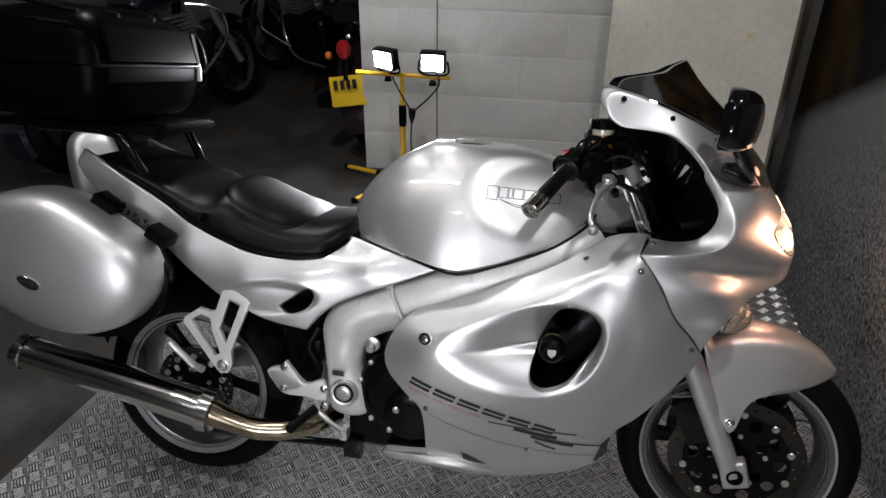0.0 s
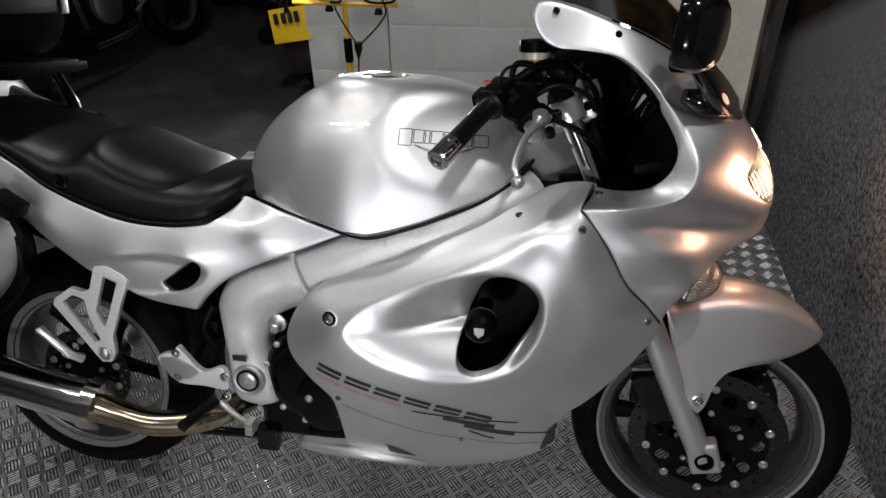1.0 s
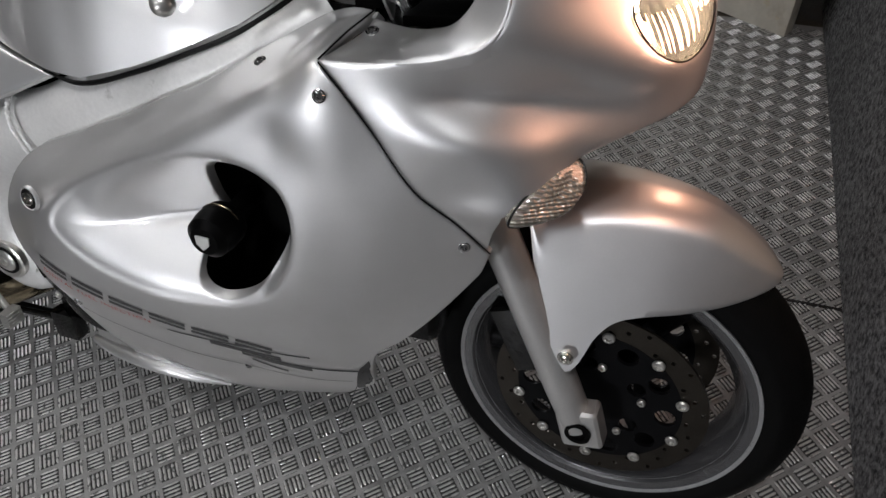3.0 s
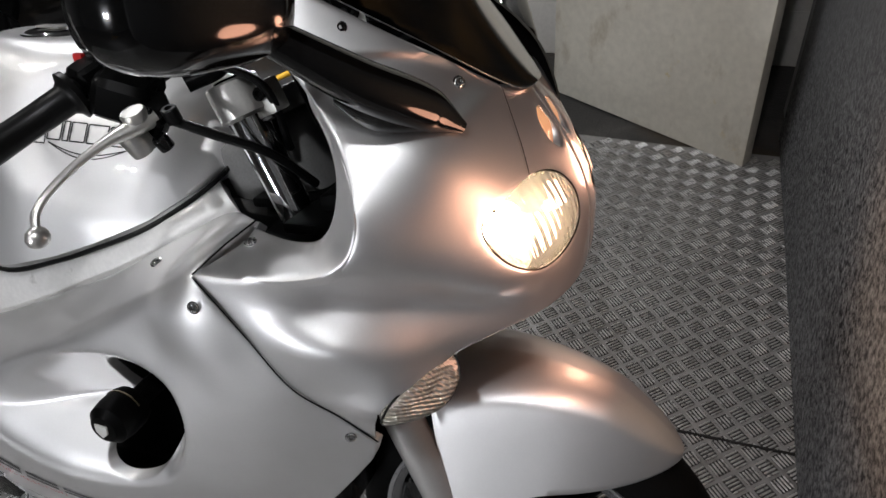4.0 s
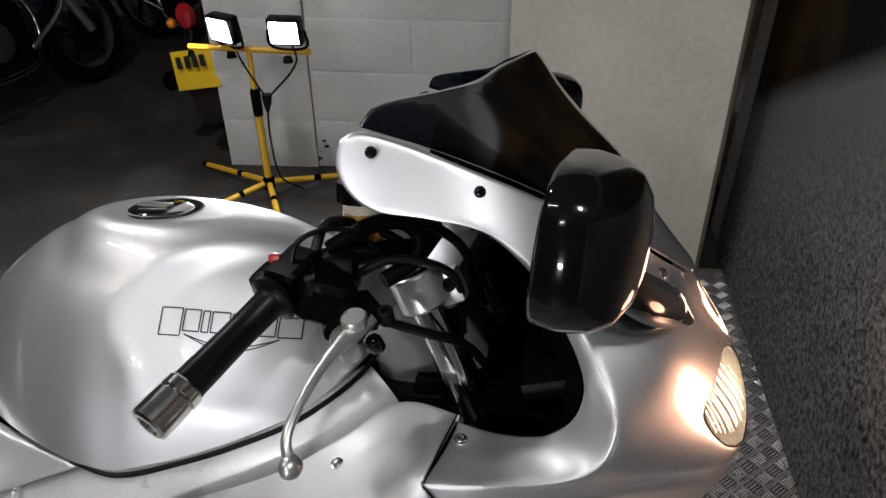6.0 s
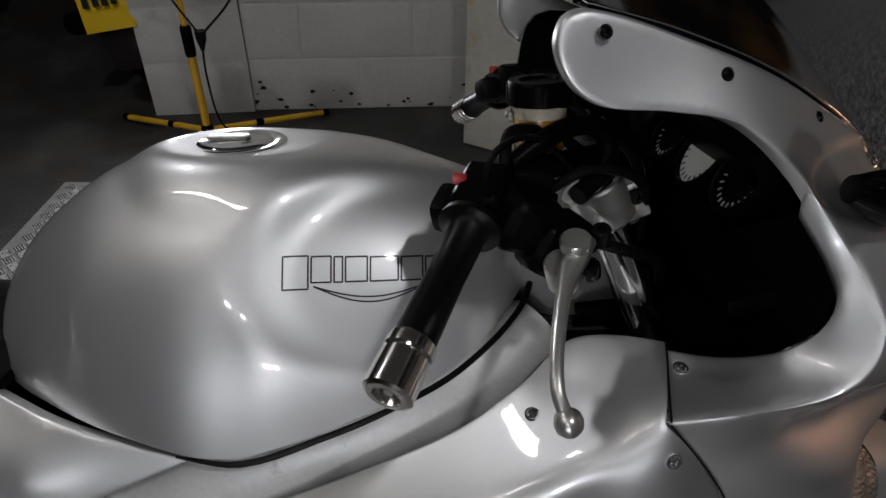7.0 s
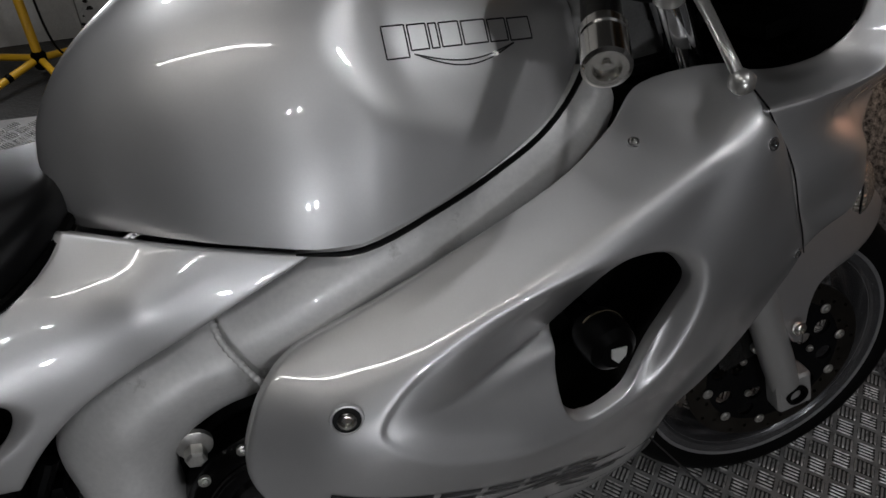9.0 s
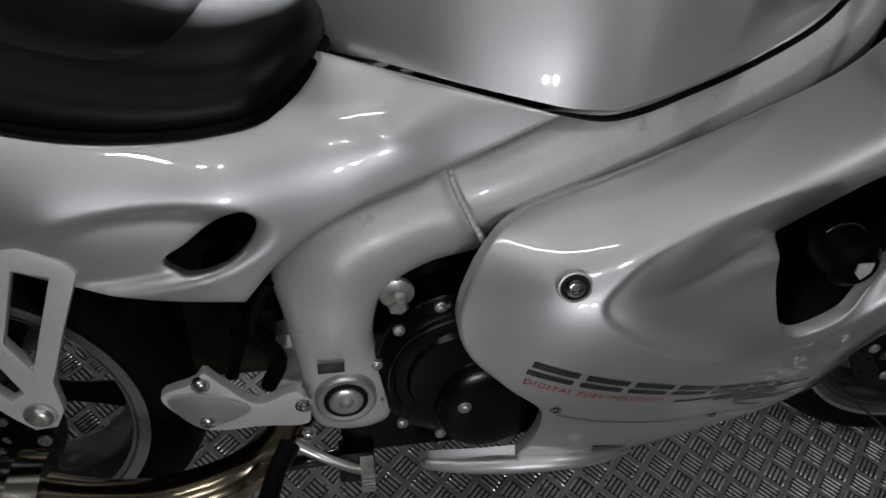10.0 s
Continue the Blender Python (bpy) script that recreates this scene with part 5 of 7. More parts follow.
def brake_disc(parent, c, y, r, m, carrier):
    """A drilled brake disc on a dark carrier with round bobbins."""
    n = 72
    outer = [(r * math.sin(a), r * math.cos(a)) for a in np.arange(n) * 2 * math.pi / n]
    inner = [(0.76 * r * math.sin(a), 0.76 * r * math.cos(a)) for a in np.arange(48) * 2 * math.pi / 48]
    drilled = []
    for k in range(36):
        a, q = 2 * math.pi * k / 36, r * (0.82 + 0.065 * (k % 3))
        drilled.append([(q * math.sin(a) + 0.0038 * math.sin(b), q * math.cos(a) + 0.0038 * math.cos(b)) for b in np.arange(8) * math.pi / 4])
    T = m @ Matrix.Translation((c[0], c[1] + y, c[2]))
    d = part("brake_disc", slab(outer, 0.005, T, 0, [inner] + drilled), DISC, parent, "drilled steel brake disc", 30)
    hub = [(0.775 * r * math.sin(a), 0.775 * r * math.cos(a)) for a in np.arange(60) * 2 * math.pi / 60]
    gaps = []
    for k in range(10):
        a = 2 * math.pi * (k + 0.5) / 10
        for q, e in ((0.63 * r, 0.098 * r),) + (((0.41 * r, 0.085 * r),) if k % 2 else ()):
            gaps.append([(q * math.sin(a) + e * math.sin(b), q * math.cos(a) + e * math.cos(b)) for b in np.arange(14) * math.pi / 7])
    part("carrier", slab(hub, 0.006, T @ Matrix.Translation((0, -0.0005, 0)), 0, gaps), carrier, d, "black disc carrier", 30)
    bob = []
    for k in range(5):
        a = 2 * math.pi * k / 5
        p = (0.42 * r * math.sin(a), -0.003 if y < 0 else 0.008, 0.42 * r * math.cos(a))
        bob.append(moved(revolve([(0.0062, 0), (0.0062, 0.004), (0.005, 0.0055), (0.003, 0.0055), (0.0026, 0.002), (0.0005, 0.002)], p, (0, -1 if y < 0 else 1, 0), 14), T))
    for k in range(10):
        a = 2 * math.pi * k / 10
        p = (0.78 * r * math.sin(a), -0.003 if y < 0 else 0.008, 0.78 * r * math.cos(a))
        bob.append(moved(revolve([(0.0092, 0), (0.0092, 0.002), (0.0074, 0.0038), (0.0046, 0.0038), (0.004, 0.0008), (0.0005, 0.0008)], p, (0, -1 if y < 0 else 1, 0), 14), T))
    for one in bob:
        part("bobbin", one, ALLOY, d)
    return d


FRONT, REAR = (0.475, 0.0, 0.262), (-0.965, -0.005, 0.253)
fw = wheel("front", FRONT, 0.288, 0.118, 0.222, 0.1, 3, STEER, "grey front wheel with a black tyre", RIMDARK, -0.0008)
for y in (-0.068, 0.063):
    brake_disc(fw, FRONT, y, 0.16, STEER, SPOKE)
rw = wheel("rear", REAR, 0.285, 0.17, 0.205, 0.15, 5, Matrix(), "silver rear wheel with a black tyre", RIMDARK, 0.014)
brake_disc(rw, REAR, -0.075, 0.11, Matrix(), SPOKE)

# fork legs: silver sliders below, bright tubes above
for s in (-1, 1):
    y = s * 0.122
    foot, top = Vector((0.458, y, 0.262)), Vector((0.128, y * 0.98, 0.955))
    ax = (top - foot).normalized()
    leg = part("fork_slider", moved(join(tube([foot - ax * 0.01, foot + ax * 0.06, foot + ax * 0.33, foot + ax * 0.4, foot + ax * 0.415], [0.024, 0.026, 0.026, 0.03, 0.026], 24)), STEER), SILVERFORK, bike, "silver painted fork slider", 40)
    lug = block((0.062, 0.038, 0.07), Matrix.Translation(foot + Vector((0.008, 0.0, -0.004))) @ Matrix.Rotation(-0.3, 4, "Y"), 0.012, 3)
    part("axle_clamp", moved(lug, STEER), SILVERFORK, leg)
    part("axle_bolt", moved(revolve([(0.019, 0), (0.019, 0.004), (0.013, 0.004), (0.012, -0.004), (0.001, -0.004)], foot + Vector((0.008, s * 0.0205, -0.004)), (0, s, 0), 24), STEER), PLASTIC, leg)
    part("fork_tube", moved(tube([foot + ax * 0.4, top], 0.0215, 24), STEER), CHROME, bike, "chromed fork tube")
    clamp = part("fork_clamp", moved(revolve([(0.0255, -0.03), (0.0305, -0.026), (0.0305, 0.011), (0.0285, 0.0135), (0.0235, 0.0135), (0.0225, 0.009), (0.001, 0.009)], top - ax * 0.004, ax, 40), STEER), ALLOY, bike, "machined alloy fork clamp", 30)
    ear = block((0.03, 0.026, 0.038), Matrix.Translation(top - ax * 0.014 + Vector((0.03, -s * 0.012, 0.004))) @ ax.to_track_quat("Z", "X").to_matrix().to_4x4(), 0.005, 2)
    part("clamp_ear", moved(ear, STEER), ALLOY, clamp)
    part("pinch_bolt", moved(revolve([(0.008, -0.006), (0.008, 0.004), (0.0065, 0.006), (0.004, 0.006), (0.0035, 0.002), (0.0005, 0.002)], top - ax * 0.01 + Vector((0.034, s * 0.002, 0.008)), (0.1, s, 0.25), 18), STEER), BLACK, clamp, "black pinch bolt")
    part("fork_cap", moved(revolve([(0.0205, 0.0), (0.0205, 0.006), (0.0185, 0.0085), (0.016, 0.0085), (0.0155, 0.004), (0.001, 0.004)], top + ax * 0.004, ax, 28), STEER), BLACK, clamp, "black fork top cap", 40)
    cal = block((0.07, 0.05, 0.12), Matrix.Translation((0.36, s * 0.075, 0.36)) @ Matrix.Rotation(-0.45, 4, "Y"), 0.012, 3)
    caliper = part("brake_caliper", moved(cal, STEER), BLACK, bike, "black brake caliper")
    for dz in (-0.045, 0.045):
        part("bolt", moved(revolve([(0.011, 0), (0.011, 0.008), (0.008, 0.01), (0.004, 0.01), (0.004, 0.005), (0.001, 0.005)], (0.385 - dz * 0.4, s * 0.1, 0.385 + dz), (0, s, 0), 16), STEER), ALLOY, caliper)
    part("caliper_lug", moved(tube([(0.395, s * 0.105, 0.43), (0.37, s * 0.098, 0.44)], 0.013, 12), STEER), ALLOY, caliper)
part("yoke", moved(block((0.07, 0.24, 0.03), Matrix.Translation((0.14, 0, 0.925)) @ Matrix.Rotation(-0.44, 4, "Y"), 0.01), STEER), YOKE, bike, "alloy top yoke")

# front mudguard: a hood that follows the tyre, with arms down to the fork
def mudguard():
    """One moulded skin: a crowned hood drawn out to a tip, with flanks that reach down to the fork."""
    edge = np.array(spline([(0.352, 0.57), (0.372, 0.5), (0.402, 0.42), (0.424, 0.384), (0.436, 0.373), (0.448, 0.386), (0.461, 0.424), (0.48, 0.449), (0.51, 0.462), (0.56, 0.473), (0.61, 0.486), (0.645, 0.499), (0.664, 0.509)], 6))
    tip = 0.664
    xs = np.r_[np.linspace(0.352, 0.56, 44), 0.56 + (tip - 0.56) * np.sin(np.linspace(0.05, 1, 26) * math.pi / 2)]
    rings = []
    for x in xs:
        z0 = float(np.interp(x, edge[:, 0], edge[:, 1]))
        top = 0.262 + math.sqrt(0.338 ** 2 - (x - 0.475) ** 2) - 0.25 * max(x - 0.57, 0.0) ** 1.1 - 5.0 * max(x - 0.62, 0.0) ** 2
        top = max(top, z0 + 0.001)
        u = min(max((x - 0.5) / (tip + 0.0005 - 0.5), 0.0), 1.0)
        taper = math.sqrt(1 - u ** 2.6)
        drop = min(0.044 - 0.014 * u, (top - z0) * 0.5)
        zs = [z0, z0 * 0.5 + (top - drop) * 0.5, top - drop]
        y0, ym, ys = [taper * (0.146 - 0.32 * (z - 0.375) - 0.22 * (x - 0.43)) for z in zs]
        half = spline([(y0, z0), (ym, zs[1]), (ys, zs[2]), (ys * 0.86, top - drop * 0.46), (ys * 0.52, top - drop * 0.14), (0.0, top)], 5)
        outer = [(x, -y, z) for y, z in half] + [(x, y, z) for y, z in half[::-1][1:]]
        inner = [(x, y * 0.965, z - 0.0035) for _, y, z in outer[::-1]]
        rings.append(outer + inner)
    return loft(rings)


mg = part("mudguard", mudguard(), SILVER, bike, "silver front mudguard with a pointed tip", 60)
for s in (1, -1):
    bolt(mg, (0.432, -0.147 * s, 0.4), (0, -s, 0.1), 0.009, STEEL)
mg.matrix_local = STEER

# ---- handlebars ----
def bar_side(s):
    end, inn = (Vector((-0.074, -0.357, 0.886)), Vector((-0.008, -0.218, 0.957))) if s > 0 else (Vector((0.016, 0.352, 0.93)), Vector((0.06, 0.215, 0.99)))
    ax = (end - inn).normalized()
    L = (end - inn).length
    g = part("grip", revolve([(0.001, 0), (0.026, 0), (0.027, 0.006), (0.02, 0.009), (0.0165, 0.014), (0.0155, 0.06), (0.0165, L - 0.05), (0.0175, L - 0.047), (0.001, L - 0.047)], inn, ax, 28), RUBBER, bike, "black rubber handlebar grip", 50)
    part("bar_end", revolve([(0.0175, L - 0.047), (0.019, L - 0.045), (0.019, L - 0.036), (0.0175, L - 0.034), (0.019, L - 0.032), (0.019, L - 0.002), (0.016, L), (0.011, L), (0.009, L - 0.006), (0.004, L - 0.006), (0.0035, L - 0.003), (0.0005, L - 0.003)], inn, ax, 32),
         STEEL, g, "polished steel bar end weight", 30)
    top = Vector((0.12, -0.115 * s, 0.985))
    part("handlebar", tube([inn + ax * 0.02, inn - ax * 0.05, top], 0.0125, 14, 6), PLASTIC, bike, "black handlebar")
    back = -ax
    sw = part("switch_block", join(block((0.042, 0.052, 0.044), Matrix.Translation(inn + back * 0.032) @ ax.to_track_quat("Y", "Z").to_matrix().to_4x4(), 0.012, 3),
              block((0.032, 0.035, 0.03), Matrix.Translation(inn + back * 0.03 + Vector((-0.025, 0, -0.008))) @ ax.to_track_quat("Y", "Z").to_matrix().to_4x4(), 0.008, 2)), PLASTIC, bike, "black handlebar switch block")
    part("switch", block((0.012, 0.008, 0.009), Matrix.Translation(inn + back * 0.028 + Vector((-0.02, 0, 0.02))), 0.003), RED, sw, "red stop switch")
    part("lever_perch", join(block((0.035, 0.03, 0.03), Matrix.Translation(inn + back * 0.05 + Vector((0.035, 0, 0))), 0.008), tube([inn + back * 0.05, inn + back * 0.045 + Vector((0.055, 0, -0.018))], 0.013, 12)), PLASTIC, bike)
    if s > 0:
        line = [(0.085, -0.215, 0.94), (0.076, -0.232, 0.934), (0.062, -0.268, 0.923), (0.05, -0.31, 0.903), (0.045, -0.343, 0.88), (0.052, -0.354, 0.86)]
    else:
        line = [(0.13, 0.2, 0.985), (0.115, 0.235, 0.98), (0.1, 0.28, 0.965), (0.09, 0.32, 0.95), (0.09, 0.345, 0.935), (0.095, 0.35, 0.925)]
    lev = part("brake_lever" if s > 0 else "clutch_lever", tube(line, [0.0125, 0.013, 0.0072, 0.0055, 0.0052, 0.0055], 14, 6, 0.7), ALLOY, bike, "polished alloy lever", 50)
    p = Vector(line[-1])
    part("ball_end", revolve([(0.0005, -0.011), (0.006, -0.0095), (0.0098, -0.005), (0.0108, 0), (0.0098, 0.005), (0.006, 0.0095), (0.0005, 0.011)], p, (0, -s, -0.2), 20), ALLOY, lev)
    part("adjuster", revolve([(0.013, -0.004), (0.0135, 0.004), (0.012, 0.0065), (0.001, 0.0065)], Vector(line[1]) + Vector((0, 0, 0.01)), (-0.1, -0.35 * s, 0.93), 24), ALLOY, lev, "flat alloy pivot disc")
    part("bush", revolve([(0.0085, -0.012), (0.0085, 0.003), (0.0075, 0.0042), (0.0042, 0.0042), (0.0036, 0.0), (0.0005, 0.0)], Vector(line[0]) + Vector((0.017, 0.004 * s, 0.006)), (-0.1, -0.35 * s, 0.93), 20), RUBBER, lev, "dark pivot bush")


bar_side(1)
bar_side(-1)

# brake fluid pot
pot = part("fluid_pot", revolve([(0.001, -0.028), (0.019, -0.028), (0.023, -0.022), (0.0245, 0.02), (0.001, 0.02)], (0.06, -0.125, 1.022), (-0.05, 0, 1), 28), FLUID, bike, "yellowed brake fluid reservoir")
part("fluid", revolve([(0.001, -0.0285), (0.0192, -0.0285), (0.0235, -0.0222), (0.0245, 0.004), (0.001, 0.004)], (0.06, -0.125, 1.022), (-0.05, 0, 1), 28), AMBERFLUID, pot, "amber brake fluid")
part("cap", revolve([(0.03, 0.016), (0.03, 0.034), (0.028, 0.037), (0.02, 0.037), (0.018, 0.034), (0.001, 0.034)], (0.06, -0.125, 1.022), (-0.05, 0, 1), 28), PLASTIC, pot, "ribbed black cap")
part("ribs", join(*[block((0.004, 0.006, 0.018), Matrix.Translation((0.06, -0.125, 1.047)) @ pose(0, 0, 0, 0, 0, k * 30) @ pose(0.03, 0, 0), 0.001) for k in range(12)]), PLASTIC, pot)

# throttle housing, lever pivot and the hose loop over it
part("throttle_housing", join(block((0.06, 0.06, 0.05), Matrix.Translation((0.035, -0.195, 0.955)) @ pose(0, 0, 0, 15, 20, 28), 0.02, 3), block((0.042, 0.04, 0.048), Matrix.Translation((0.06, -0.2, 0.928)) @ pose(0, 0, 0, 0, 30, 20), 0.015, 3)), PLASTIC, bike, "black throttle and brake housing")
part("lever_pivot", revolve([(0.0145, -0.014), (0.015, 0.012), (0.0135, 0.0145), (0.001, 0.015)], (0.068, -0.228, 0.917), (-0.25, -0.45, 0.86), 24), ALLOY, bike, "worn alloy lever pivot cap")
part("pivot_bolt", revolve([(0.0085, -0.01), (0.0088, 0.003), (0.0075, 0.005), (0.004, 0.005), (0.0035, 0.001), (0.001, 0.001)], (0.093, -0.22, 0.917), (-0.25, -0.45, 0.86), 16), BLACK, bike)
part("hose_loop", tube([(0.03, -0.165, 0.992), (0.07, -0.15, 1.016), (0.104, -0.138, 1.02), (0.122, -0.132, 1.002), (0.118, -0.14, 0.978), (0.09, -0.165, 0.962)], 0.0095, 12, 8), PLASTIC, bike, "black rubber hose loop")

bracket = part("lever_bracket", slab([(-0.03, 0.02), (0.012, 0.026), (0.026, 0.004), (0.022, -0.02), (0.01, -0.022), (-0.026, 0.002)], 0.01, Matrix.Translation((0.072, -0.212, 0.948)) @ pose(0, 0, 0, -62, 0, 14), 0.003), PLASTIC, bike, "black lever bracket")
part("bolt", revolve([(0.006, -0.004), (0.006, 0.003), (0.0045, 0.0045), (0.003, 0.0045), (0.0025, 0.001), (0.0005, 0.001)], (0.083, -0.222, 0.945), (0.1, -0.47, 0.87), 14), PLASTIC, bracket)

# cables and hoses
for line, r in (([(0.02, -0.19, 0.985), (0.03, -0.16, 1.02), (0.09, -0.13, 1.0), (0.14, -0.1, 0.94), (0.15, -0.09, 0.86)], 0.0055), ([(0.05, -0.17, 0.96), (0.1, -0.16, 0.985), (0.16, -0.13, 0.96), (0.17, -0.1, 0.88)], 0.005),
                ([(0.085, -0.21, 0.94), (0.13, -0.19, 0.92), (0.175, -0.15, 0.89), (0.2, -0.1, 0.84)], 0.0055), ([(0.0, -0.2, 0.955), (0.01, -0.2, 1.01), (0.05, -0.165, 1.015), (0.1, -0.14, 0.97)], 0.003),
                ([(0.06, -0.1, 1.0), (0.1, -0.09, 1.01), (0.16, -0.08, 0.98), (0.19, -0.06, 0.9)], 0.006), ([(0.11, 0.17, 1.0), (0.15, 0.1, 0.98), (0.18, 0.05, 0.9)], 0.006)):
    part("cable", tube(line, r, 10, 8), RUBBER, bike, "black control cable")

# instrument cluster
part("dash", join(block((0.05, 0.3, 0.11), Matrix.Translation((0.3, 0, 0.95)) @ Matrix.Rotation(-0.5, 4, "Y"), 0.02, 3), block((0.12, 0.34, 0.02), pose(0.3, 0, 0.862, 0, -15, 0), 0.008)), PLASTIC, bike, "black instrument panel")
face = Vector((-0.85, 0, 0.52)).normalized()
part("inner_panel", shell([(0.1, 0.19, 0.8), (0.2, 0.2, 0.79), (0.32, 0.19, 0.78), (0.44, 0.12, 0.8), (0.45, 0.1, 0.9), (0.4, 0.13, 0.99), (0.25, 0.19, 1.06), (0.1, 0.2, 1.09), (0.08, 0.2, 0.95)], [], Flat((0, 1, 0)), res=0.02), PLASTIC, bike, "black inner fairing panel")
for size, m in (((0.18, 0.36, 0.012), pose(0.29, 0, 0.826, 0, -6, 0)), ((0.1, 0.22, 0.012), pose(0.165, 0, 0.813, 0, -6, 0)), ((0.012, 0.3, 0.14), pose(0.355, 0, 0.88, 0, -15, 0))):
    part("inner_panel", block(size, m, 0.004), PLASTIC, bike, "black inner fairing tray")
for y, r in ((0.0, 0.042), (0.1, 0.038), (-0.1, 0.038)):
    c = Vector((0.272, y, 0.957))
    gz = part("gauge", revolve([(r * 1.15, -0.03), (r * 1.15, 0.006), (r * 1.08, 0.009), (r * 1.0, 0.008), (r * 0.98, 0.001), (0.001, 0.001)], c, face, 36), PLASTIC, bike, "round instrument with a bright dial", 40)
    if y == 0:
        part("dial", revolve([(r * 0.97, 0.0015), (r * 0.97, 0.0025), (0.001, 0.0025)], c, face, 36), DIAL, gz)
    else:
        part("dial", revolve([(r * 0.97, 0.0015), (r * 0.97, 0.0025), (0.001, 0.0025)], c, face, 36), BLACK, gz)
    xdir = Vector((0, -1, 0))
    ydir = face.cross(xdir)
    for k in range(19):
        a = radians(225 - 15 * k)
        u = xdir * math.cos(a) - ydir * math.sin(a)
        part("tick", tube([c + face * 0.003 + u * r * 0.78, c + face * 0.003 + u * r * 0.92], 0.0008, 4), INK if y == 0 else DIAL, gz)
    part("needle", tube([c + face * 0.005, c + face * 0.005 + (xdir * -0.9 + ydir * 0.3) * r * 0.75], [0.0018, 0.0006], 6), RED, gz)
    part("glow_ring", ring_on(c + face * 0.0035, face, r * 0.95, 0.0011, -0.6, 1.7), DIALGLOW, gz)

# ---- mirrors ----
MIRROR = bpy.data.materials.new("mirror_glass")
MIRROR.use_nodes = True
MIRROR.node_tree.nodes["Principled BSDF"].inputs["Metallic"].default_value = 1
MIRROR.node_tree.nodes["Principled BSDF"].inputs["Roughness"].default_value = 0.01
MIRROR.node_tree.nodes["Principled BSDF"].inputs["Base Color"].default_value = (0.85, 0.86, 0.86, 1)


def mirror(s):
    c = Vector((0.284, -0.373, 1.088)) if s > 0 else Vector((0.265, 0.44, 1.085))
    across = Vector((-0.17, -0.98, 0.03)).normalized() if s > 0 else Vector((-0.33, 0.94, -0.08)).normalized()
    up = Vector((0.08, 0, 1)).normalized()
    fwd = up.cross(across).normalized()
    if fwd.x < 0:
        fwd = -fwd
    rings = []
    for d, k in ((-0.03, 0.94), (-0.026, 0.99), (-0.01, 1.0), (0.008, 0.95), (0.022, 0.82), (0.031, 0.6), (0.035, 0.3), (0.036, 0.02)):
        ring = []
        for a in np.arange(40) * 2 * math.pi / 40:
            ca, sa = math.cos(a), math.sin(a)
            u, v = 0.082 * math.copysign(abs(ca) ** 0.62, ca), 0.057 * math.copysign(abs(sa) ** 0.62, sa)
            u += 0.008 * sa * (1 if ca < 0 else 0.3)
            ring.append(c + k * (across * u + up * v) + fwd * d)
        rings.append(ring)
    mr = part("mirror", loft(rings), BLACK, bike, "gloss black mirror housing on a blade stalk", 60)
    glass_ring = [c + 0.9 * (p - c - fwd * -0.03) / 0.94 + fwd * -0.0308 for p in rings[0]]
    part("mirror_glass", ([tuple(p) for p in glass_ring], [list(range(40))]), MIRROR, mr)
    root = Vector((0.372, -0.19 * s, 0.968))
    inn = c - across * 0.055 - up * 0.035
    part("stalk", tube([root + Vector((0.03, 0.02 * s, -0.02)), root, root * 0.55 + inn * 0.45 + Vector((0.0, -0.01 * s, 0.0)), inn], [0.006, 0.022, 0.021, 0.014], 20, 8, 1.0), BLACK, mr, "", 60)
    part("stalk_base", tube([Vector((0.30, -0.222 * s, 0.985)), Vector((0.34, -0.215 * s, 0.975)), Vector((0.395, -0.178 * s, 0.955))], [0.012, 0.024, 0.006], 20, 8), BLACK, mr, "", 60)


mirror(1)
mirror(-1)

# ---- exhaust, rests and stand ----
can = part("silencer", join(tube([(-1.4, -0.2, 0.345), (-1.39, -0.2, 0.343), (-1.37, -0.2, 0.34), (-1.1, -0.2, 0.297), (-0.88, -0.2, 0.256), (-0.86, -0.2, 0.252)], [0.04, 0.046, 0.046, 0.05, 0.054, 0.05], 40, 0, 0.9)), STEEL, bike, "polished oval steel silencer", 40)
part("clamp", tube([(-0.875, -0.199, 0.254), (-0.845, -0.198, 0.249)], [0.058, 0.056], 36), STEEL, can, "", 40)
part("clamp", tube([(-1.402, -0.2, 0.3455), (-1.378, -0.2, 0.342)], [0.05, 0.05], 36, 0, 0.9), CHROME, can, "", 40)
part("link_pipe", tube([(-0.86, -0.2, 0.25), (-0.8, -0.198, 0.232), (-0.72, -0.19, 0.215), (-0.62, -0.16, 0.222), (-0.56, -0.06, 0.22)], [0.036, 0.03, 0.029, 0.029, 0.029], 28, 6), GOLD, bike, "heat tinted exhaust link pipe")
HANGER = [(-0.815, 0.585), (-0.795, 0.592), (-0.775, 0.582), (-0.752, 0.57), (-0.743, 0.556), (-0.77, 0.49), (-0.795, 0.425), (-0.794, 0.385), (-0.806, 0.362), (-0.828, 0.36), (-0.842, 0.376), (-0.868, 0.412), (-0.925, 0.487), (-0.92, 0.502), (-0.878, 0.531), (-0.85, 0.524), (-0.834, 0.53)]
GAPS = [[(-0.797, 0.563), (-0.768, 0.553), (-0.81, 0.443), (-0.826, 0.48)], [(-0.902, 0.495), (-0.874, 0.514), (-0.85, 0.505), (-0.846, 0.472), (-0.826, 0.414), (-0.84, 0.405)]]
hang = part("footrest_hanger", slab(HANGER, 0.014, Matrix.Translation((0, -0.197, 0)), 0.004, GAPS), CAST, bike, "silver alloy pillion footrest hanger", 30)
bolt(hang, (-0.817, -0.199, 0.384), (0, -1, 0), 0.013, ALLOY)
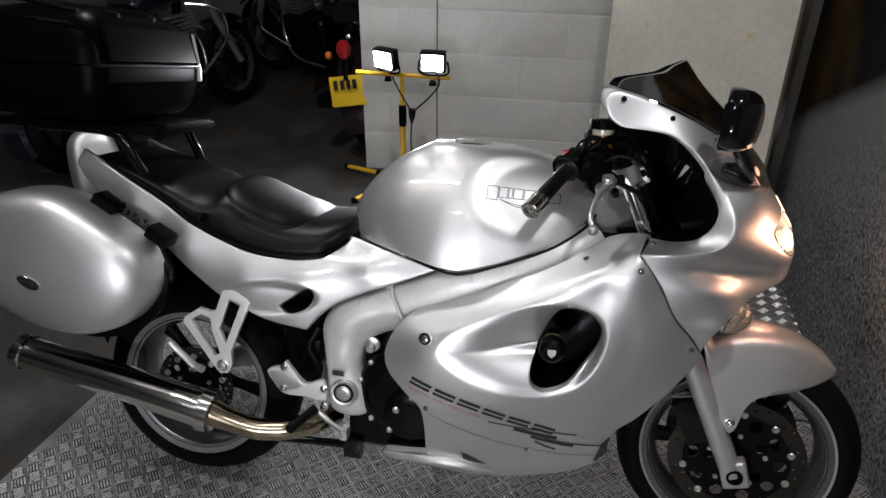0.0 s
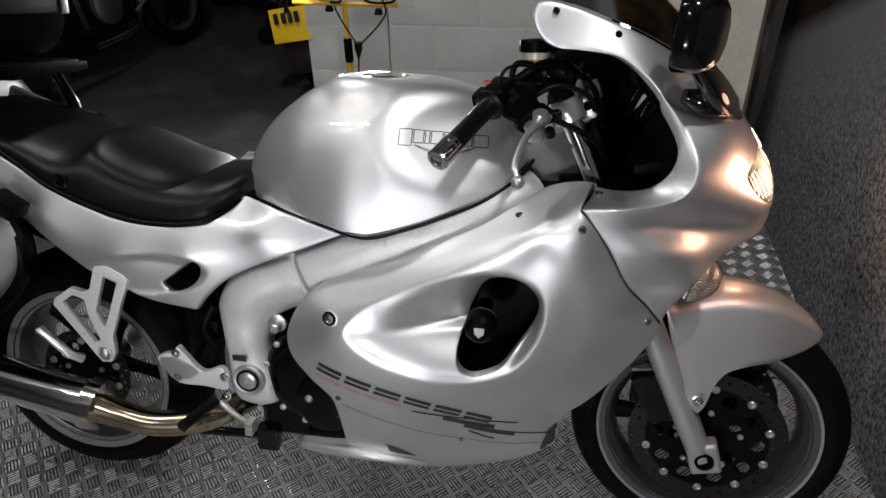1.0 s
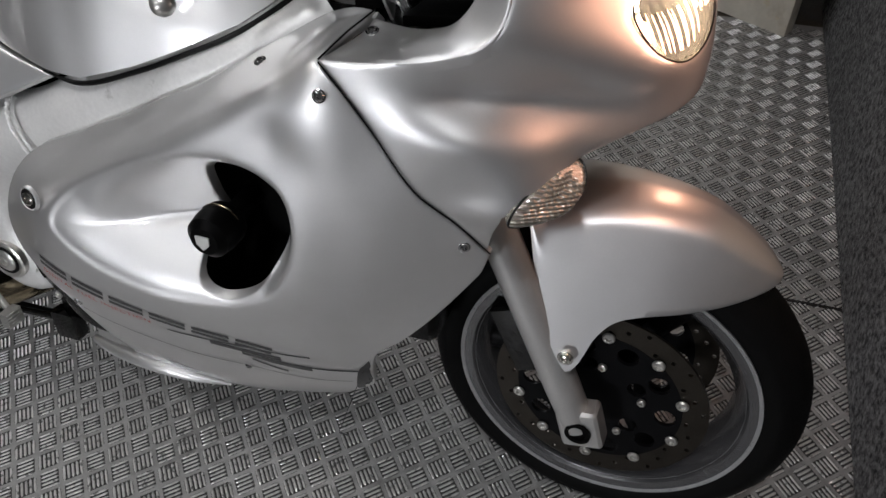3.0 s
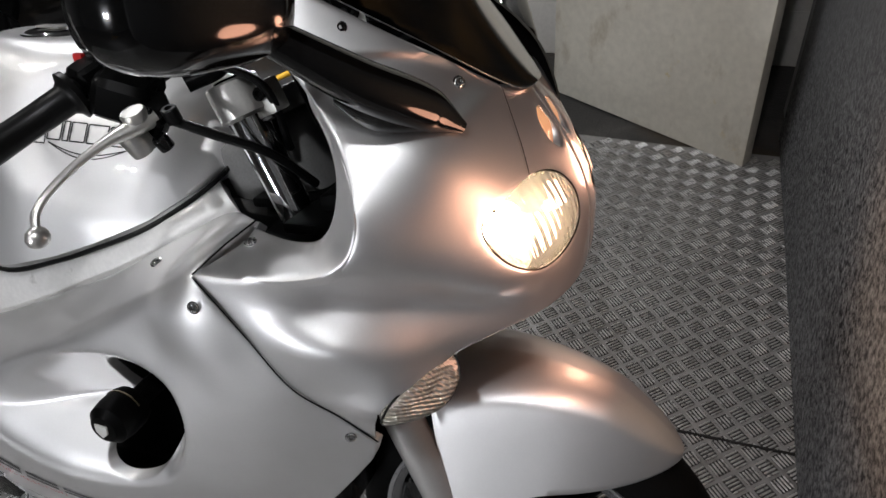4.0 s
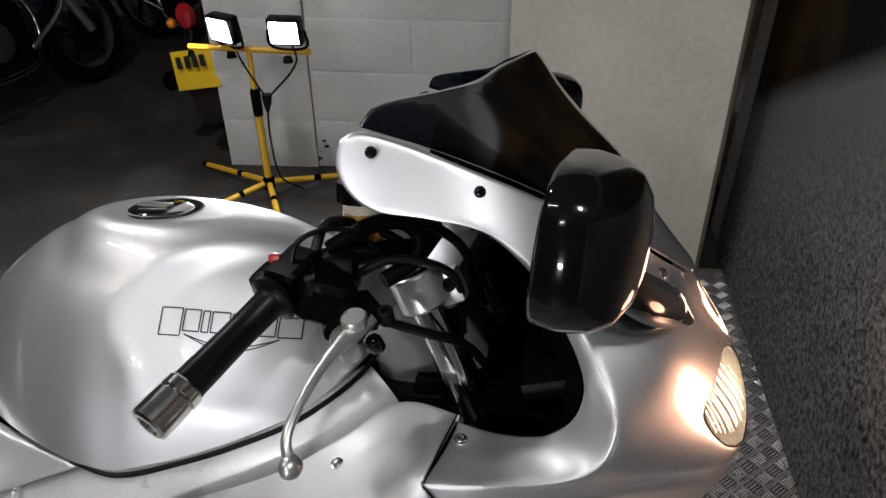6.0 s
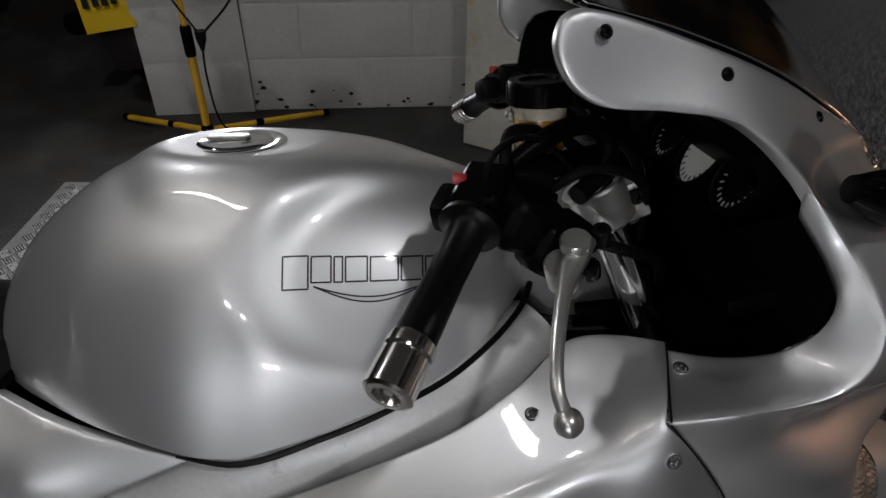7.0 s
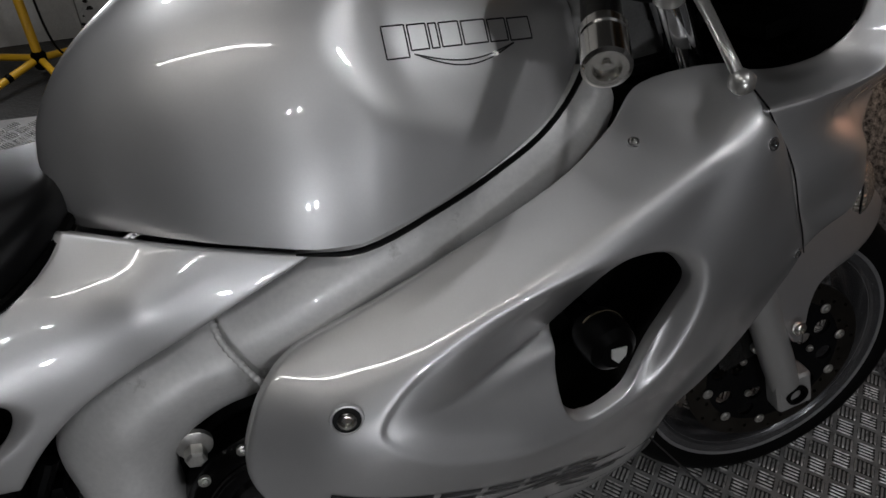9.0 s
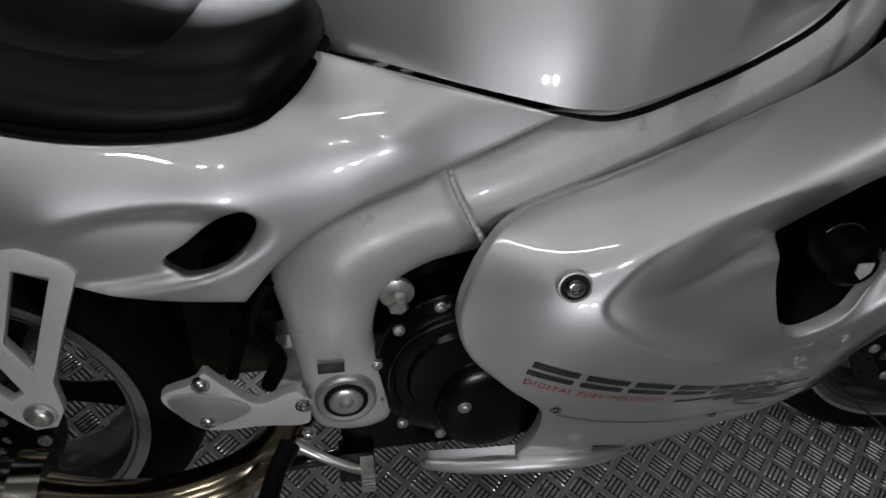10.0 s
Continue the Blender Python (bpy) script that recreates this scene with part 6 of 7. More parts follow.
part("pillion_peg", tube([(-0.872, -0.2, 0.366), (-0.885, -0.215, 0.38), (-0.948, -0.222, 0.437)], [0.011, 0.009, 0.008], 12), ALLOY, hang)
for k in range(9):
    part("peg_rib", block((0.021, 0.021, 0.004), Matrix.Translation((-0.892 - 0.0065 * k, -0.217, 0.386 + 0.0058 * k)) @ pose(0, 0, 0, 0, 40, 0), 0.001), CAST, hang)
HEEL = spline([(-0.7, 0.384), (-0.664, 0.4), (-0.652, 0.413), (-0.64, 0.4), (-0.6, 0.36), (-0.557, 0.374), (-0.545, 0.35), (-0.547, 0.322), (-0.6, 0.325), (-0.655, 0.326), (-0.682, 0.35)], 4, True)
heel = part("heel_plate", slab(HEEL, 0.014, Matrix.Translation((0, -0.19, 0)), 0.004), CAST, bike, "silver alloy rider footrest bracket with heel guard", 30)
part("guard_face", slab(spline([(-0.693, 0.382), (-0.655, 0.386), (-0.608, 0.357), (-0.66, 0.335), (-0.68, 0.352)], 4, True), 0.004, Matrix.Translation((0, -0.194, 0)), 0.001), ALLOY, heel)
for p in ((-0.656, 0.399), (-0.656, 0.343), (-0.55, 0.354), (-0.549, 0.305)):
    bolt(heel, (p[0], -0.193, p[1]), (0, -1, 0), 0.008, STEEL)
part("rider_peg", tube([(-0.57, -0.2, 0.3), (-0.585, -0.23, 0.292), (-0.6, -0.29, 0.288)], [0.013, 0.011, 0.012], 12), RUBBER, bike, "black rubber rider footrest")
ped = part("brake_pedal", tube([(-0.565, -0.19, 0.29), (-0.53, -0.2, 0.27), (-0.5, -0.212, 0.262), (-0.484, -0.218, 0.262)], [0.008, 0.006, 0.006, 0.006], 12, 5), ALLOY, bike, "alloy brake pedal")
part("pedal_tip", join(*[block((0.016, 0.03, 0.005), pose(-0.482, -0.224, 0.25 + 0.006 * k), 0.0015) for k in range(5)]), ALLOY, ped)
part("stand_bar", join(tube([(-0.49, -0.1, 0.155), (-0.6, -0.1, 0.148), (-0.74, -0.1, 0.14)], 0.011, 14, 4), block((0.05, 0.03, 0.06), pose(-0.49, -0.12, 0.165), 0.008)), BLACK, bike, "black centre stand arm")
part("side_stand", join(tube([(-0.35, 0.12, 0.22), (-0.33, 0.26, 0.1), (-0.3, 0.375, 0.07)], 0.013, 14), block((0.07, 0.05, 0.012), Matrix.Translation((-0.3, 0.378, 0.068)) @ pose(0, 0, 0, 14.5), 0.004)), BLACK, bike, "black side stand holding the bike up")
part("swingarm", join(tube([(-0.5, 0.03, 0.34), (-0.7, 0.09, 0.33), (-0.95, 0.11, 0.26)], [0.05, 0.055, 0.04], 20, 6, 0.8), block((0.12, 0.24, 0.12), pose(-0.53, 0, 0.34), 0.03)), CAST, bike, "grey single sided swingarm", 50)
part("rear_hugger", ring_arc(REAR, 0.3, 0.09, -70, 20), PLASTIC, bike, "black rear wheel hugger")
part("brake_hose", join(tube([(-0.58, -0.15, 0.5), (-0.6, -0.16, 0.45), (-0.575, -0.16, 0.4), (-0.59, -0.15, 0.35)], 0.01, 10, 6), tube([(-0.62, -0.14, 0.5), (-0.615, -0.15, 0.43), (-0.63, -0.15, 0.37)], 0.008, 10, 6),
     block((0.05, 0.03, 0.05), pose(-0.6, -0.14, 0.44), 0.01), block((0.03, 0.03, 0.04), pose(-0.63, -0.13, 0.505), 0.01)), PLASTIC, bike, "black rear brake hoses and pot")

# ---- luggage ----
def case(ring2, ys, m=Matrix()):
    mid = np.mean(ring2, 0)
    return loft([[(mid[0] + (x - mid[0]) * k, y, mid[1] + (z - mid[1]) * k) for x, z in ring2] for y, k in ys])


PAN = spline([(-1.44, 0.74), (-1.32, 0.81), (-1.145, 0.825), (-1.007, 0.766), (-0.925, 0.713), (-0.894, 0.65), (-0.905, 0.58), (-0.982, 0.5), (-1.104, 0.462), (-1.24, 0.48), (-1.4, 0.56), (-1.47, 0.65)], 5, True)
PAN = np.c_[(PAN[:, 0] + 1.2) * 0.955 - 1.212, PAN[:, 1]]
for s in (1, -1):
    body = case(PAN - np.array((0.0, 0.022)), [(-0.18, 0.86), (-0.21, 0.93), (-0.245, 0.985), (-0.256, 0.985), (-0.26, 0.96)])
    lid = case(PAN, [(-0.25, 0.955), (-0.3, 0.95), (-0.33, 0.918), (-0.352, 0.83), (-0.366, 0.68), (-0.374, 0.44), (-0.377, 0.02)])
    pn = part("pannier", body if s > 0 else flipped(body), PLASTIC, bike, "hard pannier case with a silver lid", 50)
    part("lid", lid if s > 0 else flipped(lid), SILVER, pn, "silver painted pannier lid", 60)
    oval = [(-1.2 + 0.026 * math.cos(a) - 0.004 * math.sin(a), -0.3785 * s, 0.614 + 0.0135 * math.sin(a) - 0.006 * math.cos(a)) for a in np.arange(28) * math.pi / 14]
    badge = part("oval_badge", loft([[(x, y + 0.004 * s, z) for x, y, z in oval], [(x, y - 0.003 * s, z) for x, y, z in oval]]), INK, pn, "small oval black and chrome badge")
    part("rim", tube(oval + oval[:1], 0.0024, 8), CHROME, badge)
    part("bar", block((0.03, 0.002, 0.007), Matrix.Translation((-1.2, -0.382 * s, 0.614)) @ pose(0, 0, 0, 0, 14, 0), 0.0005), CHROME, badge)
    for p in ((-1.07, 0.79), (-0.935, 0.725)):
        part("latch", block((0.06, 0.05, 0.03), Matrix.Translation((p[0], -0.255 * s, p[1])) @ pose(0, 0, 0, 0, 30, 0), 0.006), PLASTIC, pn)

def half_ring(x, w, z0, z1, k=5.0, lean=0.0, n=40):
    """A rounded half section: flat at z0, arched towards z1."""
    ring = []
    for a in np.linspace(0, math.pi, n):
        c, s = math.cos(a), math.sin(a)
        y, z = math.copysign(abs(c) ** (2 / k), c), max(s, 0.0) ** (2 / k)
        ring.append((x + lean * z, w * y * (1 - 0.06 * z), z0 + (z1 - z0) * z))
    return ring


tb = part("top_box", loft([half_ring(*r) for r in ((-1.52, 0.12, 1.098, 1.0, 5, 0.03), (-1.515, 0.19, 1.1, 0.985, 5, 0.03), (-1.49, 0.222, 1.102, 0.972, 5, 0.02), (-1.3, 0.24, 1.102, 0.965, 5, 0), (-1.15, 0.238, 1.102, 0.965, 5, 0),
           (-1.1, 0.226, 1.102, 0.97, 5, -0.02), (-1.082, 0.205, 1.1, 0.98, 5, -0.03), (-1.078, 0.12, 1.098, 0.99, 5, -0.03))]), BOXBLACK, bike, "large black plastic top box", 50)
lid_box = part("lid", loft([half_ring(*r) for r in ((-1.52, 0.12, 1.112, 1.17, 4, 0.02), (-1.515, 0.2, 1.11, 1.19, 4, 0.02), (-1.46, 0.232, 1.108, 1.232, 4, 0), (-1.3, 0.245, 1.107, 1.25, 4, 0), (-1.17, 0.24, 1.107, 1.244, 4, -0.01),
     (-1.105, 0.228, 1.108, 1.225, 4, -0.02), (-1.084, 0.208, 1.11, 1.205, 4, -0.03), (-1.08, 0.12, 1.112, 1.19, 4, -0.03))]), BOXBLACK, tb, "domed black lid", 50)
part("seam", block((0.42, 0.45, 0.012), pose(-1.3, 0, 1.1045), 0.004), RUBBER, tb)
part("front_panel", block((0.012, 0.39, 0.036), pose(-1.078, -0.02, 1.084), 0.004), PLASTIC, tb)
part("lid_panel", block((0.012, 0.37, 0.085), Matrix.Translation((-1.085, -0.02, 1.156)) @ pose(0, 0, 0, 0, -14, 0), 0.005), PLASTIC, tb)
part("edge_strip", block((0.014, 0.016, 0.085), Matrix.Translation((-1.084, 0.178, 1.15)) @ pose(0, 0, 0, 0, -12, 0), 0.004), CHROME, tb, "chrome edge strip")
part("edge_clip", block((0.016, 0.018, 0.04), pose(-1.075, 0.18, 1.085), 0.004), ALLOY, tb)
for y in (-0.245, -0.1, 0.05):
    part("lid_rib", tube([(-1.46, y * 0.9, 1.222), (-1.3, y, 1.245), (-1.12, y, 1.222)], 0.006, 8, 6), PLASTIC, lid_box)
part("box_plate", join(block((0.46, 0.3, 0.02), pose(-1.24, 0, 0.952), 0.006), block((0.06, 0.22, 0.03), pose(-1.03, 0, 0.955), 0.008)), PLASTIC, bike, "black luggage plate")
for s in (1, -1):
    part("grab_rail", tube([(-1.05, -0.14 * s, 0.845), (-1.075, -0.145 * s, 0.89), (-1.105, -0.145 * s, 0.935), (-1.17, -0.14 * s, 0.948), (-1.35, -0.12 * s, 0.945)], 0.013, 14, 6), BLACK, bike, "gloss black grab rail")

# ---- the work lamps on their tripods ----
LED = material("lit_led_pane", (1, 1, 1), 0.4, emit=30.0, emit_colour=(0.86, 0.9, 1.0))


def work_light(base, power, label):
    """A yellow tripod with two flat lamp heads on a crossbar."""
    stand = thing("work_light", base, label, "work light", "tripod work lights")
    part("pole", tube([(0, 0, 0.06), (0, 0, 0.38)], 0.015, 16), YELLOW, stand, "yellow steel pole")
    part("pole", tube([(0, 0, 0.34), (0, 0, 0.63)], 0.011, 16), YELLOW, stand, "yellow steel pole")
    part("sleeve", tube([(0, 0, 0.37), (0, 0, 0.385), (0, 0, 0.47), (0, 0, 0.48)], [0.018, 0.02, 0.02, 0.016], 16), PLASTIC, stand, "black clamp sleeve")
    for ang, L in ((156, 0.47), (40, 0.5), (228, 0.3), (305, 0.3)):
        u = Vector((math.cos(radians(ang)), math.sin(radians(ang)), 0))
        leg = part("leg", tube([(0, 0, 0.075), u * L * 0.5 + Vector((0, 0, 0.045)), u * L + Vector((0, 0, 0.014))], 0.012, 12), YELLOW, stand, "yellow steel leg")
        part("foot", tube([u * (L - 0.02) + Vector((0, 0, 0.015)), u * (L + 0.005) + Vector((0, 0, 0.014))], 0.0138, 12), PLASTIC, leg)
        part("joint", tube([u * L * 0.38 + Vector((0, 0, 0.054)), u * L * 0.44 + Vector((0, 0, 0.05))], 0.0145, 12), PLASTIC, leg)
    part("hub", revolve([(0.02, 0.04), (0.024, 0.05), (0.024, 0.09), (0.018, 0.1)], (0, 0, 0), (0, 0, 1), 20), PLASTIC, stand)
    part("crossbar", tube([(-0.235, -0.03, 0.635), (0.24, 0.035, 0.63)], 0.0115, 14), YELLOW, stand, "yellow steel crossbar")
    for x, tz in ((-0.07, -18), (0.165, 8)):
        m = Matrix.Translation((x, -0.02 + x * 0.12, 0.715)) @ pose(0, 0, 0, 0, 0, tz) @ pose(0, 0, 0, 8)
        head = part("lamp_head", moved(block((0.125, 0.05, 0.1), Matrix(), 0.01, 2), m), PLASTIC, stand, "black lamp head")
        part("glowing_pane", moved(block((0.105, 0.006, 0.08), pose(0, -0.025, 0), 0.006), m), LED, head, "bright white lamp pane")
        part("bracket", moved(tube([(-0.07, 0, 0.0), (-0.072, 0.005, -0.06), (0, 0.008, -0.078), (0.072, 0.005, -0.06), (0.07, 0, 0)], 0.005, 8, 5), m), PLASTIC, head)
        part("knob", tube([(x, -0.01, 0.6), (x, -0.01, 0.622)], [0.02, 0.014], 14), PLASTIC, head)
        part("lead", tube([(x, 0.02, 0.68), (x + 0.03, -0.005, 0.6), (0.06, -0.02, 0.45)], 0.004, 8, 6), RUBBER, head)
        lamp("work_glow", "AREA", base @ m @ pose(0, -0.034, 0, -90), power, (0.93, 0.945, 1.0), 0.1, 0.08)
    part("lead", tube([(0.06, -0.02, 0.45), (0.055, -0.03, 0.3), (0.07, -0.02, 0.12), (0.1, 0.1, 0.005)], 0.004, 8, 6), RUBBER, stand)
    part("lead_joint", tube([(0.06, -0.02, 0.47), (0.06, -0.022, 0.44), (0.058, -0.025, 0.4)], [0.02, 0.018, 0.006], 10), RUBBER, stand)
    return stand


work_light(Matrix.Translation((-1.1, 3.36, GROUND)), 12.0, "yellow tripod work light with two lit lamp heads")
work_light(Matrix.Translation((-0.15, -1.5, GROUND - 0.006)) @ pose(0, 0, 0, 0, 0, 180) @ Matrix.Diagonal((1, 1, 1.35, 1)), 22.0, "yellow tripod work light that lights the motorcycle's flank")

# ---- parked motorcycles ----
def simple_wheel(parent, c, R, w):
    t = part("tyre", ring_profile([(R - w * 0.45 + w * 0.45 * math.cos(a), w / 2 * math.sin(a)) for a in np.linspace(-1.5, 1.5, 11)] + [(R - w * 0.8, w * 0.35), (R - w * 0.8, -w * 0.35)], c, 48), TYRE, parent, "black tyre")
    rim_r = R - w * 0.8
    part("rim", ring_profile([(rim_r, w * 0.36), (rim_r - 0.012, w * 0.3), (rim_r - 0.02, 0), (rim_r - 0.012, -w * 0.3), (rim_r, -w * 0.36)], c, 48), RIMDARK, t)
    for k in range(5):
        a = 2 * math.pi * k / 5
        u = Vector((math.sin(a), 0, math.cos(a)))
        part("spoke", tube([Vector(c) + u * 0.03, Vector(c) + u * (rim_r - 0.01)], [0.02, 0.014], 8), SPOKE, t)
    part("disc", revolve([(0.13, -0.002), (0.13, 0.003), (0.09, 0.003), (0.05, 0.004), (0.001, 0.004)], (c[0], c[1] - w * 0.5, c[2]), (0, -1, 0), 32), DISC, t)
    return t


def parked_bike(m, label, body, plate_on=False):
    """A plain roadster: x points ahead, y to its left."""
    b = thing("motorcycle", m, label, "motorcycle", "parked motorcycles")
    simple_wheel(b, (0.72, 0, 0.3), 0.3, 0.11)
    simple_wheel(b, (-0.7, 0, 0.31), 0.31, 0.15)
    for s in (1, -1):
        part("fork_leg", tube([(0.72, 0.1 * s, 0.3), (0.6, 0.1 * s, 0.56), (0.43, 0.1 * s, 0.95)], [0.026, 0.028, 0.02], 14), RIM, b)
        part("handlebar", tube([(0.4, 0.02 * s, 1.0), (0.38, 0.2 * s, 1.06), (0.27, 0.38 * s, 1.03)], 0.012, 10, 5), CHROME, b)
        part("grip", tube([(0.31, 0.31 * s, 1.04), (0.26, 0.4 * s, 1.025)], 0.018, 12), RUBBER, b)
        part("mirror", tube([(0.36, 0.22 * s, 1.06), (0.38, 0.27 * s, 1.2), (0.37, 0.31 * s, 1.23), (0.37, 0.36 * s, 1.23)], [0.005, 0.005, 0.03, 0.028], 12), PLASTIC, b)
        part("crash_bar", tube([(0.3, 0.12 * s, 0.75), (0.42, 0.27 * s, 0.68), (0.42, 0.28 * s, 0.5), (0.25, 0.16 * s, 0.32)], 0.013, 10, 6), CHROME, b, "chrome crash bar")
        part("silencer", tube([(-0.15, 0.17 * s, 0.22), (-0.4, 0.19 * s, 0.25), (-0.85, 0.2 * s, 0.36), (-0.95, 0.2 * s, 0.38)], [0.025, 0.045, 0.055, 0.045], 18), PLASTIC, b, "black silencer")
        part("indicator", revolve([(0.001, -0.02), (0.018, -0.014), (0.024, 0), (0.018, 0.014), (0.001, 0.02)], (-0.9, 0.13 * s, 0.62), (0, s, 0), 14), AMBER, b, "amber indicator")
        part("shock", tube([(-0.6, 0.13 * s, 0.32), (-0.45, 0.13 * s, 0.68)], 0.028, 12), CHROME, b)
        part("header_pipe", tube([(0.27, 0.07 * s, 0.6), (0.37, 0.08 * s, 0.53), (0.38, 0.09 * s, 0.38), (0.25, 0.13 * s, 0.24), (-0.15, 0.17 * s, 0.22)], 0.019, 12, 6), STEEL, b, "polished exhaust header pipe")
        part("carburettor", revolve([(0.001, -0.03), (0.03, -0.03), (0.032, 0.02), (0.024, 0.03), (0.02, 0.05), (0.001, 0.05)], (-0.06, 0.08 * s, 0.66), (-0.3, 0.4 * s, 0.9), 18), ALLOY, b, "dull alloy carburettor")
        part("footrest", tube([(-0.1, 0.1 * s, 0.32), (-0.1, 0.3 * s, 0.32)], 0.014, 10), RUBBER, b)
    eng = part("engine", block((0.42, 0.3, 0.3), pose(0.08, 0, 0.42), 0.05, 3), ENGINE, b, "black engine with alloy cooling fins")
    part("engine_cover", revolve([(0.1, 0), (0.1, 0.03), (0.07, 0.045), (0.001, 0.045)], (0.05, -0.15, 0.4), (0, -1, 0), 28), YOKE, eng, "dull alloy engine cover")
    for k in range(6):
        part("fin", block((0.2, 0.26, 0.012), pose(0.22, 0, 0.56 + 0.025 * k), 0.004), ALLOY, eng)
    part("tank", loft([[(x, w * math.copysign(abs(math.cos(a)) ** 0.8, math.cos(a)), z + h * math.copysign(abs(math.sin(a)) ** 0.8, math.sin(a))) for a in np.arange(24) * math.pi / 12] for x, w, z, h in spline([(-0.12, 0.08, 0.8, 0.03), (-0.08, 0.12, 0.82, 0.08), (0.1, 0.15, 0.85, 0.13), (0.3, 0.14, 0.88, 0.12), (0.38, 0.09, 0.9, 0.06)], 4)]), body, b, "painted fuel tank", 60)
    part("seat", loft([seat_ring(*r) for r in spline([(-0.06, 0.1, 0.78, 0.83), (-0.2, 0.14, 0.76, 0.82), (-0.45, 0.15, 0.78, 0.86), (-0.75, 0.12, 0.8, 0.88), (-0.85, 0.07, 0.8, 0.86)], 4)]), VINYL, b, "black seat", 60)
    part("frame", tube([(0.42, 0, 0.92), (0.3, 0, 0.6), (0.25, 0, 0.3), (-0.3, 0, 0.28), (-0.35, 0, 0.6), (-0.85, 0, 0.74)], 0.03, 12, 5), BLACK, b)
    part("front_mudguard", ring_arc((0.72, 0, 0.3), 0.33, 0.065, -60, 40), body, b)
    part("rear_mudguard", ring_arc((-0.7, 0, 0.31), 0.36, 0.085, -110, 30), body, b, "glossy rear mudguard")
    part("headlamp", revolve([(0.001, -0.1), (0.06, -0.08), (0.09, -0.02), (0.095, 0.02), (0.085, 0.03), (0.001, 0.04)], (0.56, 0, 0.92), (1, 0, -0.1), 28), CHROME, b, "round chrome headlamp")
    tl = part("tail_lamp", loft([box_for_lamp(k, d) for k, d in ((1, 0), (1, 0.02), (0.8, 0.035), (0.3, 0.042), (0.02, 0.043))]), REDLENS, b, "red tail lamp")
    part("stand", tube([(-0.05, 0.12, 0.28), (-0.02, 0.25, 0.03)], 0.012, 8), BLACK, b)
    if plate_on:
        pl = part("number_plate", block((0.006, 0.2, 0.165), Matrix.Translation((-1.065, 0, 0.45)) @ pose(0, 0, 0, 0, 12, 0), 0.002), PLATE, b, "yellow number plate with plain black bars")
        for k, y in enumerate((0.06, 0.02, -0.015, -0.05)):
            part("mark", block((0.002, 0.024, 0.05), Matrix.Translation((-1.0765, y, 0.488)) @ pose(0, 0, 0, 0, 12, 0), 0.0005), INK, pl)
        for y in (0.045, 0.0, -0.045):
            part("mark", block((0.002, 0.027, 0.05), Matrix.Translation((-1.062, y, 0.418)) @ pose(0, 0, 0, 0, 12, 0), 0.0005), INK, pl)
        part("plate_bracket", tube([(-0.98, 0, 0.62), (-1.05, 0, 0.5)], 0.02, 8), PLASTIC, b)
    return b


def box_for_lamp(k, d):
    return [(-0.985 - d, 0.04 * k * math.cos(a), 0.66 + 0.055 * k * math.sin(a)) for a in np.arange(20) * math.pi / 10]


DARKRED = material("dark_gloss_paint", (0.012, 0.006, 0.008), 0.15, coat=0.8)
NAVY = material("dark_blue_gloss_paint", (0.006, 0.008, 0.014), 0.15, coat=0.8)
parked_bike(Matrix.Translation((-1.6, 4.67, GROUND - 0.003)) @ pose(0, 0, 0, 0, 0, 98) @ pose(0, 0, 0, -9), "dark cruiser parked beside the pillar with a yellow plate", DARKRED, True)
parked_bike(Matrix.Translation((-2.85, 3.72, GROUND)) @ pose(0, 0, 0, 0, 0, 86) @ pose(0, 0, 0, -9), "dark tourer with chrome crash bars parked in the gloom", NAVY)
parked_bike(Matrix.Translation((-2.35, 5.1, GROUND)) @ pose(0, 0, 0, 0, 0, 160) @ pose(0, 0, 0, -9), "dark motorcycle parked at the far wall", DARKRED)

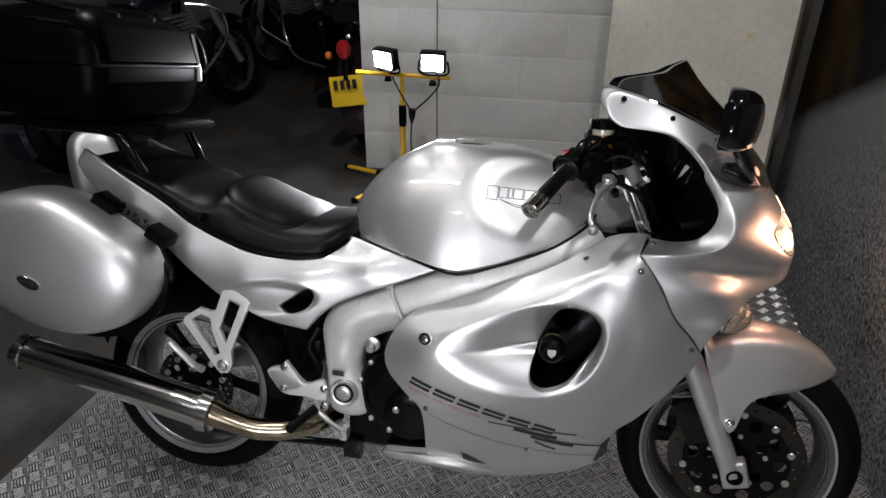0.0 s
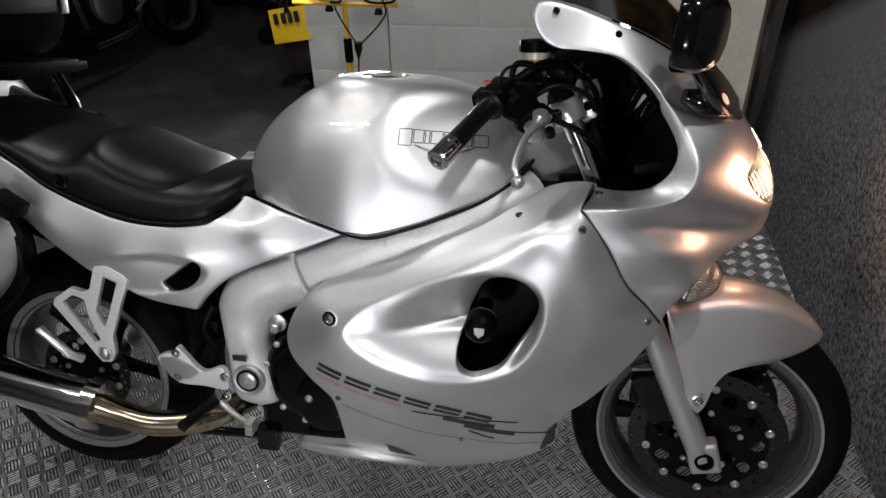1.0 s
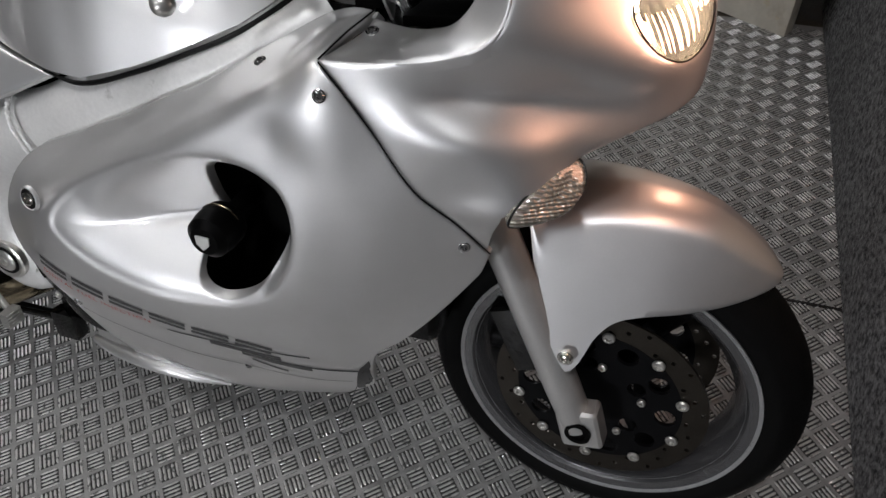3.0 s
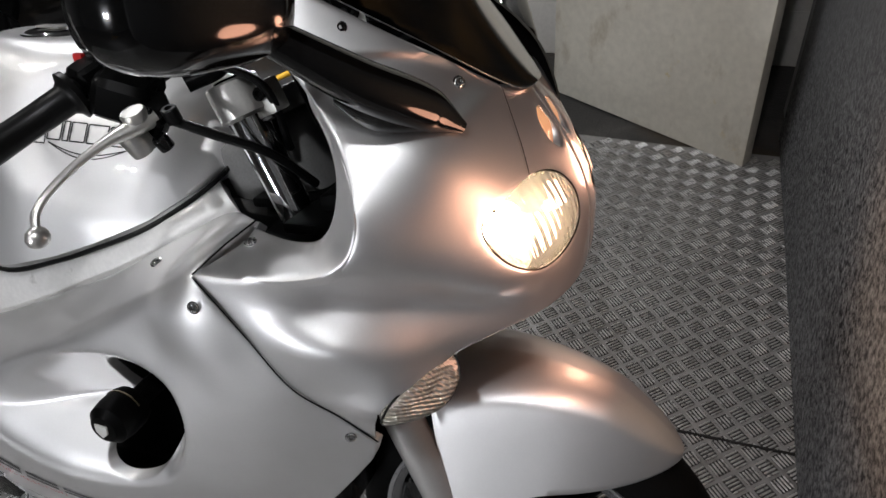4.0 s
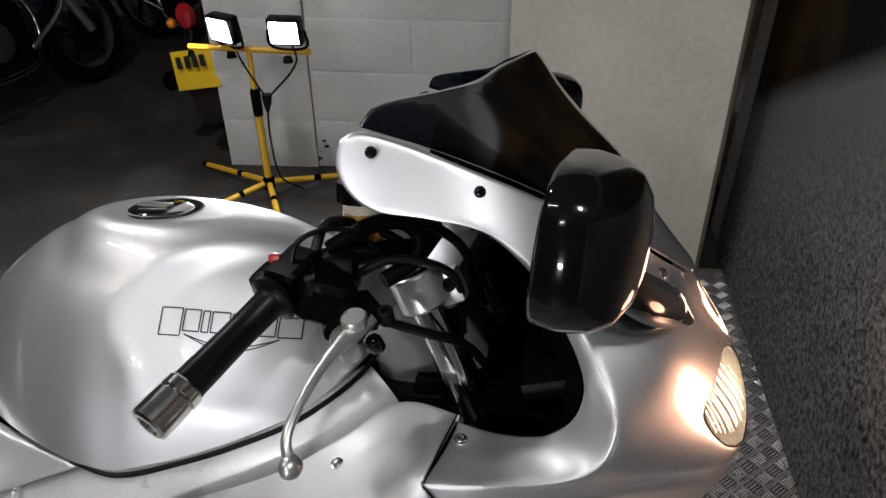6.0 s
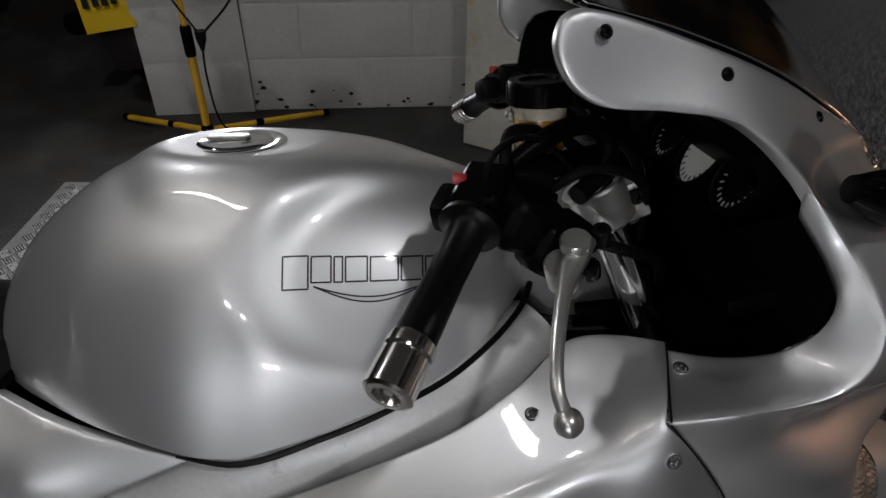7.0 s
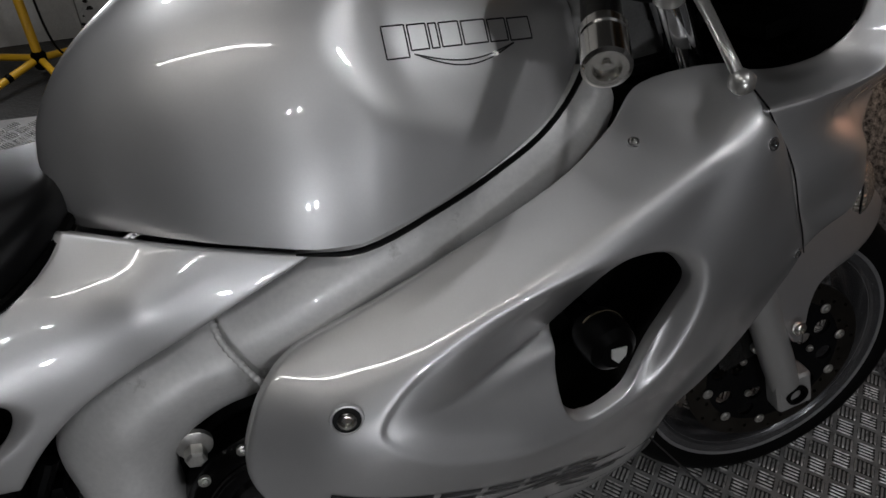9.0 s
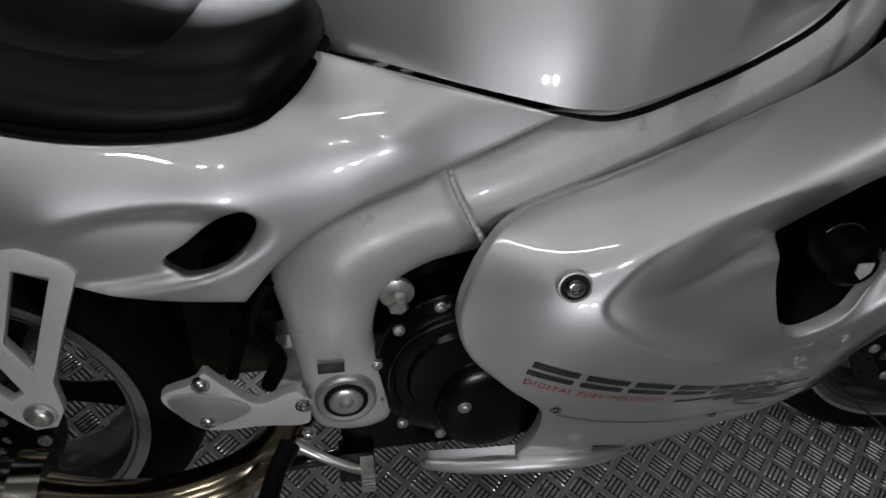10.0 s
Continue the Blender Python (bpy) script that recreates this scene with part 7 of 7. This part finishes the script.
def tail_stand_in(m):
    """A hard case with a pale lid on the floor, standing in for a parked bike's silver rear bodywork."""
    c = thing("bike_tail_stand_in", m, "pale silver stand-in for a parked motorcycle's rear bodywork with black trim, standing on concrete", "case")
    outline = spline([(-0.34, 0.03), (0.2, 0.02), (0.3, 0.1), (0.28, 0.24), (0.16, 0.36), (-0.1, 0.38), (-0.3, 0.33), (-0.36, 0.18)], 5, True)
    part("body", case(outline, [(-0.02, 0.98), (0.0, 1.0), (0.16, 1.0), (0.18, 0.96)]), PLASTIC, c, "black plastic shell", 50)
    part("lid", case(outline - np.array((0.17, 0.0)), [(-0.015, 0.97), (-0.05, 0.95), (-0.08, 0.85), (-0.095, 0.6), (-0.1, 0.02)]), SILVER, c, "pale silver lid", 60)
    part("end_trim", block((0.1, 0.12, 0.2), Matrix.Translation((0.27, -0.02, 0.16)) @ pose(0, 0, 0, 0, 25, 0), 0.03, 3), PLASTIC, c)
    return c


tail_stand_in(Matrix.Translation((-2.58, 2.88, GROUND - 0.006)) @ pose(0, 0, 0, 0, 0, 70) @ Matrix.Diagonal((0.42, 0.8, 1.0, 1)))

# ---- lights of the place ----
flood((0.51, 0.79, 2.4), (0.15, 1.5, 0.6), 17, size=0.07)
flood((-0.7, -0.57, 2.4), (-0.3, 1.5, 0.8), 6.5, size=0.07)
flood((-0.45, -0.57, 2.4), (-0.2, 1.5, 0.8), 6.5, size=0.07)
batten((-1.5, 0.97, 2.6), 1.5, -12, 14)
# unseen floodlight added to brighten the pillar and back wall
flood((-1.5, 2.4, 2.42), (-0.9, 2.8, 0.3), 22)

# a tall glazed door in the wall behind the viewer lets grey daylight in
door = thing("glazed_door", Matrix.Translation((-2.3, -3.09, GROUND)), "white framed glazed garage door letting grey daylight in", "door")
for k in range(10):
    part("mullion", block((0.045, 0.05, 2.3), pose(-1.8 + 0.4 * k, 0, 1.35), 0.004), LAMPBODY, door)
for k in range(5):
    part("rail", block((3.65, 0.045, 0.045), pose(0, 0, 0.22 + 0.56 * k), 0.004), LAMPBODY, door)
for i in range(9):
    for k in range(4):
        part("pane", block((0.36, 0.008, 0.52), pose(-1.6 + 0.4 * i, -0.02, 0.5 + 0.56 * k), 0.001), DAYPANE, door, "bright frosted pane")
# headlamp bulbs and beams; lens_glow lamps are added ahead for the lenses' scatter
for s in (1, -1):
    lamp("headlamp_bulb", "POINT", Matrix.Translation(BIKE @ Vector((0.455, -0.114 * s, 0.845))), 0.9, (1.0, 0.72, 0.42), 0.008)
    lamp("lens_glow", "POINT", Matrix.Translation(BIKE @ Vector((0.55, -0.165 * s, 0.85))), 1.35, (1.0, 0.49, 0.32), 0.045)
    lamp("headlamp_beam", "SPOT", look(BIKE @ Vector((0.507, -0.115 * s, 0.845)), BIKE @ Vector((1.5, -0.115 * s, 0.74))), 10.0, (1.0, 0.66, 0.4), 0.03, spread=100)
